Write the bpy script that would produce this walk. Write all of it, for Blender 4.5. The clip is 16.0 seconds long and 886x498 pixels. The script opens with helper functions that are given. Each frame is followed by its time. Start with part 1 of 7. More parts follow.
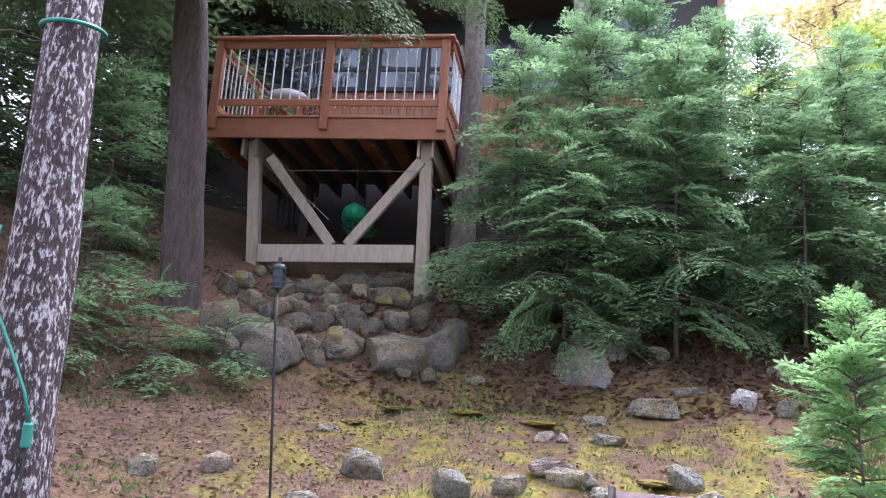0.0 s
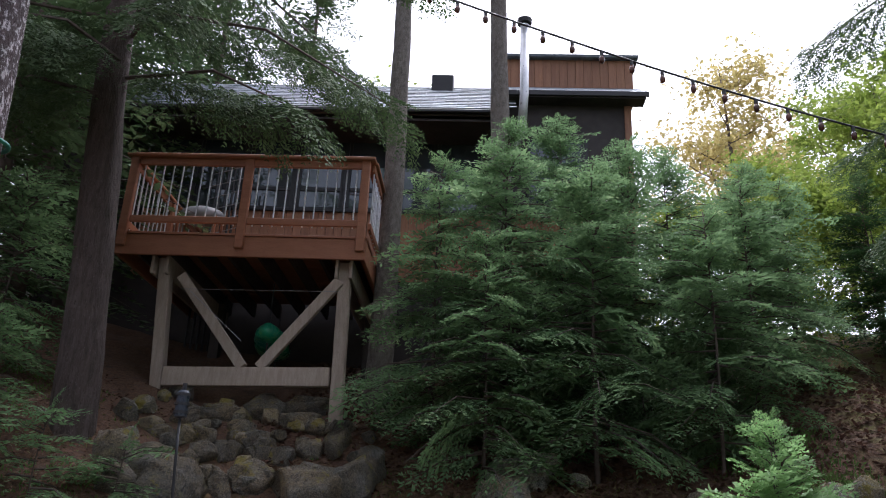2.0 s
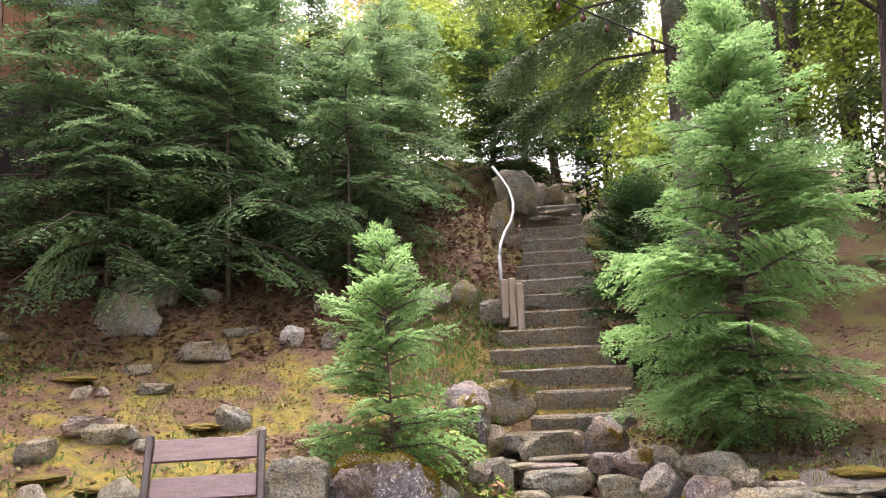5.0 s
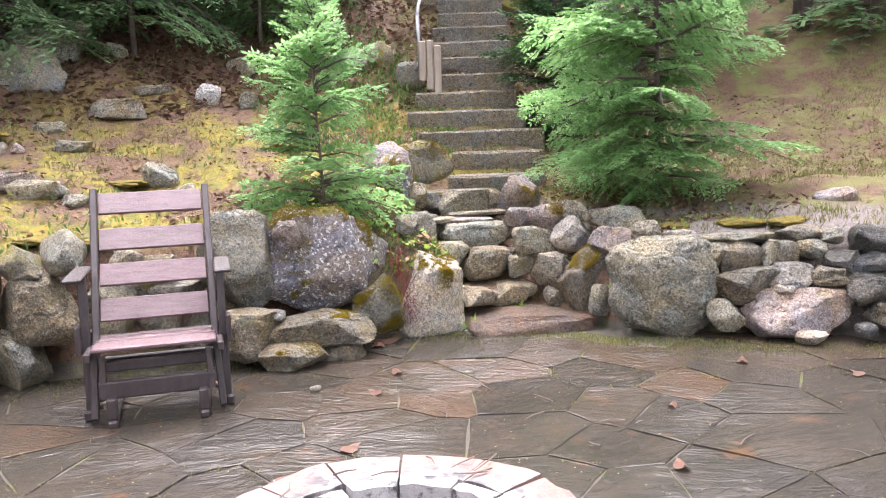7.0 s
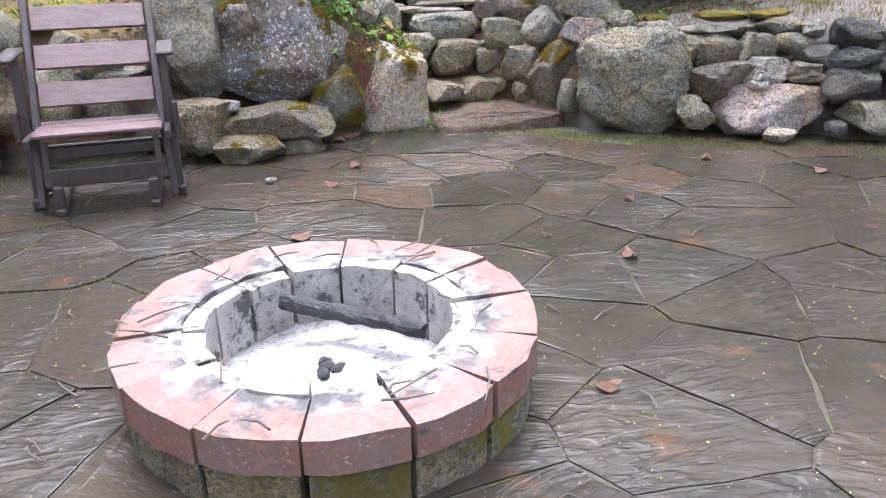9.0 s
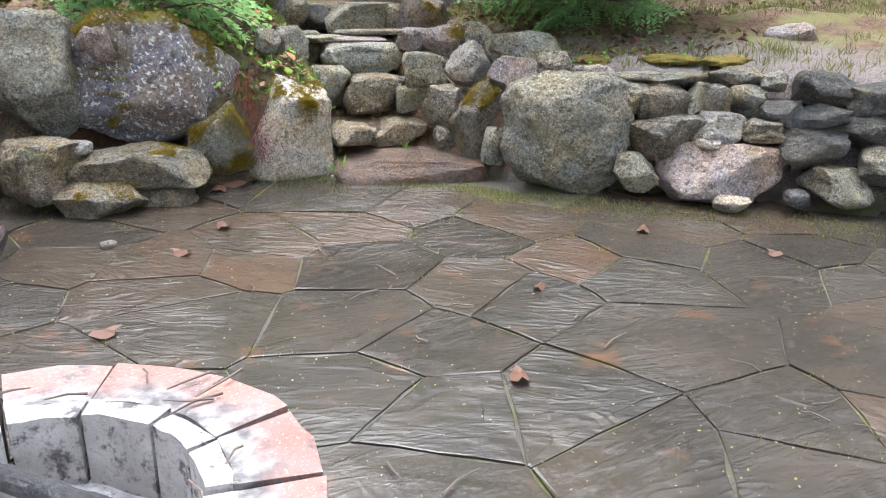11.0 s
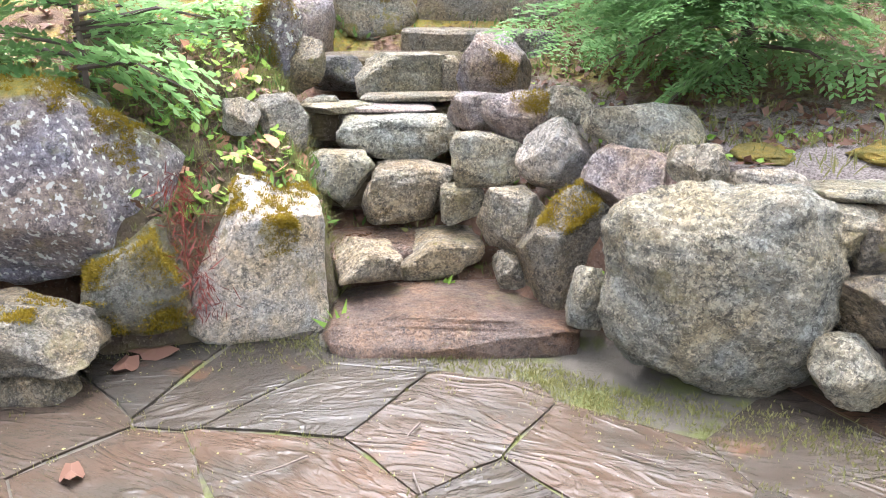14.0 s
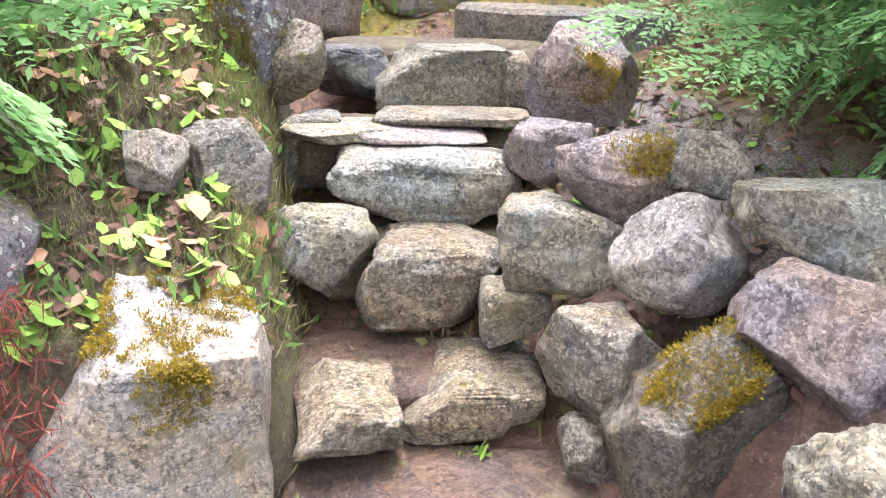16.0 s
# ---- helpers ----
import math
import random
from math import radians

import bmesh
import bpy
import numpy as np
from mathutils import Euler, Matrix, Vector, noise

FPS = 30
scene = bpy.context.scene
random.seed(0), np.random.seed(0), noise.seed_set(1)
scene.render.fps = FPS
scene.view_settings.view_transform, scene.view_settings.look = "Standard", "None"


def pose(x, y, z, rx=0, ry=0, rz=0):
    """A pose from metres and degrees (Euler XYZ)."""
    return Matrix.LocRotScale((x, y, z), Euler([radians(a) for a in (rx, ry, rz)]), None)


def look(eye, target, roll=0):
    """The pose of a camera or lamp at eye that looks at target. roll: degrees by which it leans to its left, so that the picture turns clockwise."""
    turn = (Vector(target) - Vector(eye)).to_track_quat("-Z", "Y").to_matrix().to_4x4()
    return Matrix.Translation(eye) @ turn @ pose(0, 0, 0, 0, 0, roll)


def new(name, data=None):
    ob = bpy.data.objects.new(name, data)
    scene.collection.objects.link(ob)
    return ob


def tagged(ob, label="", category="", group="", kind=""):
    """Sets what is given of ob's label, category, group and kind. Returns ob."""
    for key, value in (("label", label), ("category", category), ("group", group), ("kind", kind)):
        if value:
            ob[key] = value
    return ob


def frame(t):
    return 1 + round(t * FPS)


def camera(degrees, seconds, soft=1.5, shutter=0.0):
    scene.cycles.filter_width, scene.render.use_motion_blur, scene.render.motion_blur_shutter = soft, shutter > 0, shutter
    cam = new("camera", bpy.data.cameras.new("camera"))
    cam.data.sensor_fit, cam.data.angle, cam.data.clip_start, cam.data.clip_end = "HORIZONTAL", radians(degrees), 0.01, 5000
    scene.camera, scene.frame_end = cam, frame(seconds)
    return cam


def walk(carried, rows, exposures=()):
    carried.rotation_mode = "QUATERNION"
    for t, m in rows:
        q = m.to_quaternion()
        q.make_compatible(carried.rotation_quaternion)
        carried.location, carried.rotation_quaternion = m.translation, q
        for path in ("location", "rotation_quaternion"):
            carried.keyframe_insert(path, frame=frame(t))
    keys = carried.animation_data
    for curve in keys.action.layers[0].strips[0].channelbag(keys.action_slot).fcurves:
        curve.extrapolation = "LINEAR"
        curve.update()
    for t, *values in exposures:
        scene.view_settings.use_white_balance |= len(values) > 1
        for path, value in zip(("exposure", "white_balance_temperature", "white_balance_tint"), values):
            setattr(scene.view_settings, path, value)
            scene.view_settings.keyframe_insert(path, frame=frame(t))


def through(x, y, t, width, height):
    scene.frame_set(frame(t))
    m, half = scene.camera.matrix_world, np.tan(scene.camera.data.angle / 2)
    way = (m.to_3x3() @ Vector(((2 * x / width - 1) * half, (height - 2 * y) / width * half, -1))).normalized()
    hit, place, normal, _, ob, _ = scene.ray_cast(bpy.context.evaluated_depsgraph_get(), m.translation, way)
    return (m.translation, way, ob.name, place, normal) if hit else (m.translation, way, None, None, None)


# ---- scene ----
cam = camera(58.5, 16.0, soft=1.0)
METRES, EYE, TILT, LEAN, TURN = 5.1, 1.45, 0.0, 0.0, 3.1
PATH = [
    (0, (0.466, 0.384, 1.389), (0.169, 2.31, 1.814), 3.7),
    (0.5, (0.527, 0.58, 1.365), (0.31, 2.484, 1.914), 3.7),
    (1, (0.539, 0.645, 1.375), (0.44, 2.533, 2.002), 2.8),
    (1.5, (0.456, 0.565, 1.427), (0.407, 2.429, 2.126), 2.4),
    (2, (0.439, 0.505, 1.446), (0.34, 2.357, 2.168), 2.6),
    (2.5, (0.459, 0.529, 1.431), (0.336, 2.378, 2.157), 2.7),
    (3, (0.463, 0.57, 1.405), (0.385, 2.42, 2.136), 2.4),
    (3.5, (0.547, 0.628, 1.380), (0.688, 2.494, 2.062), 0.4),
    (3.6, (0.579, 0.638, 1.379), (0.772, 2.506, 2.042), 0.3),
    (4, (0.564, 0.615, 1.396), (0.966, 2.484, 1.959), -1.2),
    (4.4, (0.576, 0.626, 1.397), (1.127, 2.487, 1.855), -1.7),
    (4.5, (0.584, 0.618, 1.396), (1.176, 2.474, 1.823), -1.9),
    (4.7, (0.609, 0.591, 1.385), (1.285, 2.431, 1.760), -2.0),
    (6.8, (0.327, 0.447, 1.363), (1.288, 2.187, 1.145), -2.1),
    (7, (0.325, 0.455, 1.347), (1.296, 2.179, 1.053), -1.8),
    (7.5, (0.322, 0.462, 1.308), (1.292, 2.154, 0.866), -1.7),
    (8, (0.333, 0.449, 1.289), (1.283, 2.092, 0.658), -1.7),
    (8.2, (0.336, 0.449, 1.272), (1.28, 2.073, 0.585), -1.7),
    (10.3, (0.935, 0.68, 1.214), (1.877, 2.266, 0.443), -0.1),
    (10.5, (1.008, 0.748, 1.226), (2.007, 2.315, 0.487), -0.0),
    (11, (1.246, 0.92, 1.227), (2.237, 2.505, 0.516), 1.5),
    (11.5, (1.451, 1.103, 1.212), (2.371, 2.737, 0.518), 2.1),
    (12, (1.645, 1.351, 1.204), (2.612, 2.989, 0.586), 0.5),
    (12.5, (1.856, 1.592, 1.191), (2.788, 3.243, 0.555), 0.1),
    (13, (2.065, 1.818, 1.198), (2.9, 3.513, 0.54), 1.1),
    (13.5, (2.217, 2.123, 1.202), (3.011, 3.842, 0.557), 0.8),
    (14, (2.372, 2.428, 1.183), (3.128, 4.167, 0.547), 0.5),
    (14.5, (2.535, 2.723, 1.183), (3.215, 4.469, 0.483), 2.2),
    (15, (2.67, 3.03, 1.2), (3.287, 4.792, 0.482), 0.6),
    (15.5, (2.848, 3.321, 1.197), (3.469, 5.082, 0.482), 0.6),
    (16, (2.964, 3.608, 1.196), (3.531, 5.38, 0.461), 1.8),
]
EXPOSURES = [(0.0, 2.15, 5550, 24), (0.5, 1.95, 5600, 25), (1.0, 1.2, 5700, 21), (1.5, 0.7, 5800, 19), (3.0, 0.5, 6100, 19), (3.5, 0.8, 6300, 19), (4.0, 1.3, 6700, 21), (4.5, 1.65, 6950, 23), (6.8, 2.5, 6350, 20),
             (8.0, 2.2, 5650, 18), (10.5, 2.05, 5950, 12), (12.0, 2.4, 5750, 10), (14.0, 2.9, 6000, 15), (16.0, 3.0, 5900, 19)]
walk(cam, [(t, look(eye, target, roll)) for t, eye, target, roll in PATH], EXPOSURES)

# ---- world, sun, exposure ----
world = bpy.data.worlds.new("overcast_sky")
scene.world = world
world.use_nodes = True
wn, wl = world.node_tree.nodes, world.node_tree.links
sky = wn.new("ShaderNodeTexSky")
sky.sky_type, sky.sun_disc = "NISHITA", False
sky.sun_elevation, sky.sun_rotation = radians(69), radians(20)
sky.air_density, sky.dust_density = 1.0, 6.0
grey = wn.new("ShaderNodeHueSaturation")
grey.inputs["Saturation"].default_value = 0.3
grey.inputs["Value"].default_value = 1.5
wl.new(sky.outputs[0], grey.inputs["Color"])
wl.new(grey.outputs[0], wn["Background"].inputs["Color"])
wn["Background"].inputs["Strength"].default_value = 0.15
sun_data = bpy.data.lights.new("sun", "SUN")
sun_data.energy, sun_data.angle, sun_data.color = 0.45, radians(60), (1.0, 1.0, 1.0)
sun = new("sun", sun_data)
sun.matrix_world = look((3.2, 8.8, 25), (0, 0, 0))

# ---- materials ----
def material(name, colours, scale=6.0, rough=0.8, bump=0.3, bump_scale=None, fine=4.0, spread=0.25, stretch=(1, 1, 1), metal=0.0,
             space="Object", patch=None, patch_scale=3.0, patch_at=0.6, gloss_spots=0.0, depth=0.02, normal_up=None):
    """A surface of two or three colours mixed by noise at two scales, shifted a little for every object, with relief.
    patch: a second colour in blotches (lichen, moss, dirt); normal_up: a colour on faces that look up."""
    m = bpy.data.materials.new(name)
    m.use_nodes = True
    n, l = m.node_tree.nodes, m.node_tree.links
    b = n["Principled BSDF"]
    co = n.new("ShaderNodeTexCoord")
    mp = n.new("ShaderNodeMapping")
    mp.inputs["Scale"].default_value = stretch
    info = n.new("ShaderNodeObjectInfo")
    l.new(co.outputs[space], mp.inputs["Vector"])
    shift = n.new("ShaderNodeVectorMath")
    shift.operation = "MULTIPLY_ADD"
    comb = n.new("ShaderNodeCombineXYZ")
    for k in range(3):
        l.new(info.outputs["Random"], comb.inputs[k])
    shift.inputs[1].default_value = (37.0, 53.0, 71.0)
    l.new(comb.outputs[0], shift.inputs[0])
    l.new(mp.outputs[0], shift.inputs[2])
    vec = shift.outputs[0]

    def tex(s, detail=6.0, r=0.6):
        t = n.new("ShaderNodeTexNoise")
        t.inputs["Scale"].default_value, t.inputs["Detail"].default_value, t.inputs["Roughness"].default_value = s, detail, r
        l.new(vec, t.inputs["Vector"])
        return t

    def mix(fac, a, c):
        x = n.new("ShaderNodeMix")
        x.data_type = "RGBA"
        l.new(fac, x.inputs["Factor"])
        for sock, v in ((x.inputs["A"], a), (x.inputs["B"], c)):
            if isinstance(v, tuple):
                sock.default_value = (*v, 1)
            else:
                l.new(v, sock)
        return x.outputs["Result"]

    def ramp(fac, lo, hi):
        r = n.new("ShaderNodeMapRange")
        r.inputs["From Min"].default_value, r.inputs["From Max"].default_value = lo, hi
        l.new(fac, r.inputs["Value"])
        return r.outputs[0]

    big, small = tex(scale), tex(scale * fine, 8.0, 0.7)
    col = mix(ramp(big.outputs[0], 0.36, 0.64), colours[0], colours[1])
    if len(colours) > 2:
        col = mix(ramp(small.outputs[0], 0.52, 0.68), col, colours[2])
    if len(colours) > 3:
        col = mix(ramp(tex(scale * fine * 2.3, 3.0).outputs[0], 0.6, 0.7), col, colours[3])
    if patch:
        col = mix(ramp(tex(patch_scale, 9.0, 0.72).outputs[0], patch_at, patch_at + 0.07), col, patch)
    if normal_up:
        geo = n.new("ShaderNodeNewGeometry")
        sep = n.new("ShaderNodeSeparateXYZ")
        l.new(geo.outputs["Normal"], sep.inputs[0])
        add = n.new("ShaderNodeMath")
        add.operation = "MULTIPLY"
        l.new(ramp(sep.outputs["Z"], 0.35, 0.8), add.inputs[0])
        l.new(ramp(tex(patch_scale * 0.9, 9.0, 0.7).outputs[0], 0.46, 0.58), add.inputs[1])
        col = mix(add.outputs[0], col, normal_up)
    hsv = n.new("ShaderNodeHueSaturation")
    l.new(col, hsv.inputs["Color"])
    vary = n.new("ShaderNodeMapRange")
    vary.inputs["To Min"].default_value, vary.inputs["To Max"].default_value = 1 - spread, 1 + spread
    l.new(info.outputs["Random"], vary.inputs["Value"])
    l.new(vary.outputs[0], hsv.inputs["Value"])
    l.new(hsv.outputs[0], b.inputs["Base Color"])
    rr = n.new("ShaderNodeMapRange")
    rr.inputs["To Min"].default_value, rr.inputs["To Max"].default_value = max(0.03, rough - 0.18 - gloss_spots), min(1, rough + 0.12)
    rr.inputs["From Min"].default_value, rr.inputs["From Max"].default_value = 0.3, 0.7
    l.new(small.outputs[0], rr.inputs["Value"])
    l.new(rr.outputs[0], b.inputs["Roughness"])
    b.inputs["Metallic"].default_value = metal
    bp = n.new("ShaderNodeBump")
    bp.inputs["Strength"].default_value, bp.inputs["Distance"].default_value = bump, depth
    l.new((tex(bump_scale, 8.0, 0.65) if bump_scale else small).outputs[0], bp.inputs["Height"])
    l.new(bp.outputs[0], b.inputs["Normal"])
    return m


def leaf_material(name, dark, light, tip=None, rough=0.55, through=0.35):
    """Foliage: every leaf a little different, light coming through."""
    m = bpy.data.materials.new(name)
    m.use_nodes = True
    n, l = m.node_tree.nodes, m.node_tree.links
    b = n["Principled BSDF"]
    geo, info = n.new("ShaderNodeNewGeometry"), n.new("ShaderNodeObjectInfo")
    noise_t, co = n.new("ShaderNodeTexNoise"), n.new("ShaderNodeTexCoord")
    noise_t.inputs["Scale"].default_value = 1.6
    l.new(co.outputs["Object"], noise_t.inputs["Vector"])
    add = n.new("ShaderNodeMath")
    add.operation = "MULTIPLY_ADD"
    add.inputs[1].default_value = 0.6
    l.new(geo.outputs["Random Per Island"], add.inputs[0])
    r = n.new("ShaderNodeMapRange")
    r.inputs["From Min"].default_value, r.inputs["From Max"].default_value = 0.3, 0.7
    r.inputs["To Max"].default_value = 0.4
    l.new(noise_t.outputs[0], r.inputs["Value"])
    l.new(r.outputs[0], add.inputs[2])
    x = n.new("ShaderNodeValToRGB")
    x.color_ramp.elements[0].color, x.color_ramp.elements[1].color = (*dark, 1), (*light, 1)
    x.color_ramp.elements[1].position = 0.8
    if tip:
        e = x.color_ramp.elements.new(1.0)
        e.color = (*tip, 1)
    l.new(add.outputs[0], x.inputs[0])
    l.new(x.outputs[0], b.inputs["Base Color"])
    b.inputs["Roughness"].default_value, b.inputs["Specular IOR Level"].default_value = rough, 0.22
    tr, mx = n.new("ShaderNodeBsdfTranslucent"), n.new("ShaderNodeMixShader")
    l.new(x.outputs[0], tr.inputs["Color"])
    mx.inputs[0].default_value = through
    l.new(b.outputs[0], mx.inputs[1])
    l.new(tr.outputs[0], mx.inputs[2])
    l.new(mx.outputs[0], n["Material Output"].inputs["Surface"])
    return m


def ground_material():
    """Moss in cushions, rust-brown needles and leaf litter, gravel by the wall, greener weeds."""
    m = bpy.data.materials.new("mossy_ground")
    m.use_nodes = True
    n, l = m.node_tree.nodes, m.node_tree.links
    b = n["Principled BSDF"]
    geo = n.new("ShaderNodeNewGeometry")

    def tex(s, detail=8.0, r=0.65):
        t = n.new("ShaderNodeTexNoise")
        t.inputs["Scale"].default_value, t.inputs["Detail"].default_value, t.inputs["Roughness"].default_value = s, detail, r
        l.new(geo.outputs["Position"], t.inputs["Vector"])
        return t.outputs[0]

    def ramp(fac, lo, hi):
        r = n.new("ShaderNodeMapRange")
        r.inputs["From Min"].default_value, r.inputs["From Max"].default_value = lo, hi
        l.new(fac, r.inputs["Value"])
        return r.outputs[0]

    def mix(fac, a, c):
        x = n.new("ShaderNodeMix")
        x.data_type = "RGBA"
        l.new(fac, x.inputs["Factor"])
        for sock, v in ((x.inputs["A"], a), (x.inputs["B"], c)):
            if isinstance(v, tuple):
                sock.default_value = (*v, 1)
            else:
                l.new(v, sock)
        return x.outputs["Result"]

    def times(a, c):
        x = n.new("ShaderNodeMath")
        x.operation = "MULTIPLY"
        l.new(a, x.inputs[0])
        l.new(c, x.inputs[1])
        return x.outputs[0]

    sep = n.new("ShaderNodeSeparateXYZ")
    l.new(geo.outputs["Position"], sep.inputs[0])
    litter = mix(ramp(tex(28), 0.4, 0.6), (0.08, 0.041, 0.023), (0.165, 0.088, 0.048))
    litter = mix(ramp(tex(90, 3), 0.58, 0.66), litter, (0.21, 0.15, 0.11))
    litter = mix(ramp(tex(7), 0.55, 0.7), litter, (0.055, 0.034, 0.026))
    moss = mix(ramp(tex(11), 0.38, 0.62), (0.13, 0.125, 0.012), (0.27, 0.185, 0.014))
    moss = mix(ramp(tex(60, 4), 0.5, 0.68), moss, (0.12, 0.15, 0.035))
    cover = times(ramp(sep.outputs["Z"], 0.62, 0.75), times(ramp(tex(2.1, 12, 0.75), 0.462, 0.55), times(ramp(sep.outputs["Y"], 9.3, 7.6), ramp(sep.outputs["X"], -2.9, -1.2))))
    col = mix(times(cover, ramp(sep.outputs["X"], 5.6, 4.2)), litter, moss)
    weeds = times(ramp(tex(3.3), 0.44, 0.58), ramp(sep.outputs["X"], 4.4, 5.4))
    col = mix(weeds, col, (0.15, 0.135, 0.04))
    gravel = times(ramp(sep.outputs["Z"], 0.74, 0.69), ramp(sep.outputs["X"], 3.9, 4.3))
    col = mix(gravel, col, mix(ramp(tex(120, 3), 0.4, 0.6), (0.085, 0.065, 0.055), (0.26, 0.22, 0.20)))
    joint = mix(ramp(tex(4), 0.5, 0.6), (0.085, 0.073, 0.055), (0.09, 0.10, 0.022))
    col = mix(ramp(sep.outputs["Z"], 0.07, 0.03), col, joint)
    l.new(col, b.inputs["Base Color"])
    b.inputs["Roughness"].default_value = 0.85
    bp = n.new("ShaderNodeBump")
    bp.inputs["Strength"].default_value, bp.inputs["Distance"].default_value = 0.9, 0.03
    l.new(tex(45, 8, 0.7), bp.inputs["Height"])
    l.new(bp.outputs[0], b.inputs["Normal"])
    return m


def wet_slate_material():
    """Rain-wet slate: dark, brown-grey with rusty stones, ridged in long waves, a film of water over it."""
    m = bpy.data.materials.new("wet_slate")
    m.use_nodes = True
    n, l = m.node_tree.nodes, m.node_tree.links
    b = n["Principled BSDF"]
    geo, info = n.new("ShaderNodeNewGeometry"), n.new("ShaderNodeObjectInfo")
    mp = n.new("ShaderNodeMapping")
    mp.inputs["Scale"].default_value = (1, 1, 1)
    l.new(geo.outputs["Position"], mp.inputs["Vector"])
    spin = n.new("ShaderNodeVectorRotate")
    spin.rotation_type = "Z_AXIS"
    ang = n.new("ShaderNodeMath")
    ang.operation = "MULTIPLY_ADD"
    ang.inputs[1].default_value, ang.inputs[2].default_value = 1.3, -0.2
    l.new(info.outputs["Random"], ang.inputs[0])
    l.new(ang.outputs[0], spin.inputs["Angle"])
    l.new(mp.outputs[0], spin.inputs["Vector"])
    st = n.new("ShaderNodeMapping")
    st.inputs["Scale"].default_value = (1.0, 2.7, 1.0)
    l.new(spin.outputs[0], st.inputs["Vector"])

    def tex(s, v, detail=5.0, r=0.55, warp=0.0):
        t = n.new("ShaderNodeTexNoise")
        t.inputs["Scale"].default_value, t.inputs["Detail"].default_value, t.inputs["Roughness"].default_value = s, detail, r
        t.inputs["Distortion"].default_value = warp
        l.new(v, t.inputs["Vector"])
        return t.outputs[0]

    def ramp(fac, lo, hi, a=0.0, c=1.0):
        r = n.new("ShaderNodeMapRange")
        r.inputs["From Min"].default_value, r.inputs["From Max"].default_value = lo, hi
        r.inputs["To Min"].default_value, r.inputs["To Max"].default_value = a, c
        l.new(fac, r.inputs["Value"])
        return r.outputs[0]

    def mix(fac, a, c):
        x = n.new("ShaderNodeMix")
        x.data_type = "RGBA"
        l.new(fac, x.inputs["Factor"])
        for sock, v in ((x.inputs["A"], a), (x.inputs["B"], c)):
            if isinstance(v, tuple):
                sock.default_value = (*v, 1)
            else:
                l.new(v, sock)
        return x.outputs["Result"]

    p = geo.outputs["Position"]
    stone = n.new("ShaderNodeValToRGB")
    els = stone.color_ramp.elements
    els[0].color, els[1].color = (0.026, 0.022, 0.018, 1), (0.04, 0.034, 0.026, 1)
    for pos, c in ((0.35, (0.036, 0.031, 0.025, 1)), (0.6, (0.031, 0.028, 0.024, 1)), (0.78, (0.046, 0.035, 0.026, 1)), (0.93, (0.066, 0.041, 0.027, 1))):
        e = els.new(pos)
        e.color = c
    l.new(info.outputs["Random"], stone.inputs[0])
    col = mix(ramp(tex(3.0, p), 0.45, 0.65), stone.outputs[0], (0.042, 0.034, 0.026))
    col = mix(ramp(tex(14.0, p, 8, 0.7), 0.56, 0.72), col, (0.06, 0.053, 0.044))
    col = mix(ramp(tex(4.0, p, 5), 0.61, 0.74), col, (0.08, 0.044, 0.025))
    col = mix(ramp(tex(75.0, p, 3), 0.70, 0.76), col, (0.24, 0.21, 0.17))
    l.new(col, b.inputs["Base Color"])
    l.new(ramp(tex(2.2, p, 4), 0.35, 0.7, 0.06, 0.22), b.inputs["Roughness"])
    b.inputs["Specular IOR Level"].default_value = 0.18
    b.inputs["Coat Weight"].default_value, b.inputs["Coat Roughness"].default_value, b.inputs["Coat IOR"].default_value = 0.12, 0.05, 1.33
    b1, b2 = n.new("ShaderNodeBump"), n.new("ShaderNodeBump")
    b1.inputs["Strength"].default_value, b1.inputs["Distance"].default_value = 0.6, 0.02
    fold = n.new("ShaderNodeMath")
    fold.operation, fold.inputs[1].default_value = "PINGPONG", 0.085
    l.new(tex(2.6, st.outputs[0], 4.0, 0.5, 0.8), fold.inputs[0])
    ridge = ramp(fold.outputs[0], 0.0, 0.06, 1.0, 0.0)
    swell = tex(8.0, st.outputs[0], 7.0, 0.62, 0.7)
    both = n.new("ShaderNodeMath")
    both.operation, both.inputs[1].default_value = "MULTIPLY_ADD", 0.4
    some = n.new("ShaderNodeMath")
    some.operation = "MULTIPLY"
    l.new(ridge, some.inputs[0])
    l.new(ramp(tex(1.1, p, 3), 0.42, 0.6), some.inputs[1])
    l.new(some.outputs[0], both.inputs[0])
    calm = n.new("ShaderNodeMath")
    calm.operation = "MULTIPLY"
    l.new(swell, calm.inputs[0])
    l.new(ramp(tex(1.1, p, 3), 0.40, 0.62, 0.25, 1.0), calm.inputs[1])
    l.new(calm.outputs[0], both.inputs[2])
    l.new(both.outputs[0], b1.inputs["Height"])
    b2.inputs["Strength"].default_value, b2.inputs["Distance"].default_value = 0.25, 0.006
    l.new(tex(60.0, p, 4), b2.inputs["Height"])
    l.new(b1.outputs[0], b2.inputs["Normal"])
    l.new(b2.outputs[0], b.inputs["Normal"])
    l.new(b1.outputs[0], b.inputs["Coat Normal"])
    return m


M_GROUND = ground_material()
M_SLATE = wet_slate_material()


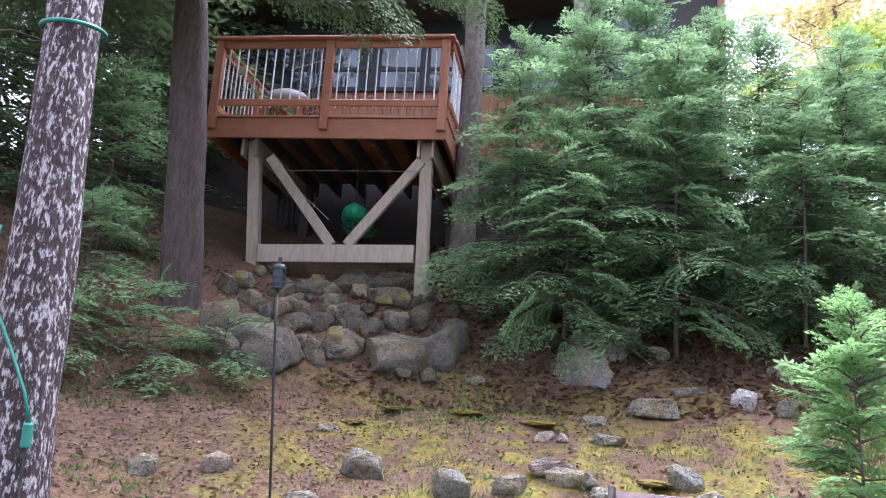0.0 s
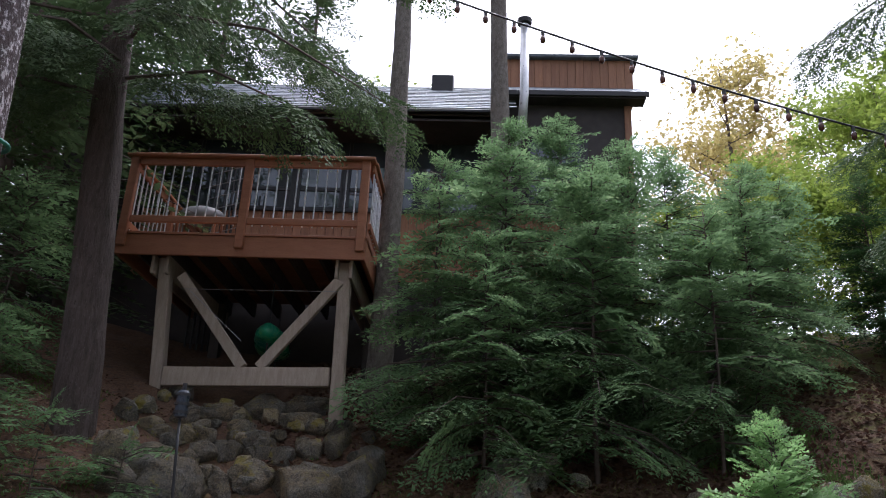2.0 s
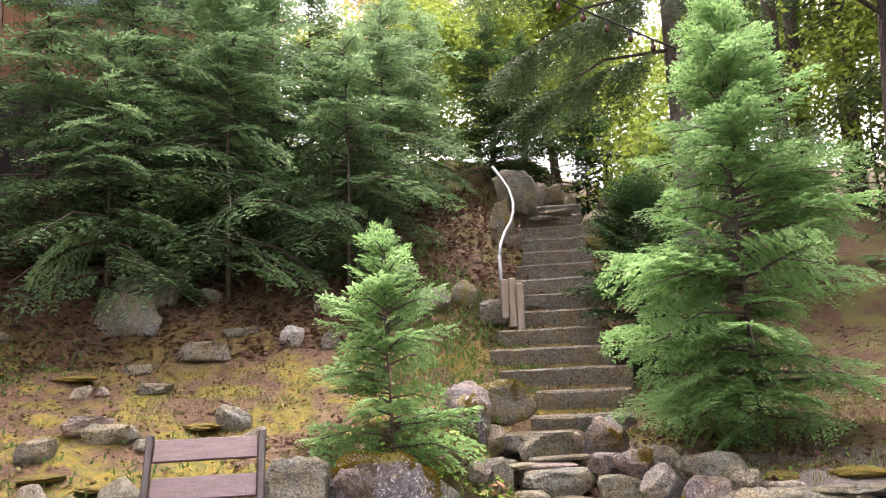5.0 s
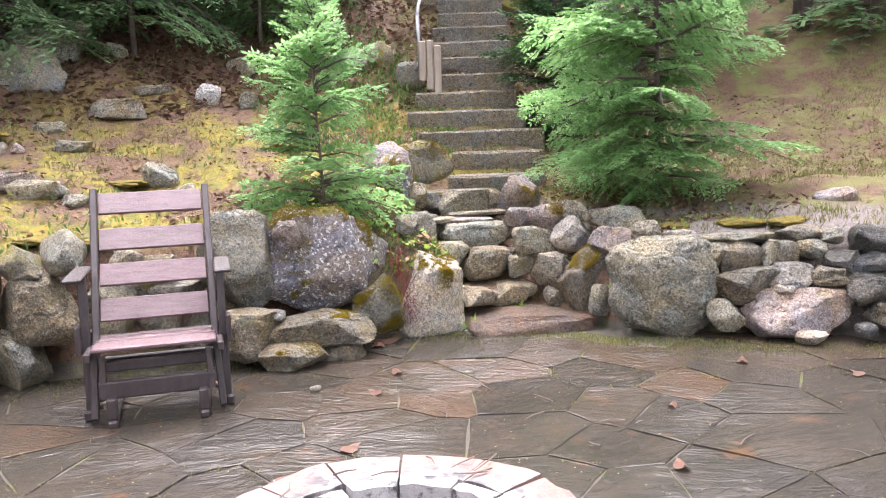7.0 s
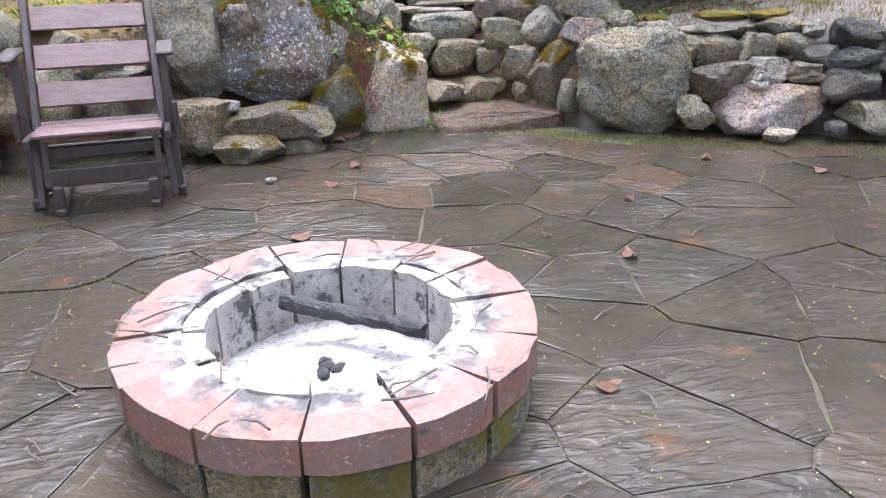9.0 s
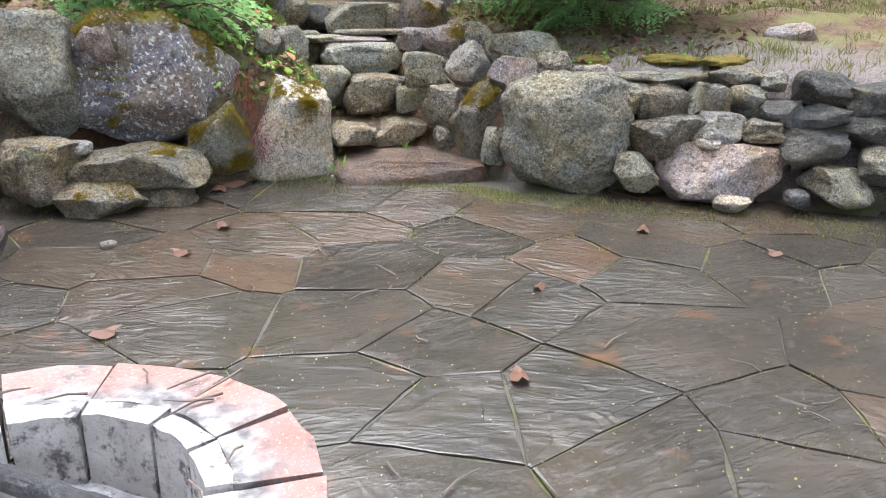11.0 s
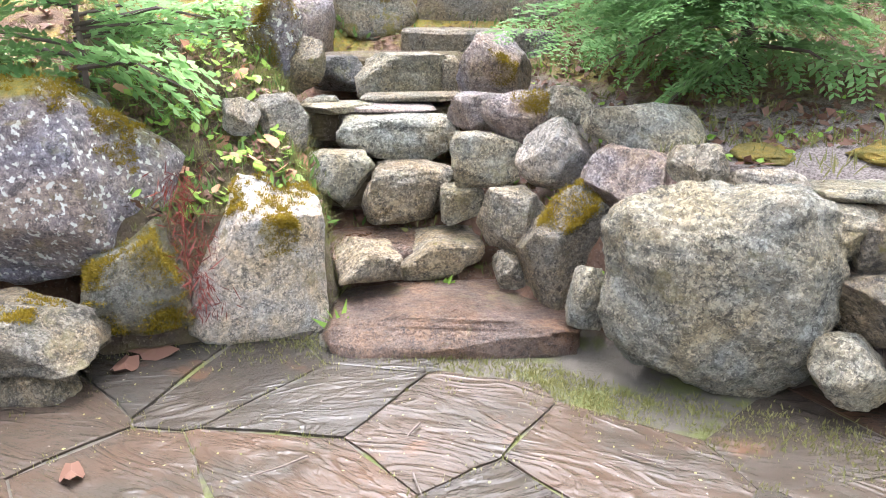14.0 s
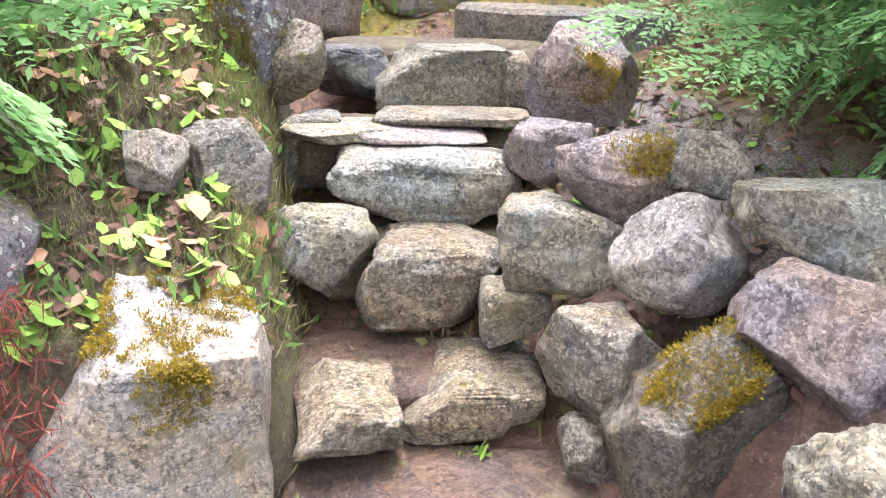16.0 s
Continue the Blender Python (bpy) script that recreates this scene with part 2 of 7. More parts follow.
def stone_material(name, dark, mid, light, moss=0.0, lichen=0.0, top_moss=0.0, stain=(0.20, 0.15, 0.08), stain_at=0.58, rough=0.5, moss_colour=(0.17, 0.155, 0.03)):
    """Weathered field stone: coarse mineral mottling, pale crystals, stains, moss and lichen; relief shade painted in
    as dark cracks and pits.
    """
    m = bpy.data.materials.new(name)
    m.use_nodes = True
    n, l = m.node_tree.nodes, m.node_tree.links
    b = n["Principled BSDF"]
    co, info, geo = n.new("ShaderNodeTexCoord"), n.new("ShaderNodeObjectInfo"), n.new("ShaderNodeNewGeometry")
    comb, shift = n.new("ShaderNodeCombineXYZ"), n.new("ShaderNodeVectorMath")
    for k in range(3):
        l.new(info.outputs["Random"], comb.inputs[k])
    shift.operation, shift.inputs[1].default_value = "MULTIPLY_ADD", (37.0, 53.0, 71.0)
    l.new(comb.outputs[0], shift.inputs[0])
    l.new(co.outputs["Object"], shift.inputs[2])

    def tex(s, detail=12.0, r=0.7, warp=0.0):
        t = n.new("ShaderNodeTexNoise")
        t.inputs["Scale"].default_value, t.inputs["Detail"].default_value, t.inputs["Roughness"].default_value, t.inputs["Distortion"].default_value = s, detail, r, warp
        l.new(shift.outputs[0], t.inputs["Vector"])
        return t.outputs[0]

    def ramp(fac, lo, hi, c=1.0):
        r = n.new("ShaderNodeMapRange")
        r.inputs["From Min"].default_value, r.inputs["From Max"].default_value, r.inputs["To Max"].default_value = lo, hi, c
        l.new(fac, r.inputs["Value"])
        return r.outputs[0]

    def mix(fac, a, c):
        x = n.new("ShaderNodeMix")
        x.data_type = "RGBA"
        l.new(fac, x.inputs["Factor"])
        for sock, v in ((x.inputs["A"], a), (x.inputs["B"], c)):
            if isinstance(v, tuple):
                sock.default_value = (*v, 1)
            else:
                l.new(v, sock)
        return x.outputs["Result"]

    body = n.new("ShaderNodeValToRGB")
    els = body.color_ramp.elements
    els[0].position, els[0].color = 0.39, (*dark, 1)
    els[1].position, els[1].color = 0.62, (*light, 1)
    e = els.new(0.50)
    e.color = (*mid, 1)
    l.new(tex(19.0, 15, 0.86, 0.35), body.inputs[0])
    col = mix(ramp(tex(2.6, 6), stain_at, stain_at + 0.14, 0.75), body.outputs[0], stain)
    col = mix(ramp(tex(62, 5, 0.65), 0.53, 0.59, 0.75), col, tuple(min(0.8, v * 1.15) for v in light))
    # near-black blotches here and below put the shade of pits into the colour
    col = mix(ramp(tex(34, 8, 0.75, 0.5), 0.55, 0.61, 0.8), col, tuple(v * 0.35 for v in dark))
    col = mix(ramp(tex(120, 3, 0.6), 0.56, 0.62, 0.7), col, tuple(min(0.8, v * 1.3) for v in light))
    col = mix(ramp(tex(80, 4, 0.65, 0.9), 0.57, 0.63, 0.75), col, tuple(v * 0.4 for v in dark))
    col = mix(ramp(tex(5.5, 12, 0.75, 1.2), 0.60, 0.635, 0.8), col, tuple(v * 0.3 for v in dark))
    col = mix(ramp(tex(6.5, 10, 0.75), 0.56, 0.64, 0.6), col, (0.20, 0.19, 0.10))
    hue = n.new("ShaderNodeValToRGB")
    h0 = hue.color_ramp.elements
    h0[0].color, h0[1].color = (1.26, 1.05, 0.72, 1), (0.96, 1.0, 1.02, 1)
    h0[0].position, h0[1].position = 0.38, 0.62
    l.new(tex(3.1, 8, 0.7, 0.5), hue.inputs[0])
    tint = n.new("ShaderNodeMix")
    tint.data_type, tint.blend_type = "RGBA", "MULTIPLY"
    tint.inputs["Factor"].default_value = 1.0
    l.new(col, tint.inputs["A"])
    l.new(hue.outputs[0], tint.inputs["B"])
    col = tint.outputs["Result"]
    if lichen:
        col = mix(ramp(tex(46, 3, 0.5), 0.74 - lichen, 0.77 - lichen), col, (0.66, 0.66, 0.60))
    if moss:
        fuzz = mix(ramp(tex(70, 4), 0.4, 0.62), moss_colour, (0.27, 0.20, 0.03))
        col = mix(ramp(tex(3.6, 12, 0.72), 0.70 - moss, 0.75 - moss), col, fuzz)
    if top_moss:
        sep = n.new("ShaderNodeSeparateXYZ")
        l.new(geo.outputs["Normal"], sep.inputs[0])
        mul = n.new("ShaderNodeMath")
        mul.operation = "MULTIPLY"
        l.new(ramp(sep.outputs["Z"], 0.3, 0.75), mul.inputs[0])
        l.new(ramp(tex(4.5, 12, 0.7), 0.68 - top_moss, 0.76 - top_moss), mul.inputs[1])
        col = mix(mul.outputs[0], col, mix(ramp(tex(60, 4), 0.4, 0.62), (0.15, 0.14, 0.025), (0.29, 0.205, 0.03)))
    hsv = n.new("ShaderNodeHueSaturation")
    l.new(col, hsv.inputs["Color"])
    vary = n.new("ShaderNodeMapRange")
    vary.inputs["To Min"].default_value, vary.inputs["To Max"].default_value = 0.76, 1.14
    l.new(info.outputs["Random"], vary.inputs["Value"])
    l.new(vary.outputs[0], hsv.inputs["Value"])
    l.new(hsv.outputs[0], b.inputs["Base Color"])
    rr = n.new("ShaderNodeMapRange")
    rr.inputs["From Min"].default_value, rr.inputs["From Max"].default_value = 0.35, 0.65
    rr.inputs["To Min"].default_value, rr.inputs["To Max"].default_value = rough - 0.2, min(1.0, rough + 0.2)
    l.new(tex(6, 8), rr.inputs["Value"])
    l.new(rr.outputs[0], b.inputs["Roughness"])
    b1, b2 = n.new("ShaderNodeBump"), n.new("ShaderNodeBump")
    b1.inputs["Strength"].default_value, b1.inputs["Distance"].default_value = 1.0, 0.075
    l.new(tex(7.0, 14, 0.68, 0.4), b1.inputs["Height"])
    b2.inputs["Strength"].default_value, b2.inputs["Distance"].default_value = 1.0, 0.028
    l.new(tex(48, 8, 0.7), b2.inputs["Height"])
    l.new(b1.outputs[0], b2.inputs["Normal"])
    l.new(b2.outputs[0], b.inputs["Normal"])
    return m


GRANITE = [
    stone_material("grey_granite", (0.07, 0.068, 0.055), (0.19, 0.185, 0.155), (0.37, 0.36, 0.31), 0.04),
    stone_material("brown_granite", (0.055, 0.047, 0.036), (0.16, 0.14, 0.105), (0.34, 0.305, 0.25), 0.06, stain=(0.14, 0.09, 0.05), rough=0.5),
    stone_material("pale_granite", (0.16, 0.15, 0.14), (0.35, 0.325, 0.305), (0.55, 0.52, 0.49), 0.06, stain=(0.36, 0.27, 0.21)),
    stone_material("purple_granite", (0.12, 0.09, 0.095), (0.25, 0.205, 0.21), (0.44, 0.39, 0.39), 0.05, stain=(0.30, 0.22, 0.12)),
    stone_material("dark_wet_stone", (0.022, 0.022, 0.022), (0.05, 0.05, 0.05), (0.13, 0.13, 0.13), 0.0, stain=(0.06, 0.06, 0.065), rough=0.42),
    stone_material("mossy_stone", (0.085, 0.075, 0.055), (0.19, 0.175, 0.135), (0.33, 0.31, 0.26), 0.17, top_moss=0.2),
    stone_material("lichened_stone", (0.085, 0.075, 0.092), (0.185, 0.168, 0.20), (0.31, 0.29, 0.33), 0.06, 0.15, 0.2, stain=(0.19, 0.17, 0.18)),
    # mossy brown-grey rubble, its colour also darkened for the shade below the deck
    stone_material("shaded_mossy_rubble", (0.035, 0.031, 0.025), (0.095, 0.085, 0.068), (0.21, 0.195, 0.165), 0.12, top_moss=0.1),
]
M_BANK = material("mossy_earth", ((0.06, 0.038, 0.027), (0.125, 0.10, 0.04), (0.10, 0.07, 0.045), (0.25, 0.20, 0.14)), 8, 0.95, 1.0, 55, 5, 0.0, depth=0.04)
M_MOSS = material("cushion_moss", ((0.13, 0.11, 0.015), (0.27, 0.18, 0.018), (0.07, 0.07, 0.014)), 18, 0.95, 1.0, 130, 5, 0.2, depth=0.03)
M_CEDAR_STAIN = material("orange_brown_stained_wood", ((0.27, 0.105, 0.05), (0.32, 0.13, 0.065), (0.22, 0.085, 0.042)), 3, 0.6, 0.25, None, 9, 0.1, (1, 6, 6))
M_POST = material("weathered_grey_wood", ((0.30, 0.24, 0.19), (0.40, 0.33, 0.265), (0.22, 0.17, 0.13)), 4, 0.8, 0.35, None, 8, 0.12, (6, 6, 1))
# darker brown timber for the joists and rear posts
M_DARKWOOD = material("dark_timber", ((0.035, 0.028, 0.024), (0.06, 0.048, 0.04)), 4, 0.7, 0.3, None, 6, 0.15)
M_SIDING = material("reddish_wood_siding", ((0.25, 0.115, 0.06), (0.33, 0.16, 0.085), (0.2, 0.09, 0.05)), 2, 0.65, 0.25, None, 10, 0.15, (8, 8, 0.7))
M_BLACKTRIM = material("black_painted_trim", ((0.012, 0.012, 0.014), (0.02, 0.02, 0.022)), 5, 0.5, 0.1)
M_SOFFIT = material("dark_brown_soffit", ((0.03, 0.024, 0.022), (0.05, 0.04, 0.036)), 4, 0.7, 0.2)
M_SHINGLE = material("grey_shingles", ((0.14, 0.165, 0.19), (0.24, 0.28, 0.31), (0.10, 0.12, 0.135)), 9, 0.72, 0.4, None, 5, 0.45)
M_METAL = material("galvanised_metal", ((0.24, 0.24, 0.25), (0.34, 0.34, 0.34)), 5, 0.45, 0.05, metal=0.6)
M_STEEL = material("bright_steel_pipe", ((0.55, 0.56, 0.58), (0.68, 0.69, 0.7)), 5, 0.4, 0.03, metal=0.55)
M_BALUSTER = material("silver_baluster_paint", ((0.5, 0.52, 0.55), (0.6, 0.62, 0.64)), 8, 0.35, 0.05, metal=0.3)
M_CHAIR = material("worn_purple_brown_paint", ((0.09, 0.046, 0.05), (0.15, 0.08, 0.084), (0.045, 0.026, 0.028), (0.30, 0.24, 0.235)), 6, 0.36, 0.4, None, 8, 0.12, (1.5, 7, 7), patch=(0.22, 0.15, 0.14), patch_scale=8, patch_at=0.64)
M_CHAIRDARK = material("dark_worn_wood_frame", ((0.032, 0.023, 0.022), (0.058, 0.04, 0.038), (0.02, 0.015, 0.015)), 5, 0.45, 0.4, None, 8, 0.15, (6, 6, 1.5))
M_BLOCK = material("fired_red_brick_block", ((0.18, 0.08, 0.06), (0.15, 0.105, 0.095), (0.25, 0.135, 0.105), (0.3, 0.25, 0.23)), 7, 0.7, 0.6, 40, 6, 0.15, patch=(0.06, 0.055, 0.057), patch_scale=8, patch_at=0.57, depth=0.012)
M_ASHBLOCK = material("ash_whitened_firebrick", ((0.29, 0.27, 0.26), (0.41, 0.385, 0.37), (0.15, 0.13, 0.125)), 11, 0.85, 0.8, 35, 4, 0.12, patch=(0.07, 0.065, 0.065), patch_scale=9, patch_at=0.53, depth=0.02)
M_ASH = material("white_wood_ash", ((0.36, 0.345, 0.34), (0.48, 0.465, 0.46), (0.16, 0.15, 0.145)), 12, 0.95, 0.9, 60, 5, 0.03, patch=(0.09, 0.085, 0.085), patch_scale=10, patch_at=0.57, depth=0.02)
M_CHAR = material("charred_wood", ((0.012, 0.012, 0.013), (0.03, 0.029, 0.03), (0.07, 0.07, 0.075)), 18, 0.55, 1.0, 45, 4, 0.2, depth=0.02)
M_CONCRETE = stone_material("weathered_concrete_step", (0.075, 0.065, 0.05), (0.15, 0.135, 0.11), (0.25, 0.23, 0.20), 0.06, stain=(0.12, 0.10, 0.06), rough=0.6)
M_REDSLAB = stone_material("reddish_sandy_slab", (0.055, 0.034, 0.026), (0.11, 0.07, 0.052), (0.19, 0.13, 0.10), 0.05, stain=(0.19, 0.085, 0.04), rough=0.45)
M_BARK = material("grey_brown_bark", ((0.07, 0.05, 0.042), (0.135, 0.10, 0.087), (0.035, 0.026, 0.023), (0.23, 0.19, 0.175)), 9, 0.9, 1.0, 20, 4, 0.1, (2.5, 2.5, 0.5), depth=0.06)
M_PALEBARK = material("pale_lichened_bark", ((0.12, 0.10, 0.085), (0.22, 0.195, 0.17), (0.06, 0.05, 0.042), (0.34, 0.32, 0.29)), 10, 0.9, 1.0, 26, 4, 0.1, (2.0, 2.0, 1.0), depth=0.04)
M_BIRCH = material("flaking_dark_and_white_bark", ((0.028, 0.015, 0.015), (0.05, 0.028, 0.028), (0.12, 0.085, 0.087)), 11, 0.85, 1.0, 34, 3, 0.03, (1, 1, 0.4), patch=(0.52, 0.48, 0.49), patch_scale=38, patch_at=0.51, depth=0.05)
M_TWIG = material("dark_twig_bark", ((0.07, 0.05, 0.04), (0.11, 0.085, 0.07)), 9, 0.9, 0.4)
M_HEMLOCK = leaf_material("hemlock_needles", (0.085, 0.155, 0.07), (0.225, 0.355, 0.165), (0.40, 0.52, 0.27), 0.55, 0.5)
# Shaded copy of the hemlock needles: colour darkened for crowns against the sky.
M_SHADEHEMLOCK = leaf_material("shade_darkened_hemlock_needles", (0.045, 0.08, 0.035), (0.125, 0.19, 0.085), (0.22, 0.29, 0.14), 0.6, 0.25)
M_CEDARLEAF = leaf_material("bright_cedar_foliage", (0.125, 0.245, 0.085), (0.27, 0.445, 0.175), (0.45, 0.61, 0.33), 0.5, 0.58)
M_YEW = leaf_material("dark_yew_needles", (0.03, 0.07, 0.025), (0.07, 0.14, 0.05), None, 0.5, 0.35)
M_SPRING = leaf_material("spring_leaves", (0.14, 0.21, 0.035), (0.29, 0.38, 0.075), (0.45, 0.50, 0.15), 0.45, 0.6)
M_GOLD = leaf_material("golden_new_leaves", (0.42, 0.34, 0.12), (0.56, 0.48, 0.2), (0.62, 0.56, 0.3), 0.45, 0.6)
M_WEED = leaf_material("green_weeds", (0.06, 0.11, 0.03), (0.14, 0.23, 0.06), (0.26, 0.36, 0.13), 0.45, 0.4)
M_DEADLEAF = leaf_material("dead_leaves", (0.075, 0.038, 0.026), (0.15, 0.08, 0.055), (0.29, 0.19, 0.14), 0.6, 0.2)
M_MOSSLEAF = leaf_material("golden_moss_shoots", (0.12, 0.095, 0.012), (0.28, 0.195, 0.018), (0.38, 0.30, 0.05), 0.7, 0.3)
M_FRESH = leaf_material("fresh_weed_leaves", (0.13, 0.24, 0.04), (0.28, 0.42, 0.08), (0.42, 0.55, 0.18), 0.45, 0.45)
M_TANLEAF = leaf_material("tan_curled_leaves", (0.22, 0.10, 0.05), (0.42, 0.23, 0.14), None, 0.6, 0.25)
M_REDROOT = leaf_material("red_hanging_roots", (0.08, 0.018, 0.015), (0.21, 0.045, 0.03), None, 0.6, 0.1)
M_GRASS = leaf_material("dry_and_green_grass", (0.10, 0.11, 0.03), (0.21, 0.20, 0.075), (0.34, 0.30, 0.16), 0.5, 0.4)

# ---- building helpers ----
def link_mesh(name, bm, mat, parent=None, smooth=False, label=""):
    me = bpy.data.meshes.new(name)
    bm.to_mesh(me)
    bm.free()
    if smooth:
        me.polygons.foreach_set("use_smooth", [True] * len(me.polygons))
    for k in mat if isinstance(mat, (list, tuple)) else [mat]:
        me.materials.append(k)
    ob = new(name, me)
    ob.parent = parent
    return tagged(ob, label)


def part(name, bm, mat, parent, label="", smooth=False):
    return link_mesh(name, bm, mat, parent, smooth, label)


def thing(name, label, category, at=(0, 0, 0), turn=0.0, group="", kind=""):
    ob = new(name)
    ob.matrix_basis = pose(*at, 0, 0, turn)
    return tagged(ob, label, category, group, kind)


def box(x0, y0, z0, x1, y1, z1, bevel=0.006, bm=None, m=None):
    bm = bm or bmesh.new()
    made = bmesh.ops.create_cube(bm, size=1.0, matrix=Matrix.Translation(((x0 + x1) / 2, (y0 + y1) / 2, (z0 + z1) / 2)) @ Matrix.Diagonal((x1 - x0, y1 - y0, z1 - z0, 1)))
    vs = made["verts"]
    if m is not None:
        bmesh.ops.transform(bm, matrix=m, verts=vs)
    if bevel:
        es = list({e for v in vs for e in v.link_edges})
        bmesh.ops.bevel(bm, geom=es, offset=bevel, segments=1, affect="EDGES")
    return bm


def beam(a, b, w, h, bevel=0.006, up=(0, 0, 1)):
    """A straight timber from a to b, w wide and h deep."""
    a, b = Vector(a), Vector(b)
    d = b - a
    x = d.normalized()
    y = Vector(up).cross(x)
    y = y.normalized() if y.length > 1e-4 else Vector((0, 1, 0))
    z = x.cross(y)
    m = Matrix((x, y, z)).transposed().to_4x4()
    m.translation = (a + b) / 2
    return box(-d.length / 2, -w / 2, -h / 2, d.length / 2, w / 2, h / 2, bevel, None, m)


def tube(points, radii, sides=8, closed=True, bm=None):
    """A round bar through points."""
    bm = bm or bmesh.new()
    pts = [Vector(p) for p in points]
    rad = [float(r) for r in radii] if isinstance(radii, (list, tuple)) else [float(radii)] * len(pts)
    rings, side = [], None
    for i, p in enumerate(pts):
        d = (pts[min(i + 1, len(pts) - 1)] - pts[max(i - 1, 0)]).normalized()
        if side is None:
            side = d.cross(Vector((0, 0, 1)) if abs(d.z) < 0.9 else Vector((1, 0, 0))).normalized()
        side = (side - d * side.dot(d)).normalized()
        other = d.cross(side)
        rings.append([bm.verts.new(p + rad[i] * (math.cos(6.2832 * k / sides) * side + math.sin(6.2832 * k / sides) * other)) for k in range(sides)])
    for r0, r1 in zip(rings, rings[1:]):
        for k in range(sides):
            bm.faces.new((r0[k], r0[(k + 1) % sides], r1[(k + 1) % sides], r1[k]))
    if closed:
        bm.faces.new(rings[0][::-1])
        bm.faces.new(rings[-1])
    return bm


def mesh_of(name, verts, faces, mat, parent=None, smooth=False):
    """A mesh from numpy arrays: verts (n, 3), faces (m, 3 or 4)."""
    verts, faces = np.asarray(verts, np.float32), np.asarray(faces, np.int32)
    me = bpy.data.meshes.new(name)
    k = faces.shape[1]
    me.vertices.add(len(verts))
    me.vertices.foreach_set("co", verts.ravel())
    me.loops.add(faces.size)
    me.loops.foreach_set("vertex_index", faces.ravel())
    me.polygons.add(len(faces))
    me.polygons.foreach_set("loop_start", np.arange(0, faces.size, k, dtype=np.int32))
    me.polygons.foreach_set("use_smooth", np.full(len(faces), smooth))
    me.update(calc_edges=True)
    me.materials.append(mat)
    ob = new(name, me)
    ob.parent = parent
    return ob


# ---- the lie of the land ----
EDGE = np.array([(-4.2, -6.0), (-3.6, 0.5), (-2.6, 3.2), (-1.6, 4.6), (-0.6, 5.2), (0.3, 5.35), (1.4, 5.25), (2.0, 5.1), (2.6, 5.2), (3.05, 4.95), (3.55, 4.5),
                 (3.70, 4.24), (4.05, 3.93), (4.36, 3.62), (4.76, 3.25), (5.02, 3.0), (6.35, 1.8), (8.0, -0.4), (9.0, -6.0)])
STAIR_A = np.array((4.86, 7.91))
STAIR_D = np.array((0.515, 0.857))


def beyond(x, y):
    """Metres outside the patio's edge; negative on the patio."""
    p = np.stack([np.asarray(x, float), np.asarray(y, float)], -1)
    best, side = np.full(p.shape[:-1], 1e9), np.zeros(p.shape[:-1])
    for a, b in zip(EDGE, EDGE[1:]):
        ab = b - a
        k = np.clip(((p - a) @ ab) / (ab @ ab), 0, 1)
        off = p - (a + k[..., None] * ab)
        dist = np.hypot(off[..., 0], off[..., 1])
        s = ab[0] * off[..., 1] - ab[1] * off[..., 0]
        near = dist < best - 1e-9
        best, side = np.where(near, dist, best), np.where(near, s, side)
    south = np.asarray(y, float) < -6.0
    return np.where((side > 0) & ~south, best, -best)


def stair_height(a):
    return np.interp(a, [-3.9, -3.1, -2.5, -1.9, -1.26, 0.0, 2.6, 5.0], [0.05, 0.24, 0.55, 0.75, 0.93, 1.77, 3.5, 3.8])


def ground(x, y):
    x, y = np.asarray(x, float), np.asarray(y, float)
    edge = beyond(x, y)
    d = np.maximum(edge - 0.27, 0)
    left = np.interp(d, [0, 0.12, 2.85, 4.25, 7.1, 12, 30, 90], [0.0, 0.64, 1.56, 2.72, 4.1, 6.0, 10, 16])
    wood = np.interp(d, [0, 0.12, 2.45, 5.25, 7.8, 12, 30, 90], [0.0, 0.64, 1.45, 3.0, 4.3, 6.0, 10, 16])
    right = np.interp(d, [0, 0.12, 3.3, 5.8, 8.8, 14, 30, 90], [0.0, 0.62, 0.95, 1.7, 3.4, 4.8, 9, 16])
    t1 = np.clip((x - 0.2) / 1.6, 0, 1)
    z = left + (wood - left) * t1 * t1 * (3 - 2 * t1)
    rel = np.stack([x - STAIR_A[0], y - STAIR_A[1]], -1)
    a, v = rel @ STAIR_D, rel[..., 0] * STAIR_D[1] - rel[..., 1] * STAIR_D[0]
    t2 = np.clip((v + 0.6) / 2.2, 0, 1)
    z = z + (right - z) * t2 * t2 * (3 - 2 * t2)
    bumps = 0.05 * np.sin(2.3 * x + 1.7 * np.sin(1.3 * y)) * np.sin(2.9 * y + 0.7) + 0.025 * np.sin(6.1 * x + 2 * y) * np.sin(5.3 * y - 1.1 * x)
    z = z + bumps * np.clip(d, 0, 1) + 0.02 * np.sin(9 * x) * np.sin(8 * y + 3 * x) * (d > 0.2)
    near = np.clip(1.25 - np.abs(v) / 0.9, 0, 1) * (a > -3.9) * (a < 5)
    z = z + (np.minimum(z, stair_height(a) - 0.16) - z) * np.clip(near * 1.6, 0, 1)
    return np.where(d > 0, z, -0.006)


def g(x, y):
    return float(ground(x, y))


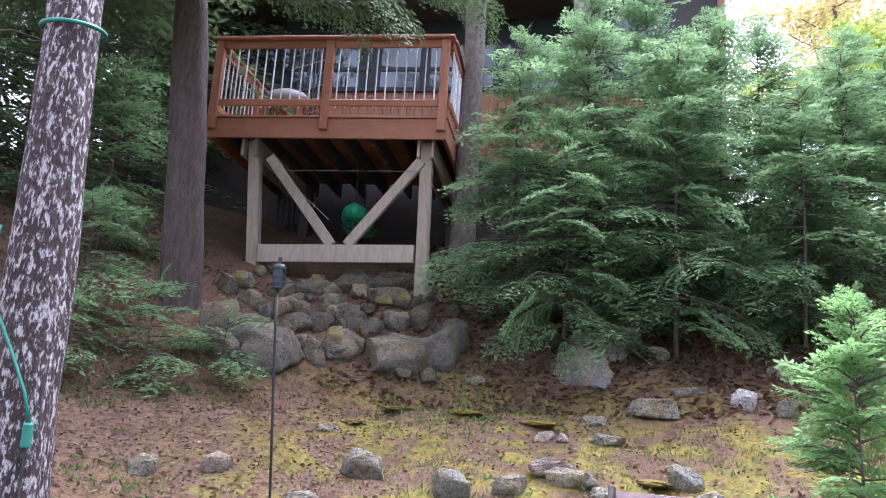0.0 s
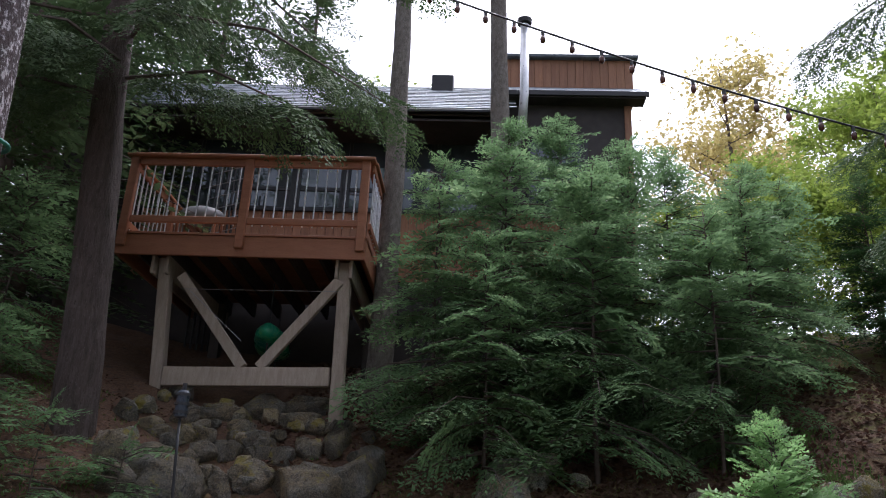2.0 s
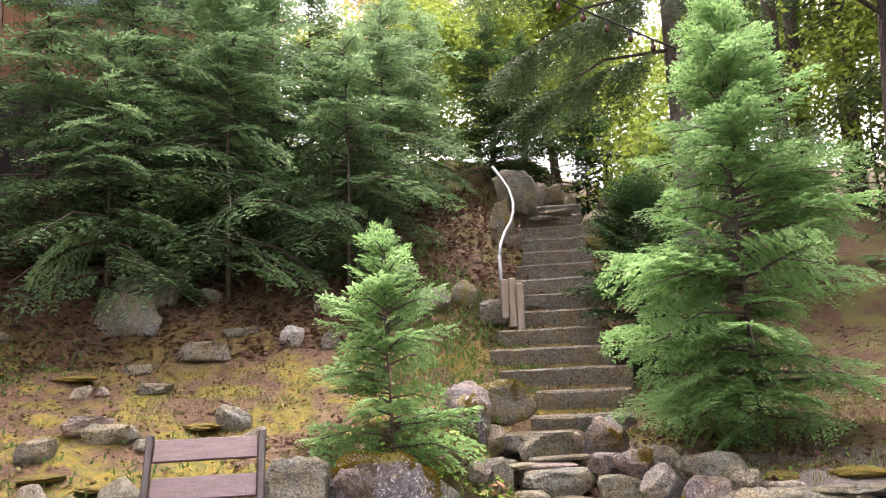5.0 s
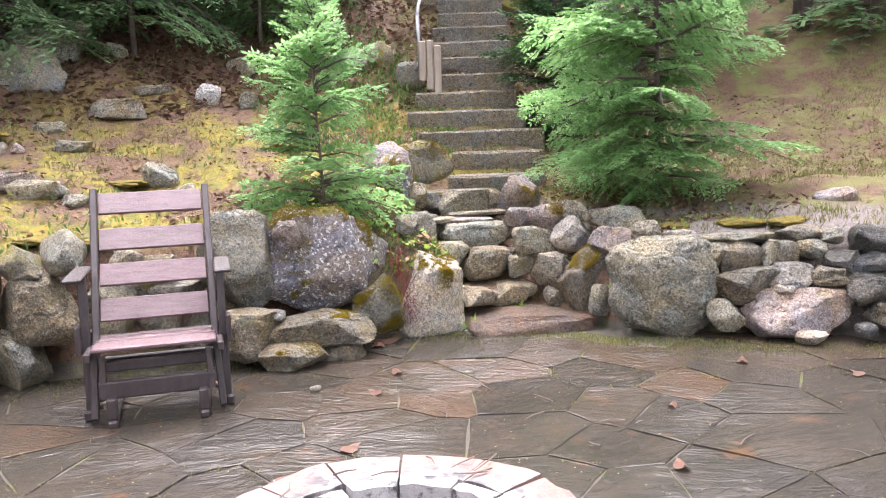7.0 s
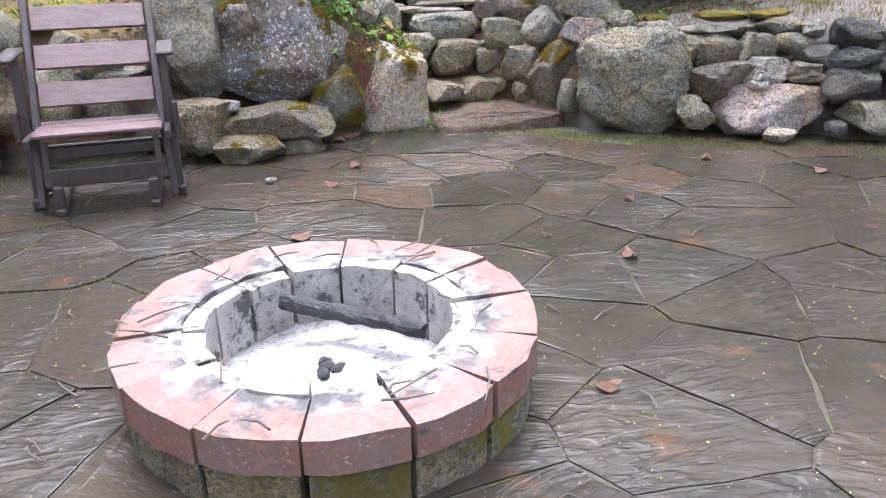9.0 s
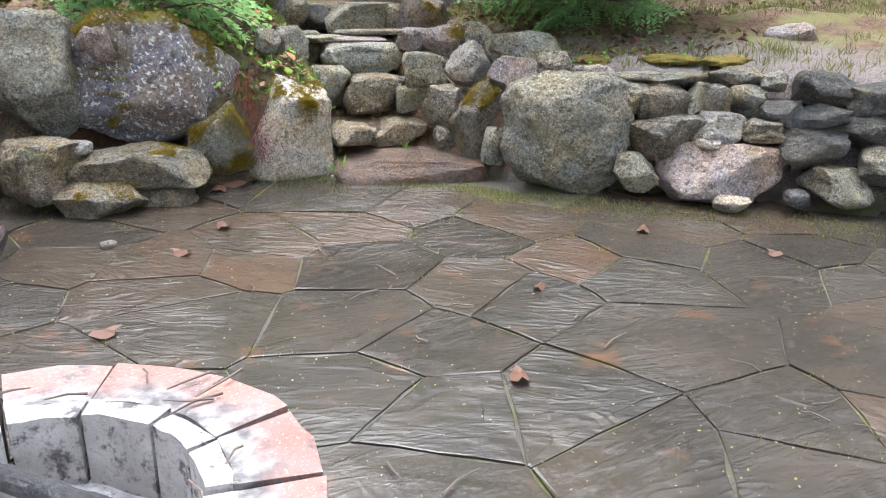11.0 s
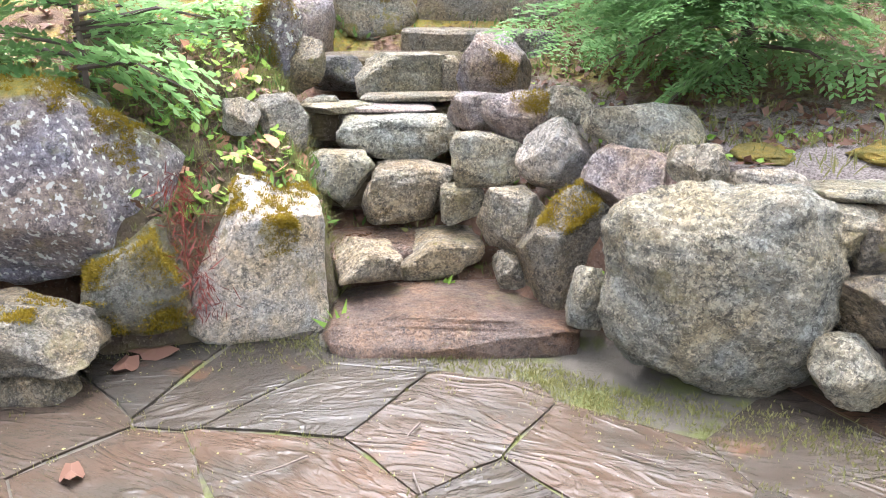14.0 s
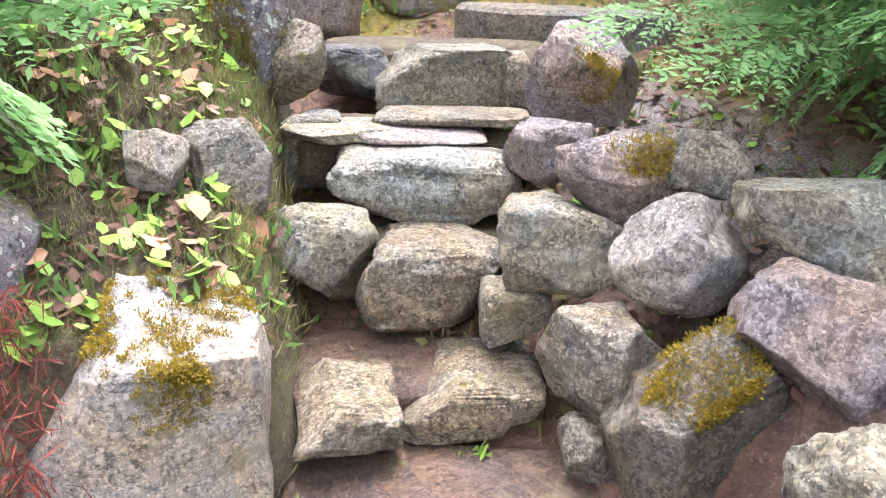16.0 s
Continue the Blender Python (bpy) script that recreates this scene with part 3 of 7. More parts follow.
def build_ground():
    def line(lo, hi, dense0, dense1, step):
        core = np.arange(dense0, dense1 + step / 2, step)
        far = lambda s, e: s + (e - s) * (np.linspace(0, 1, 26)[1:] ** 2.6)
        return np.concatenate([far(dense0, lo)[::-1], core, far(dense1, hi)])
    xs, ys = line(-320, 320, -6, 10, 0.08), line(-320, 320, 0.0, 14, 0.08)
    gx, gy = np.meshgrid(xs, ys)
    gz = ground(gx, gy)
    w = len(xs)
    i = (np.arange(len(ys) - 1)[:, None] * w + np.arange(w - 1)[None]).ravel()
    ob = mesh_of("ground", np.stack([gx, gy, gz], -1).reshape(-1, 3), np.stack([i, i + 1, i + w + 1, i + w], -1), M_GROUND, smooth=True)
    tagged(ob, "mossy sloping forest ground with rust-brown needles and leaf litter", "ground", kind="structure")


build_ground()

# ---- trees and foliage ----
def leaflets(base, way, normal, length, width):
    """Pointed leaves as quads: arrays of base points, directions, normals, lengths and widths."""
    side = np.cross(way, normal)
    side /= np.linalg.norm(side, axis=1, keepdims=True) + 1e-9
    l, w = length[:, None], width[:, None]
    v = np.stack([base, base + way * l * 0.45 + side * w * 0.5, base + way * l, base + way * l * 0.45 - side * w * 0.5], 1)
    return v.reshape(-1, 3)


def quads(n):
    return np.arange(n * 4, dtype=np.int32).reshape(-1, 4)


def spray(length, rng, leaf=0.045, wide=0.013, step=0.075, reach=0.38, droop=0.25, gap=0.024, fan=55, tip_only=0.0):
    """One flat conifer branch along +x: side twigs with needles or scales, hanging a little towards the tip. Returns leaf quads."""
    ts = np.arange(0.12 + tip_only, 1.0, step / length)
    bases, ways, lens = [], [], []
    for k, t in enumerate(ts):
        for s in (-1, 1):
            tw = (reach * length * (1 - t) ** 0.75 * min(1, 0.35 + 1.6 * t) + 0.05) * rng.uniform(0.7, 1.15)
            a = math.radians(fan + rng.uniform(-12, 12)) * s
            d = np.array([math.cos(a), math.sin(a), rng.uniform(-0.25, 0.08)])
            p0 = np.array([t * length, 0, -droop * length * t * t])
            m = max(2, int(tw / gap))
            u = np.linspace(0.08, 1, m)
            pts = p0 + u[:, None] * d * tw + np.array([0, 0, -0.25]) * (u[:, None] ** 2) * tw
            for q in (-1, 1):
                b = a + q * math.radians(38)
                dd = np.tile([math.cos(b), math.sin(b), -0.15], (m, 1)) + rng.normal(0, 0.16, (m, 3))
                bases.append(pts)
                ways.append(dd)
                lens.append(np.full(m, leaf) * (1.15 - 0.5 * u))
    b, w, ln = np.concatenate(bases), np.concatenate(ways), np.concatenate(lens)
    w /= np.linalg.norm(w, axis=1, keepdims=True)
    nrm = np.tile([0, 0, 1.0], (len(b), 1)) + rng.normal(0, 0.35, (len(b), 3))
    ln = ln * rng.uniform(0.7, 1.3, len(ln))
    return leaflets(b, w, nrm, ln, ln * wide / leaf)


def turned(v, yaw, pitch, at, scale=1.0, roll=0.0):
    m = np.array(Euler((roll, pitch, yaw)).to_matrix())
    return (v * scale) @ m.T + at


RNG = np.random.default_rng(7)
HEM = {k: [spray(k, RNG, 0.075, 0.028, 0.085, 0.50, 0.24, 0.038) for _ in range(4)] for k in (0.5, 0.95, 1.5, 2.1)}
FAR = {k: [spray(k, RNG, 0.17, 0.065, 0.20, 0.45, 0.25, 0.11) for _ in range(4)] for k in (0.95, 1.7, 2.6, 3.4)}
CED = {k: [spray(k, RNG, 0.046, 0.02, 0.052, 0.48, 0.06, 0.018, 50) for _ in range(4)] for k in (0.3, 0.55, 0.9)}


def conifer(name, at, h, r, pool, leaf_mat, label, category, seed, low=0.05, density=1.0, up=0.15, group="", stem=0.0085, lean=(0, 0), taper=0.8, bark=None, each_step=0.10, sway=0.2):
    """A conifer: one stem, limbs all round from low*h to the top, each a flat spray."""
    rng = np.random.default_rng(seed)
    x, y, z = at
    root = thing(name, label, category, at, group=group)
    n = 9
    pts = [(lean[0] * h * t + 0.02 * math.sin(5 * t + seed), lean[1] * h * t, -0.25 + (h + 0.25) * t) for t in np.linspace(0, 1, n)]
    bm = tube(pts, [max(0.006, stem * h * (1 - 0.93 * t)) for t in np.linspace(0, 1, n)], 8)
    verts, limbs = [], bmesh.new()
    keys = sorted(pool)
    t = low
    while t < 0.99:
        ln = r * ((1 - t) ** taper) * min(1.0, 0.55 + (t - low) * 3) * rng.uniform(0.5, 1.18) + 0.10
        yaw = rng.uniform(0, 6.2832)
        k = min(keys, key=lambda q: abs(q - ln))
        base = np.array([lean[0] * h * t, lean[1] * h * t, h * t])
        tilt = -up + 0.45 * (1 - t) * rng.uniform(0.3, 1.0) - 0.5 * t * t
        verts.append(turned(pool[k][rng.integers(4)], yaw, tilt, base, ln / k, rng.normal(0, sway)))
        d = np.array([math.cos(yaw) * math.cos(tilt), math.sin(yaw) * math.cos(tilt), -math.sin(tilt)])
        tube([base, base + d * ln * 0.5, base + d * ln * 0.92 + np.array([0, 0, -0.17 * ln])], [0.006 + 0.007 * ln, 0.004 + 0.004 * ln, 0.002], 4, False, limbs)
        t += each_step / density / h * rng.uniform(0.5, 1.5) * (1.6 - 0.9 * t)
    top = pool[keys[0]][0]
    verts.append(turned(top, 0.3, -1.45, np.array([lean[0] * h, lean[1] * h, h * 0.965]), 0.5 / 1))
    part("trunk", bm, bark or M_TWIG, root, smooth=True)
    tagged(part("branchwork", limbs, M_TWIG, root), kind="stuff")
    v = np.concatenate(verts)
    mesh_of("crown", v, quads(len(v) // 4), leaf_mat, root)
    return root


def broadleaf(name, at, h, spread, leaf_mat, label, seed, bark=M_BARK, stem=0.13, leaf=0.11, count=9000, low=0.35, lean=(0, 0), group="", limbs=15, cluster=0.55):
    """A leafy tree: tapered trunk, forking limbs and twigs, leaves in loose clusters at the twigs' ends."""
    rng = np.random.default_rng(seed)
    root = thing(name, label, "tree", at, group=group)
    tp = [np.array([lean[0] * h * t + 0.12 * math.sin(4 * t + seed), lean[1] * h * t + 0.1 * math.sin(3 * t + 2 * seed), -0.3 + (h + 0.3) * t]) for t in np.linspace(0, 1, 10)]
    bm = tube(tp, [stem * (1 - 0.9 * t) for t in np.linspace(0, 1, 10)], 10)
    ends = []
    for i in range(limbs):
        t = low + (0.97 - low) * (i + rng.uniform(0, 1)) / limbs
        k = t * 9
        b = tp[int(k)] * (1 - k % 1) + tp[min(9, int(k) + 1)] * (k % 1)
        yaw, ln = rng.uniform(0, 6.2832), spread * (1.15 - 0.75 * t) * rng.uniform(0.6, 1.1)
        d = np.array([math.cos(yaw), math.sin(yaw), rng.uniform(0.25, 0.9)])
        mid, end = b + d * ln * 0.5, b + d * ln + np.array([0, 0, 0.1 * ln])
        rr = stem * (1 - 0.8 * t) * 0.4
        tube([b, mid, end], [rr, rr * 0.6, rr * 0.2], 5, False, bm)
        for j in range(5):
            s = mid + (end - mid) * rng.uniform(-0.4, 1)
            e = s + rng.normal(0, 1, 3) * np.array([0.42, 0.42, 0.3]) * ln * 0.6 + np.array([0, 0, 0.15 * ln])
            tube([s, (s + e) / 2 + rng.normal(0, 0.05, 3), e], [rr * 0.35, rr * 0.2, 0.004], 4, False, bm)
            ends += [e, (s + e) / 2]
    part("trunk", bm, bark, root, smooth=True)
    ends = np.array(ends)
    c = ends[rng.integers(0, len(ends), count)] + rng.normal(0, 1, (count, 3)) * cluster * np.array([1, 1, 0.7]) * rng.uniform(0.2, 1, (count, 1))
    w = rng.normal(0, 1, (count, 3)) * np.array([1, 1, 0.5]) + np.array([0, 0, -0.3])
    w /= np.linalg.norm(w, axis=1, keepdims=True)
    ln = leaf * rng.uniform(0.6, 1.3, count)
    v = leaflets(c, w, rng.normal(0, 1, (count, 3)) + np.array([0, 0, 0.8]), ln, ln * 0.62)
    mesh_of("crown", v, quads(count), leaf_mat, root)
    return root


# hemlocks on the bank beside the deck
for i, (hx, hy, hh, hr) in enumerate([(-0.1, 9.5, 3.8, 1.2), (0.75, 10.1, 4.3, 1.5), (1.75, 9.4, 3.8, 1.5), (2.4, 10.3, 4.2, 1.45), (3.2, 9.7, 3.2, 1.25), (0.5, 9.1, 2.9, 1.3),
                                       (4.0, 10.6, 3.5, 1.2), (4.5, 11.9, 3.6, 1.3), (1.6, 11.4, 4.6, 1.4), (5.2, 12.3, 3.3, 1.2), (3.2, 11.6, 4.0, 1.4)]):
    conifer("hemlock", (hx, hy, g(hx, hy)), hh, hr, HEM, M_HEMLOCK, "dark green young hemlock with drooping flat sprays on the bank", "tree", 20 + i, 0.08, 3.3, taper=0.55, sway=0.35, up=0.0, group="hemlocks on the bank")
# hemlock wood further off
for i, (hx, hy, hh, hr) in enumerate([(-6.2, 11.0, 13, 3.2), (-8.0, 13.5, 14, 3.4), (-10.5, 11.0, 13, 3.4), (-6.8, 17.0, 15, 3.4), (-13.5, 15.0, 15, 3.8), (-5.6, 15.5, 12, 2.6), (-9.0, 8.2, 9, 2.8), (-17, 19, 16, 4), (-12, 21, 16, 4), (-7.5, 9.4, 5, 2.2), (-7.0, 9.9, 3.6, 1.9), (-6.4, 8.6, 2.6, 1.7), (-20, 12, 14, 4), (-24, 22, 17, 5), (-4.6, 19.5, 13, 3.2), (-16, 9, 9, 3), (-5.7, 9.3, 10, 2.4), (-6.3, 12.4, 12, 2.8)]):
    conifer("hemlock", (hx, hy, g(hx, hy)), hh, hr, FAR, M_SHADEHEMLOCK, "tall dark hemlock at the edge of the wood", "tree", 60 + i, 0.04, 1.6, group="hemlocks of the wood", stem=0.012, each_step=0.12)
# low hemlock saplings on the lawn
for i, (hx, hy, hh, hr) in enumerate([(-3.3, 7.3, 0.9, 0.9), (-2.75, 7.7, 0.55, 0.75), (-4.2, 7.5, 1.2, 1.0), (-4.8, 8.6, 2.4, 1.3), (-3.9, 7.0, 0.6, 0.7)]):
    conifer("hemlock_sapling", (hx, hy, g(hx, hy)), hh, hr, HEM, M_HEMLOCK, "low spreading hemlock sapling growing from needles", "sapling", 90 + i, 0.08, 2.6, up=0.1, taper=0.5, group="saplings")
# cedars by the steps
conifer("cedar_sapling", (2.32, 5.72, g(2.32, 5.72)), 1.72, 0.66, CED, M_CEDARLEAF, "bright green cedar sapling above the boulders", "sapling", 101, 0.05, 4.8, up=0.3, taper=0.75, sway=0.45)
cedar = conifer("cedar_tree", (5.1, 5.3, g(5.1, 5.3)), 3.5, 1.35, CED, M_CEDARLEAF, "bright green feathery cedar beside the stone steps", "tree", 102, 0.03, 5.0, up=0.25, taper=0.75, sway=0.45)
# low boughs of the cedar, reaching out over the wall and the steps
frond_rng = np.random.default_rng(33)
for k, (yaw, rise, long) in enumerate([(196, 0.34, 1.15), (186, 0.5, 1.05), (207, 0.46, 1.1), (176, 0.4, 1.15), (218, 0.36, 1.0), (200, 0.6, 1.0), (232, 0.42, 1.0), (248, 0.4, 0.95)]):
    frond = turned(spray(long, frond_rng, 0.034, 0.013, 0.04, 0.42, 0.22, 0.014, 42), radians(yaw), -0.04, np.array([0.0, 0.0, rise]), 1.0, 0.35 * (k % 3 - 1))
    mesh_of("bough", frond, quads(len(frond) // 4), M_CEDARLEAF, cedar)
conifer("yew_bush", (5.75, 7.45, g(5.75, 7.45)), 2.0, 0.85, CED, M_YEW, "dark green yew bush crowding the upper steps", "bush", 103, 0.02, 6.0, up=0.35, taper=0.45)
conifer("cedar_tree", (7.2, 12.4, g(7.2, 12.4)), 2.8, 1.0, HEM, M_YEW, "dark conical cedar at the head of the stairs", "tree", 104, 0.02, 5.5, up=0.35)
conifer("cedar_tree", (7.0, 13.3, g(7.0, 13.3)), 3.2, 1.1, HEM, M_YEW, "dark conical cedar at the head of the stairs", "tree", 106, 0.02, 4.5, up=0.35)
conifer("cedar_tree", (8.3, 12.2, g(8.3, 12.2)), 2.6, 1.0, HEM, M_YEW, "dark conical cedar at the head of the stairs", "tree", 105, 0.02, 4.5, up=0.35)
for i, (hx, hy, hh, hr) in enumerate([(9.3, 8.8, 2.2, 1.5), (11.2, 7.4, 2.4, 1.6), (13.2, 6.0, 2.6, 1.8), (8.0, 10.2, 2.0, 1.2)]):
    conifer("hemlock", (hx, hy, g(hx, hy)), hh, hr, FAR if i else HEM, M_HEMLOCK, "dark low hemlock at the edge of the side lawn", "tree", 106 + i, 0.02, 2.4, taper=0.5, group="low hemlocks of the side lawn")
for i, (hx, hy, hh, hr) in enumerate([(13.0, 10.5, 12, 3.0), (14.6, 12.0, 11, 2.8)]):
    conifer("hemlock", (hx, hy, g(hx, hy)), hh, hr, FAR, M_SHADEHEMLOCK, "tall hemlock with light showing between its limbs", "tree", 112 + i, 0.3, 1.0, stem=0.011, group="tall hemlocks by the stairs")


def big_trunk(name, pts, radii, mat, label, category="tree"):
    root = thing(name, label, category, pts[0])
    o = Vector(pts[0])
    ps, rs = [], []
    for (p, q), (r, s) in zip(zip(pts, pts[1:]), zip(radii, radii[1:])):
        for k in range(8):
            ps.append(Vector(p).lerp(Vector(q), k / 8) - o)
            rs.append(r + (s - r) * k / 8)
    ps.append(Vector(pts[-1]) - o)
    rs.append(radii[-1])
    bm = tube(ps, rs, 28)
    for v in bm.verts:
        k = min(range(len(ps)), key=lambda i: abs(ps[i].z - v.co.z))
        d = (v.co - ps[k])
        d.z = 0
        if d.length > 1e-4:
            v.co += d.normalized() * rs[k] * (0.10 * noise.noise(Vector((d.x * 14, d.y * 14, v.co.z * 1.4))) + 0.07 * noise.noise(v.co * 2.2))
    part("trunk", bm, mat, root, smooth=True)
    return root


T_BIRCH = big_trunk("old_tree", [(-2.33, 4.35, 0.35), (-2.36, 4.35, 0.9), (-2.42, 4.38, 2.2), (-2.5, 4.4, 3.6), (-2.8, 4.5, 7.0)], [0.24, 0.19, 0.17, 0.155, 0.12], M_BIRCH, "leaning tree trunk with flaking dark and whitish bark")
T_PINE = big_trunk("big_hemlock", [(-3.55, 8.4, 1.2), (-3.58, 8.4, 1.9), (-3.75, 8.4, 4.0), (-4.0, 8.4, 6.2), (-4.5, 8.4, 13)], [0.34, 0.23, 0.21, 0.185, 0.1], M_BARK, "large straight hemlock trunk with furrowed grey-brown bark")
T_DECK = big_trunk("deck_tree", [(-0.86, 10.55, 2.6), (-0.85, 10.6, 4.7), (-0.84, 10.6, 6.5), (-0.88, 10.6, 9.3), (-0.95, 10.6, 13)], [0.19, 0.155, 0.145, 0.125, 0.09], M_PALEBARK, "slim grey-barked trunk growing up beside the deck")
T_HOUSE = big_trunk("house_tree", [(0.72, 11.3, 3.6), (0.70, 11.3, 6.8), (0.60, 11.3, 9.9), (0.55, 11.3, 14)], [0.17, 0.15, 0.13, 0.09], M_PALEBARK, "grey tree trunk standing before the house eaves")


def overhang(tree, base, limbs, seed):
    """Long drooping hemlock limbs high on a trunk."""
    rng = np.random.default_rng(seed)
    verts = []
    bm = bmesh.new()
    for z, yaw, ln in limbs:
        b = np.array([base[0], base[1], z])
        d = np.array([math.cos(yaw), math.sin(yaw), -0.1])
        tube([b, b + d * ln * 0.5, b + d * ln + np.array([0, 0, -0.25 * ln])], [0.03, 0.02, 0.006], 5, False, bm)
        for u in np.arange(0.15, 1.0, 0.06):
            for s in (-1, 1):
                p = b + d * ln * u + np.array([0, 0, -0.25 * ln * u * u])
                verts.append(turned(HEM[0.95][rng.integers(4)], yaw + s * rng.uniform(0.4, 1.1), rng.uniform(0.25, 0.9), p, rng.uniform(0.6, 1.0)))
    v = np.concatenate(verts)
    o = np.array(tree.matrix_basis.translation)
    bmesh.ops.translate(bm, vec=-Vector(o), verts=bm.verts)
    tagged(part("branchwork", bm, M_TWIG, tree), kind="stuff")
    mesh_of("crown", v - o, quads(len(v) // 4), M_SHADEHEMLOCK, tree)


overhang(T_PINE, (-3.9, 8.4), [(6.6, -0.3, 2.6), (7.2, -0.9, 2.4), (7.6, 0.1, 3.2), (8.2, -0.5, 3.0), (8.6, 0.5, 3.0), (6.8, -1.8, 2.0), (7.4, 3.6, 2.4), (8.0, 2.8, 2.6), (8.9, -1.2, 3.2), (9.4, -0.1, 3.4), (6.3, 3.9, 1.8), (9.0, 4.2, 2.8)], 5)

T_STAIR = big_trunk("stair_hemlock", [(7.7, 8.9, 2.0), (7.7, 8.9, 5.0), (7.6, 8.8, 8.0), (7.6, 8.8, 14)], [0.19, 0.14, 0.12, 0.08], M_PALEBARK, "tall pale-barked hemlock standing beside the long stairs")
overhang(T_STAIR, (7.62, 8.85), [(5.6, 2.7, 1.9), (6.5, 2.5, 2.3), (7.4, 3.7, 2.3), (7.9, 2.4, 2.6), (8.9, 3.6, 2.6), (6.3, 4.4, 1.8), (7.2, 1.6, 2.4), (9.4, 2.7, 2.8), (6.8, 0.3, 2.2), (8.0, 5.4, 2.2)], 15)
for i, (hx, hy, hh, hr) in enumerate([(13, 4, 13, 3.2), (16.5, 8.5, 15, 3.6), (12.5, 0, 14, 3.4), (17, 2, 16, 4.0), (11.8, 7.8, 11, 2.6)]):
    conifer("hemlock", (hx, hy, g(hx, hy)), hh, hr, FAR, M_SHADEHEMLOCK, "tall dark hemlock beyond the side lawn", "tree", 430 + i, 0.06, 1.5, group="hemlocks beyond the side lawn", stem=0.012, each_step=0.12)

# far broadleaf trees behind the house and above the stairs
for i, (bx, by, bh, bs, bm_, cnt) in enumerate([(7.4, 21, 8.6, 2.6, M_GOLD, 4500), (12.5, 22, 8.0, 3.0, M_SPRING, 9000), (-3, 26, 9, 3.5, M_SPRING, 6000), (2.5, 28, 8.5, 3.5, M_GOLD, 3500),
                                               (10.6, 17, 5.2, 2.4, M_SPRING, 9000), (15.0, 16.5, 7, 3.0, M_SPRING, 9000), (17, 24, 10, 4.2, M_SPRING, 9000), (21, 17, 10, 4.0, M_SPRING, 9000), (9.5, 27, 8, 3.6, M_GOLD, 7000),
                                               (14.5, 13.0, 9, 3.0, M_SPRING, 10000), (18, 12, 9, 3.4, M_SPRING, 9000), (13.5, 27, 9, 4, M_SPRING, 8000), (24, 26, 12, 5, M_SPRING, 9000), (19, 7, 8, 3.4, M_SPRING, 8000)]):
    broadleaf("broadleaf_tree", (bx, by, g(bx, by)), bh, bs, bm_, "airy broadleaf tree in fresh yellow-green spring leaf", 200 + i, count=cnt, leaf=0.17, group="broadleaf trees behind", low=0.15 if by < 18 else 0.3)
# young broadleaf shrubs along the top of the slope
for i, (bx, by, bh, bs) in enumerate([(6.2, 14.6, 3.2, 1.7), (8.0, 15.2, 3.4, 1.8), (9.8, 13.6, 3.2, 1.8), (4.4, 15.5, 2.6, 1.5), (11.5, 12.0, 3.6, 2.0), (13.0, 10.0, 3.6, 2.0), (9.0, 11.0, 2.0, 1.2), (11.0, 15.5, 4.5, 2.2), (15.5, 9.0, 4.0, 2.2), (7.0, 17.5, 4.0, 2.2)]):
    broadleaf("shrub", (bx, by, g(bx, by)), bh, bs, M_SPRING, "fresh green shrub at the top of the slope", 300 + i, bark=M_TWIG, stem=0.035, leaf=0.11, count=6000, low=0.05, group="shrubs on the slope", cluster=0.4, limbs=12)
# the wood behind the walker, mirrored in the windows and wet stones
for i, (hx, hy, hh) in enumerate([(-9, -11, 24), (-4.5, -14, 27), (1.0, -12, 23), (5.5, -14, 27), (10.5, -11, 24), (15, -5, 24)]):
    conifer("hemlock", (hx, hy, g(hx, hy)), hh, 4.2, FAR, M_HEMLOCK, "tall dark hemlock standing below the patio", "tree", 400 + i, 0.1, 0.8, stem=0.012, each_step=0.14, group="hemlocks below the patio")

# ---- deck ----
DX0, DX1, DY0, DY1, DZ = -4.16, -1.03, 9.6, 12.5, 5.09
deck = thing("raised_deck", "orange-brown stained raised wooden deck with silver balusters, on posts", "deck", (0, 0, 0))
part("fascia", box(DX0 - 0.02, DY0, DZ - 0.27, DX1 + 0.02, DY0 + 0.045, DZ + 0.0), M_CEDAR_STAIN, deck)
part("fascia", box(DX1 - 0.025, DY0 + 0.047, DZ - 0.27, DX1 + 0.02, DY1, DZ), M_CEDAR_STAIN, deck)
part("fascia", box(DX0 - 0.02, DY0 + 0.047, DZ - 0.27, DX0 + 0.025, DY1, DZ), M_CEDAR_STAIN, deck)
for i in range(20):
    y0 = DY0 - 0.02 + i * 0.145
    part("deck_board", box(DX0 - 0.03, y0, DZ + 0.002, DX1 + 0.03, y0 + 0.138, DZ + 0.034, 0.004), M_CEDAR_STAIN, deck)
for i in range(8):
    x0 = DX0 + 0.2 + i * 0.39
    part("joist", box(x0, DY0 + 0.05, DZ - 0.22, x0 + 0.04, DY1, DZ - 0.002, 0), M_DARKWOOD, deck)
TOP = DZ + 1.07
for px, py in ((DX0 + 0.05, DY0 - 0.03), (-2.6, DY0 - 0.03), (DX1 - 0.05, DY0 - 0.03), (DX1 + 0.03, 11.0), (DX1 + 0.03, 12.4), (DX0 + 0.0, 11.0)):
    part("railing_post", box(px - 0.055, py - 0.03, DZ - 0.17, px + 0.055, py + 0.05, TOP, 0.008), M_CEDAR_STAIN, deck)
part("cap_rail", box(DX0 - 0.06, DY0 - 0.1, TOP, DX1 + 0.07, DY0 + 0.06, TOP + 0.045, 0.01), M_CEDAR_STAIN, deck)
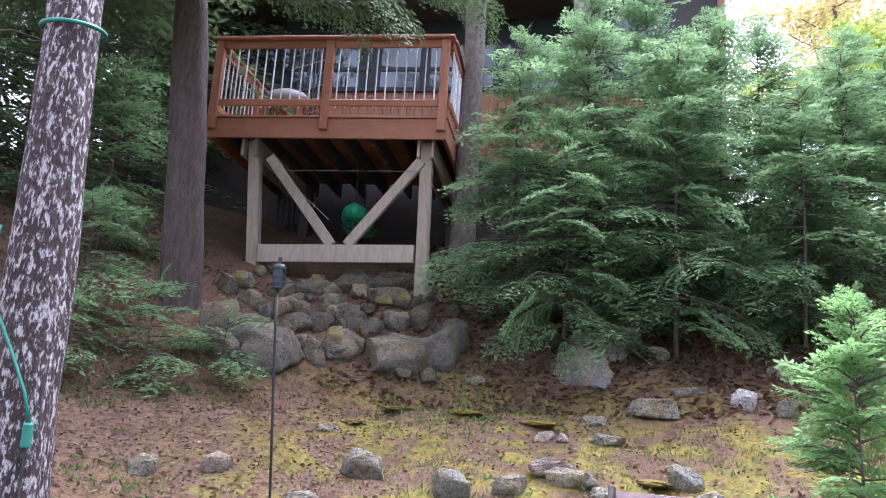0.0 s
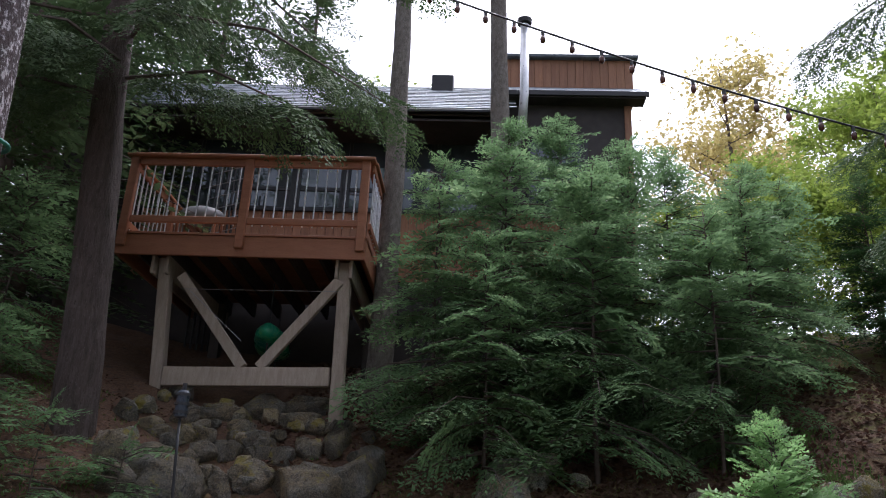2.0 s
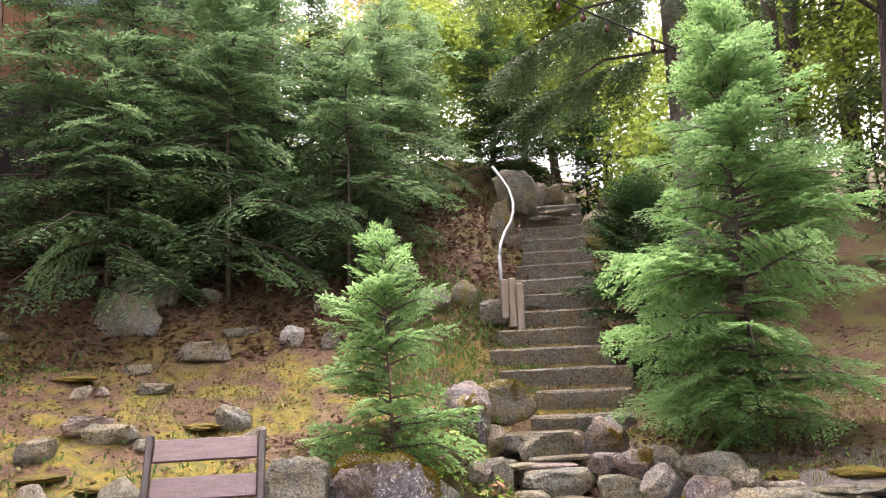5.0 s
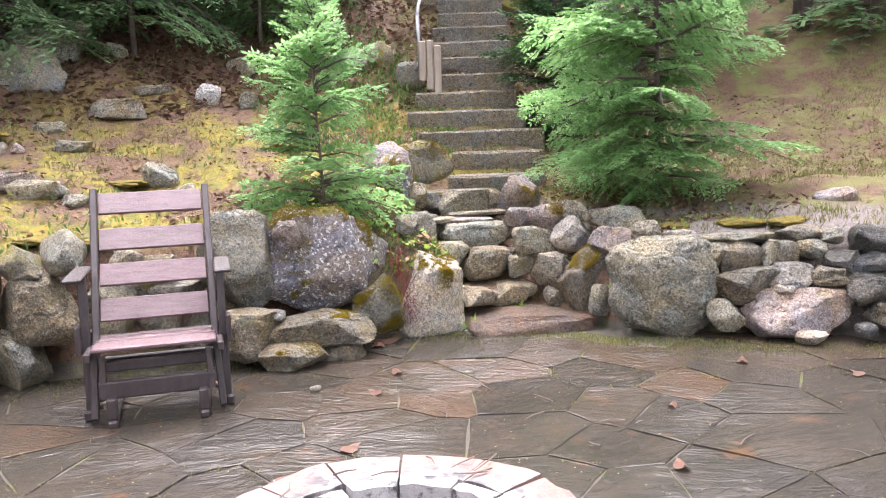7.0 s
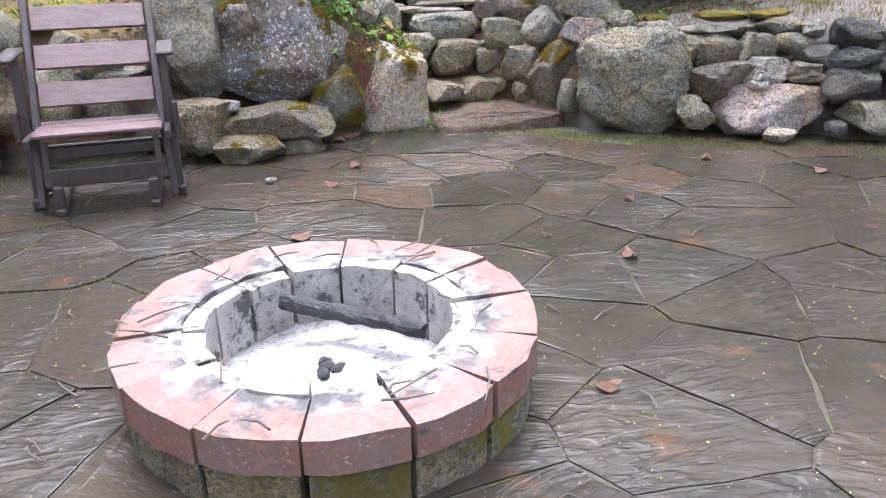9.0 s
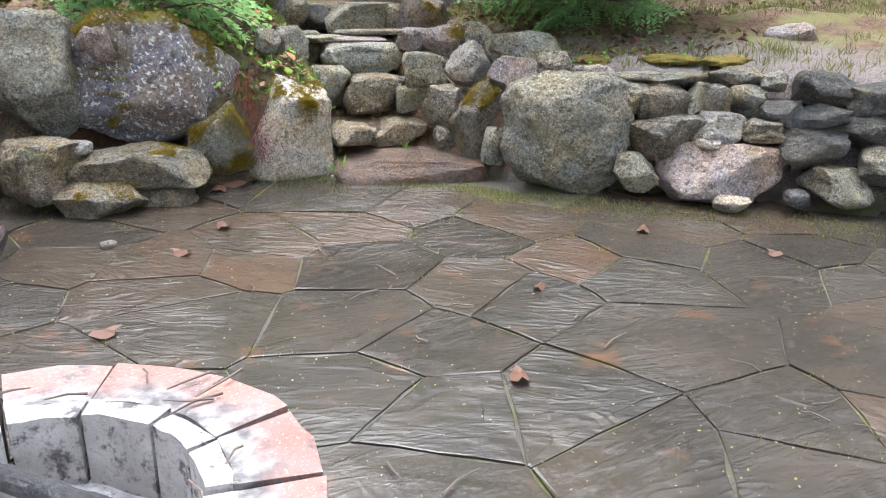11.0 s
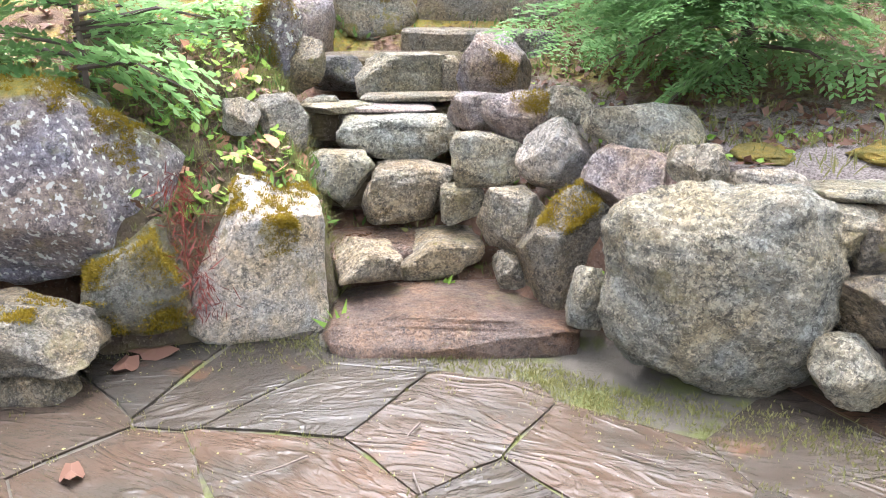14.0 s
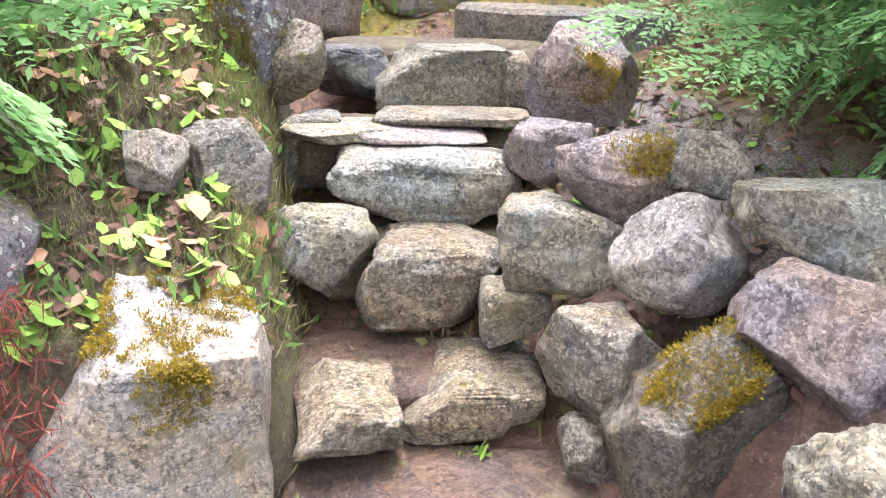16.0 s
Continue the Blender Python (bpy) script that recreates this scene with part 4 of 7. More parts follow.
part("cap_rail", box(DX1 - 0.06, DY0 + 0.062, TOP, DX1 + 0.09, DY1, TOP + 0.045, 0.01), M_CEDAR_STAIN, deck)
part("cap_rail", box(DX0 - 0.08, DY0 + 0.062, TOP, DX0 + 0.06, DY1, TOP + 0.045, 0.01), M_CEDAR_STAIN, deck)
for x0, x1 in ((DX0 + 0.107, -2.657), (-2.543, DX1 - 0.107)):
    part("upper_rail", box(x0, DY0 - 0.03, TOP - 0.10, x1, DY0 + 0.01, TOP - 0.002), M_CEDAR_STAIN, deck)
    part("lower_rail", box(x0, DY0 - 0.03, DZ + 0.16, x1, DY0 + 0.01, DZ + 0.25), M_CEDAR_STAIN, deck)
    n = 11
    for i in range(n):
        bx = x0 + (x1 - x0) * (i + 0.5) / n
        part("baluster", tube([(bx, DY0 + 0.02, DZ + 0.15), (bx, DY0 + 0.02, TOP - 0.01)], 0.0105, 8), M_BALUSTER, deck)
for y0, y1 in ((DY0 + 0.06, 10.97), (11.06, 12.36)):
    for xx in (DX1 + 0.035, DX0):
        part("upper_rail", box(xx - 0.02, y0, TOP - 0.10, xx + 0.02, y1, TOP - 0.002), M_CEDAR_STAIN, deck)
        part("lower_rail", box(xx - 0.02, y0, DZ + 0.16, xx + 0.02, y1, DZ + 0.25), M_CEDAR_STAIN, deck)
        for i in range(10):
            by = y0 + (y1 - y0) * (i + 0.5) / 10
            part("baluster", tube([(xx, by, DZ + 0.15), (xx, by, TOP - 0.01)], 0.0105, 8), M_BALUSTER, deck)
# under the deck: doubled beams, posts, V brace and cross beam
for bx in (-3.62, -1.28):
    for k in (-0.09, 0.09):
        part("carrying_beam", box(bx + k - 0.02, DY0 + 0.12, DZ - 0.47, bx + k + 0.02, 12.3, DZ - 0.222), M_POST, deck)
part("post", beam((-3.40, 9.88, 2.74), (-3.60, 9.88, 4.86), 0.15, 0.15, 0.01, (0, 1, 0)), M_POST, deck)
part("post", beam((-1.24, 9.88, 2.80), (-1.285, 9.88, 4.86), 0.15, 0.15, 0.01, (0, 1, 0)), M_POST, deck)
part("cross_beam", beam((-3.36, 9.80, 3.33), (-1.345, 9.80, 3.385), 0.23, 0.09, 0.008, (0, 1, 0)), M_POST, deck)
part("brace", beam((-2.41, 9.80, 3.47), (-3.34, 9.80, 4.62), 0.13, 0.085, 0.008, (0, 1, 0)), M_POST, deck)
part("brace", beam((-2.21, 9.80, 3.47), (-1.33, 9.80, 4.60), 0.13, 0.085, 0.008, (0, 1, 0)), M_POST, deck)
for bx in (-3.5, -1.2):
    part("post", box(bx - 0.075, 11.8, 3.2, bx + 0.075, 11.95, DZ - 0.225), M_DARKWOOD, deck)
part("stay_wire", tube([(-3.3, 9.73, 4.42), (-1.3, 9.73, 4.44)], 0.004, 5), M_METAL, deck)
part("stay_wire", tube([(-3.2, 9.74, 4.42), (-2.45, 9.72, 3.78)], 0.004, 5), M_METAL, deck)

# ---- house ----
house = thing("house", "dark-trimmed wooden house with large windows, shingle roof and clad upper storey", "house", (0, 0, 0))
HY = 12.7
M_GLASS = bpy.data.materials.new("window_glass")
M_GLASS.use_nodes = True
gb = M_GLASS.node_tree.nodes["Principled BSDF"]
gb.inputs["Base Color"].default_value, gb.inputs["Roughness"].default_value, gb.inputs["Specular IOR Level"].default_value = (0.06, 0.075, 0.085, 1), 0.02, 1.0
gb.inputs["Metallic"].default_value = 0.3


def boards(x0, x1, z0, z1, y, step, parent):
    n = max(1, round((x1 - x0) / step))
    for i in range(n):
        a, b = x0 + (x1 - x0) * i / n, x0 + (x1 - x0) * (i + 1) / n
        part("siding_board", box(a + 0.003, y - 0.022, z0, b - 0.003, y, z1, 0.004), M_SIDING, parent)


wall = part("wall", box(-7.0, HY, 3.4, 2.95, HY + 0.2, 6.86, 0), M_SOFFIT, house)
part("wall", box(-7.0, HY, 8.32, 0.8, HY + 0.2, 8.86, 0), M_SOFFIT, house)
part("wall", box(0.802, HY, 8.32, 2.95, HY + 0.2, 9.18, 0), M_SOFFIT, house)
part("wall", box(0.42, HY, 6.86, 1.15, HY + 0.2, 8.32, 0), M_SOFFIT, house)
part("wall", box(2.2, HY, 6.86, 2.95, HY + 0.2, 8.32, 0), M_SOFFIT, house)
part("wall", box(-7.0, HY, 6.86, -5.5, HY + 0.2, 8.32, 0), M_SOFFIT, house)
part("wall", box(2.75, HY + 0.2, 3.4, 2.95, 18.0, 9.18, 0), M_SIDING, house)
part("wall", box(-7.0, HY + 0.2, 3.4, -6.8, 18.0, 8.86, 0), M_SIDING, house)
part("wall", box(-7.0, 18.0, 3.4, 2.95, 18.2, 9.5, 0), M_SIDING, house)
boards(-5.4, 2.94, 5.6, 6.86, HY - 0.002, 0.14, house)
part("corner_board", box(2.86, HY - 0.05, 5.0, 2.98, HY - 0.025, 8.97), M_SIDING, house)
# added black sheet, standing in for the darkness of the room behind the panes
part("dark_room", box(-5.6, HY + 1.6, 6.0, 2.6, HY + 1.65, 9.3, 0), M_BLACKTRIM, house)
for wx0, wx1 in ((-5.45, -4.62), (-4.56, -3.72), (-3.66, -2.84), (-2.78, -1.98), (-1.92, -1.1), (-1.04, -0.44), (-0.38, 0.36), (1.18, 2.16)):
    win = part("window", box(wx0, HY + 0.02, 6.86, wx1, HY + 0.07, 6.92, 0.004), M_BLACKTRIM, house)
    for q in (box(wx0, HY + 0.02, 8.26, wx1, HY + 0.07, 8.32, 0.004), box(wx0, HY + 0.02, 6.923, wx0 + 0.055, HY + 0.07, 8.257, 0.004), box(wx1 - 0.055, HY + 0.02, 6.923, wx1, HY + 0.07, 8.257, 0.004), box(wx0 + 0.057, HY + 0.02, 7.22, wx1 - 0.057, HY + 0.07, 7.29, 0.004)):
        part("window_frame", q, M_BLACKTRIM, win)
    part("pane", box(wx0 + 0.05, HY + 0.04, 7.28, wx1 - 0.05, HY + 0.05, 8.27, 0), M_GLASS, win)
    part("pane", box(wx0 + 0.05, HY + 0.04, 6.91, wx1 - 0.05, HY + 0.05, 7.23, 0), M_GLASS, win)
    part("mullion", box(wx1, HY - 0.01, 6.862, wx1 + 0.06, HY + 0.1, 8.318, 0.004), M_BLACKTRIM, house)
part("sill_board", box(-5.45, HY - 0.07, 6.80, 0.42, HY - 0.026, 6.855), M_BLACKTRIM, house)
# roof over the long front
EY, EZ, RY, RZ = 11.85, 8.30, 13.9, 10.02
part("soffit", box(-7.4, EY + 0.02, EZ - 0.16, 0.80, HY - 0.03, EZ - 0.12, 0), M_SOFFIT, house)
roof = part("roof", beam((-3.3, EY, EZ - 0.02), (-3.3, RY, RZ), 8.2, 0.1, 0), M_SOFFIT, house)
part("gutter", box(-7.4, EY - 0.11, EZ - 0.06, 0.83, EY - 0.02, EZ + 0.0, 0.012), M_BLACKTRIM, house)
slope = math.hypot(RY - EY, RZ - EZ)
rows, tabs = 14, 20
tab = box(-0.2, 0, 0, 0.2, slope / rows + 0.05, 0.014, 0)
tab_mesh = bpy.data.meshes.new("shingle")
tab.to_mesh(tab_mesh)
tab.free()
tab_mesh.materials.append(M_SHINGLE)
rr = random.Random(3)
roof_m = Matrix.Translation((0, EY, EZ + 0.045)) @ Matrix.Rotation(math.atan2(RZ - EZ, RY - EY), 4, "X")
for r in range(rows):
    for c in range(tabs):
        ob = new("shingle", tab_mesh)
        ob.parent = roof
        ob.matrix_basis = roof_m @ pose(-7.2 + c * 0.408 + 0.2 * (r % 2), r * slope / rows - 0.02, 0.02 + rr.uniform(0, 0.006), -3.0)
part("roof_vent", box(-0.62, RY - 0.4, RZ - 0.35, -0.2, RY - 0.12, RZ + 0.12, 0.02), M_BLACKTRIM, house)
# clad upper storey with its flashing
BX0, BX1, BY = 0.72, 3.1, 12.95
boards(BX0, BX1, 9.50, 10.10, BY - 0.002, 0.15, house)
part("upper_wall", box(BX0, BY, 9.2, BX1, 16.5, 10.10, 0), M_SIDING, house)
part("upper_cap", box(BX0 - 0.1, BY - 0.12, 10.102, BX1 + 0.10, 16.6, 10.17, 0.01), M_SHINGLE, house)
part("flashing", beam((1.95, 12.42, 9.11), (1.95, 12.93, 9.49), 2.6, 0.02, 0.003), M_SHINGLE, house)
part("flashing_edge", box(0.65, 12.38, 9.0, 3.25, 12.42, 9.1, 0.006), M_BLACKTRIM, house)
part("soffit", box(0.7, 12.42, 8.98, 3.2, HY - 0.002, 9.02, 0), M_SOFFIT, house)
# stove pipe and downpipe
pipe = part("stove_pipe", tube([(1.02, 11.72, 7.9), (1.06, 11.72, 8.6), (1.06, 11.72, 9.95)], 0.075, 14), M_STEEL, house, smooth=True)
part("pipe_cap", tube([(1.06, 11.72, 9.97), (1.06, 11.72, 10.05)], [0.12, 0.13], 14), M_BLACKTRIM, pipe)
part("downpipe", tube([(1.02, 11.8, 8.2), (1.0, 11.9, 7.9), (0.85, 12.3, 7.6), (0.85, 12.6, 6.2)], 0.035, 8), M_STEEL, house, smooth=True)

# ---- railing and sheds seen under and beside the deck ----
M_PALE = material("pale_grey_weathered_boards", ((0.42, 0.40, 0.36), (0.55, 0.53, 0.48), (0.30, 0.28, 0.25)), 4, 0.8, 0.3, None, 8, 0.15, (6, 6, 1))
fence = thing("stair_railing", "pale weathered board railing behind the trees", "railing", (0, 0, 0))
for k in range(26):
    x = -8.4 + k * 0.17
    part("picket", box(x, 13.4, 4.75, x + 0.075, 13.44, 5.6, 0.004), M_PALE, fence)
part("railing_beam", box(-8.6, 13.36, 4.6, -3.9, 13.4, 4.78, 0.006), M_PALE, fence)
part("railing_beam", box(-8.6, 13.36, 5.55, -3.9, 13.4, 5.64, 0.006), M_PALE, fence)
for x in (-8.5, -6.9, -5.4, -4.0):
    part("post", box(x, 13.45, 3.6, x + 0.11, 13.56, 5.7, 0.008), M_PALE, fence)
boards_under = thing("leaning_boards", "reddish boards stacked below the pale railing", "boards", (0, 0, 0))
for k in range(16):
    x = -7.8 + k * 0.22
    part("board", beam((x, 13.7, 3.7), (x + 0.12 * math.sin(k), 13.62, 4.58), 0.17, 0.03, 0.004, (0, 1, 0)), M_SIDING, boards_under)
# antenna mast bundle behind the deck
mast = thing("lattice_mast", "dark bundle of metal poles standing behind the deck", "mast", (0, 0, 0))
for k in range(7):
    x = -4.05 + k * 0.09
    part("pole", tube([(x, 12.1, 4.2), (x + 0.02 * math.sin(k * 2), 12.1, 7.4)], 0.02, 6), M_BLACKTRIM, mast)
for k in range(9):
    z = 5.4 + k * 0.22
    part("brace", tube([(-4.07, 12.08, z), (-3.5, 12.08, z + 0.18)], 0.008, 5), M_METAL, mast)
# grey cover on the deck
grill = thing("covered_grill", "pale grey covered grill on the deck", "grill", (-3.85, 11.4, DZ + 0.035))
bm = bmesh.new()
bmesh.ops.create_uvsphere(bm, u_segments=20, v_segments=12, radius=0.36, matrix=Matrix.Translation((0, 0, 1.0)) @ Matrix.Diagonal((1.0, 0.6, 0.42, 1)))
part("cover", bm, material("pale_vinyl_cover", ((0.28, 0.28, 0.28), (0.36, 0.36, 0.36)), 5, 0.5, 0.2), grill, smooth=True)
for x, y in ((-0.28, -0.16), (0.28, -0.16), (-0.28, 0.16), (0.28, 0.16)):
    part("leg", box(x - 0.02, y - 0.02, 0.0, x + 0.02, y + 0.02, 0.95, 0.004), M_CEDAR_STAIN, grill)
# tall bare trunks among the trees above the stairs
for k, (x, y, h_, r0) in enumerate([(8.6, 9.2, 9, 0.10), (9.4, 9.6, 10, 0.12), (10.0, 9.4, 10, 0.13), (11.8, 12.2, 12, 0.16), (12.9, 11.6, 12, 0.15)]):
    z = g(x, y)
    big_trunk("tall_trunk", [(x, y, z - 0.3), (x + 0.05, y, z + h_ * 0.4), (x - 0.1, y, z + h_)], [r0, r0 * 0.85, r0 * 0.5], M_BARK, "tall straight grey-brown trunk above the side lawn")
# a limb of small maple leaves hanging over the stairs
maple = broadleaf("maple_tree", (11.0, 8.2, g(11.0, 8.2)), 9.5, 3.2, M_SPRING, "maple with fresh yellow-green leaves above the stairs", 350, count=12000, leaf=0.12, low=0.35, stem=0.14)

# ---- stones ----
def base_sphere(sub):
    bm = bmesh.new()
    bmesh.ops.create_icosphere(bm, subdivisions=sub, radius=1.0)
    bm.verts.ensure_lookup_table()
    v = np.array([p.co[:] for p in bm.verts])
    f = np.array([[q.index for q in p.verts] for p in bm.faces])
    bm.free()
    return v, f


SPHERES = {k: base_sphere(k) for k in (2, 3, 4, 5, 6)}


def stone_verts(seed, sub=4, block=0.55, cuts=13, rough=0.05):
    """A rounded block with broken flat faces and a rough skin, about 2 x 2 x 2."""
    rng = np.random.default_rng(seed)
    v, f = SPHERES[sub]
    p = np.sign(v) * np.abs(v) ** block
    p /= np.abs(p).max(0)
    for _ in range(cuts):
        d = rng.normal(0, 1, 3)
        d /= np.linalg.norm(d)
        c = rng.uniform(0.66, 1.0)
        p = p - np.maximum(0, p @ d - c)[:, None] * d
    off = rng.uniform(-50, 50, 3)
    k = np.array([noise.fractal(Vector(q * 1.4 + off), 0.9, 2.0, 5) for q in p])
    p = p * (1 + rough * 1.6 * k)[:, None]
    if sub >= 4:
        k = np.array([noise.ridged_multi_fractal(Vector(q * 2.4 - off), 0.9, 2.1, 4, 1.0, 2.0) for q in p])
        p = p * (1 - 0.03 * (k - k.mean()))[:, None]
        k = np.array([noise.fractal(Vector(q * 7.0 + off), 0.8, 2.0, 4) for q in p])
        p = p * (1 + 0.022 * k)[:, None]
    p = 2 * (p - p.min(0)) / (p.max(0) - p.min(0)) - 1
    return p, f


ROCKS = {}


def rock(at, size, turn, seed, mat, label, category="stone", name="boulder", sub=3, block=0.55, tilt=0.0, parent=None, group="", rough=0.055, cuts=13):
    """size: width, depth and height in metres; at: its middle."""
    v, f = stone_verts(seed, sub, block, cuts, rough)
    ob = mesh_of(name, v * np.array(size) / 2, f, mat, parent, smooth=sub != 3)
    ob.matrix_basis = pose(*at, 0, tilt, turn)
    ROCKS[seed] = ob
    return ob if parent else tagged(ob, label, category, group)

# ---- field stones and boulders ----
WALLSTONE = "rough wet field stone laid in a dry wall"
CHEEKSTONE = "rounded field stone stacked beside the stone steps"
BANKSTONE = "pale rock bedded in the bank beside the steps"
LEFTROCK = "mossy lichen-spotted rock bedded at the patio edge"
DECKROCK = "weathered rock piled below the deck posts"
LAWNSTONE = "half-sunk grey stone in the mossy lawn"
STAIRROCK = "mossy rock beside the long stairs"
STEPSTONE = "rough squared grey-brown stone block forming a step"
# the dry wall beside the steps
rock((4.05, 4.18, 0.31), (0.72, 0.42, 0.68), -40, 1100, GRANITE[0], "huge rounded grey boulder set in the dry stone wall", sub=6, cuts=3, block=0.74, rough=0.07)
rock((4.43, 3.84, 0.32), (0.46, 0.32, 0.26), -42, 1126, GRANITE[1], WALLSTONE, sub=5, group="stones of the dry wall", block=0.5)
rock((4.24, 3.82, 0.15), (0.26, 0.18, 0.20), -42, 1127, GRANITE[0], WALLSTONE, sub=5, group="stones of the dry wall", block=0.5)
rock((4.65, 3.59, 0.16), (0.76, 0.46, 0.34), -42, 1128, GRANITE[3], WALLSTONE, sub=5, group="stones of the dry wall", block=0.5)
rock((4.52, 3.41, 0.05), (0.19, 0.15, 0.10), -42, 1129, GRANITE[2], WALLSTONE, sub=5, group="stones of the dry wall", block=0.5)
rock((4.31, 4.01, 0.50), (0.23, 0.18, 0.19), -42, 1130, GRANITE[0], WALLSTONE, sub=5, group="stones of the dry wall", block=0.6)
rock((4.48, 3.88, 0.48), (0.35, 0.24, 0.28), -42, 1131, GRANITE[1], WALLSTONE, sub=5, group="stones of the dry wall", block=0.38)
rock((4.58, 3.76, 0.52), (0.12, 0.14, 0.18), -42, 1132, GRANITE[0], WALLSTONE, sub=5, group="stones of the dry wall", block=0.5)
rock((4.65, 3.69, 0.52), (0.15, 0.14, 0.17), -42, 1133, GRANITE[1], WALLSTONE, sub=5, group="stones of the dry wall", block=0.45)
rock((4.63, 3.66, 0.38), (0.30, 0.24, 0.19), -42, 1134, GRANITE[2], WALLSTONE, sub=5, group="stones of the dry wall", block=0.5)
rock((4.78, 3.51, 0.38), (0.26, 0.22, 0.11), -42, 1135, GRANITE[1], WALLSTONE, sub=5, group="stones of the dry wall", block=0.7)
rock((4.78, 3.71, 0.63), (0.31, 0.24, 0.11), -42, 1136, GRANITE[1], WALLSTONE, sub=5, group="stones of the dry wall", block=0.45)
rock((4.77, 3.61, 0.54), (0.21, 0.17, 0.14), -42, 1137, GRANITE[0], WALLSTONE, sub=5, group="stones of the dry wall", block=0.5)
rock((4.89, 3.55, 0.62), (0.15, 0.14, 0.11), -42, 1138, GRANITE[0], WALLSTONE, sub=5, group="stones of the dry wall", block=0.5)
rock((4.41, 4.03, 0.61), (0.31, 0.25, 0.06), -42, 1139, GRANITE[0], WALLSTONE, sub=5, group="stones of the dry wall", block=0.35)
rock((4.59, 3.87, 0.61), (0.31, 0.25, 0.06), -42, 1140, GRANITE[0], WALLSTONE, sub=5, group="stones of the dry wall", block=0.35)
rock((4.54, 3.64, 0.32), (0.14, 0.14, 0.07), -42, 1141, GRANITE[2], WALLSTONE, sub=5, group="stones of the dry wall", block=0.6)
rock((5.12, 3.38, 0.59), (0.36, 0.25, 0.20), -42, 1142, GRANITE[4], WALLSTONE, sub=5, group="stones of the dry wall", block=0.45)
rock((5.01, 3.36, 0.46), (0.31, 0.22, 0.15), -42, 1143, GRANITE[4], WALLSTONE, sub=5, group="stones of the dry wall", block=0.45)
rock((5.19, 3.19, 0.41), (0.39, 0.26, 0.21), -42, 1144, GRANITE[4], WALLSTONE, sub=5, group="stones of the dry wall", block=0.45)
rock((4.96, 3.32, 0.32), (0.37, 0.26, 0.24), -42, 1145, GRANITE[4], WALLSTONE, sub=5, group="stones of the dry wall", block=0.45)
rock((4.88, 3.47, 0.46), (0.24, 0.20, 0.17), -42, 1146, GRANITE[4], WALLSTONE, sub=5, group="stones of the dry wall", block=0.5)
rock((5.00, 3.17, 0.14), (0.36, 0.29, 0.21), -42, 1147, GRANITE[0], WALLSTONE, sub=5, group="stones of the dry wall", block=0.5)
rock((4.80, 3.24, 0.09), (0.14, 0.14, 0.09), -42, 1148, GRANITE[4], WALLSTONE, sub=5, group="stones of the dry wall", block=0.5)
rock((5.30, 3.20, 0.56), (0.39, 0.28, 0.19), -42, 1149, GRANITE[4], WALLSTONE, sub=5, group="stones of the dry wall", block=0.45)
rock((5.24, 3.03, 0.25), (0.36, 0.30, 0.23), -42, 1150, GRANITE[0], WALLSTONE, sub=5, group="stones of the dry wall", block=0.5)
rock((4.80, 3.50, 0.40), (0.25, 0.21, 0.10), -42, 1151, GRANITE[1], WALLSTONE, sub=5, group="stones of the dry wall", block=0.6)
rock((5.55, 2.90, 0.26), (0.48, 0.44, 0.54), -42, 37, GRANITE[1], WALLSTONE, sub=5, group="stones of the dry wall")
# the cheek of stones beside the lower steps
rock((3.76, 5.20, 0.52), (0.31, 0.25, 0.24), -39, 1111, GRANITE[0], CHEEKSTONE, sub=5, group="stones beside the steps", block=0.6)
rock((3.93, 4.96, 0.58), (0.29, 0.23, 0.28), -44, 1112, GRANITE[2], CHEEKSTONE, sub=5, group="stones beside the steps", block=0.75)
rock((3.76, 4.98, 0.34), (0.29, 0.23, 0.25), -41, 1113, GRANITE[1], CHEEKSTONE, sub=5, group="stones beside the steps", block=0.6)
rock((4.03, 4.64, 0.53), (0.34, 0.28, 0.26), -49, 1114, GRANITE[3], CHEEKSTONE, sub=5, group="stones beside the steps", block=0.7)
rock((3.85, 4.74, 0.26), (0.36, 0.29, 0.54), -45, 1115, GRANITE[1], CHEEKSTONE, sub=5, group="stones beside the steps", block=0.6)
rock((3.80, 4.50, 0.19), (0.15, 0.14, 0.23), -47, 1116, GRANITE[0], CHEEKSTONE, sub=5, group="stones beside the steps", block=0.6)
rock((3.72, 4.90, 0.16), (0.15, 0.14, 0.15), -41, 1117, GRANITE[1], CHEEKSTONE, sub=5, group="stones beside the steps", block=0.6)
rock((3.86, 5.53, 0.65), (0.26, 0.21, 0.18), -38, 1118, GRANITE[3], CHEEKSTONE, sub=5, group="stones beside the steps", block=0.5)
rock((3.92, 5.20, 0.67), (0.33, 0.26, 0.24), -41, 1119, GRANITE[3], CHEEKSTONE, sub=5, group="stones beside the steps", block=0.55)
rock((4.16, 4.76, 0.69), (0.46, 0.23, 0.20), -49, 1120, GRANITE[0], CHEEKSTONE, sub=5, group="stones beside the steps", block=0.4)
rock((4.06, 5.09, 0.74), (0.21, 0.15, 0.15), -44, 1121, GRANITE[1], CHEEKSTONE, sub=5, group="stones beside the steps", block=0.5)
rock((4.08, 4.35, 0.65), (0.20, 0.17, 0.15), -54, 1122, GRANITE[1], CHEEKSTONE, sub=5, group="stones beside the steps", block=0.85)
rock((4.21, 4.23, 0.56), (0.32, 0.14, 0.21), -57, 1123, GRANITE[2], CHEEKSTONE, sub=5, group="stones beside the steps", block=0.5)
rock((4.30, 4.01, 0.50), (0.24, 0.20, 0.19), -63, 1124, GRANITE[0], CHEEKSTONE, sub=5, group="stones beside the steps", block=0.6)
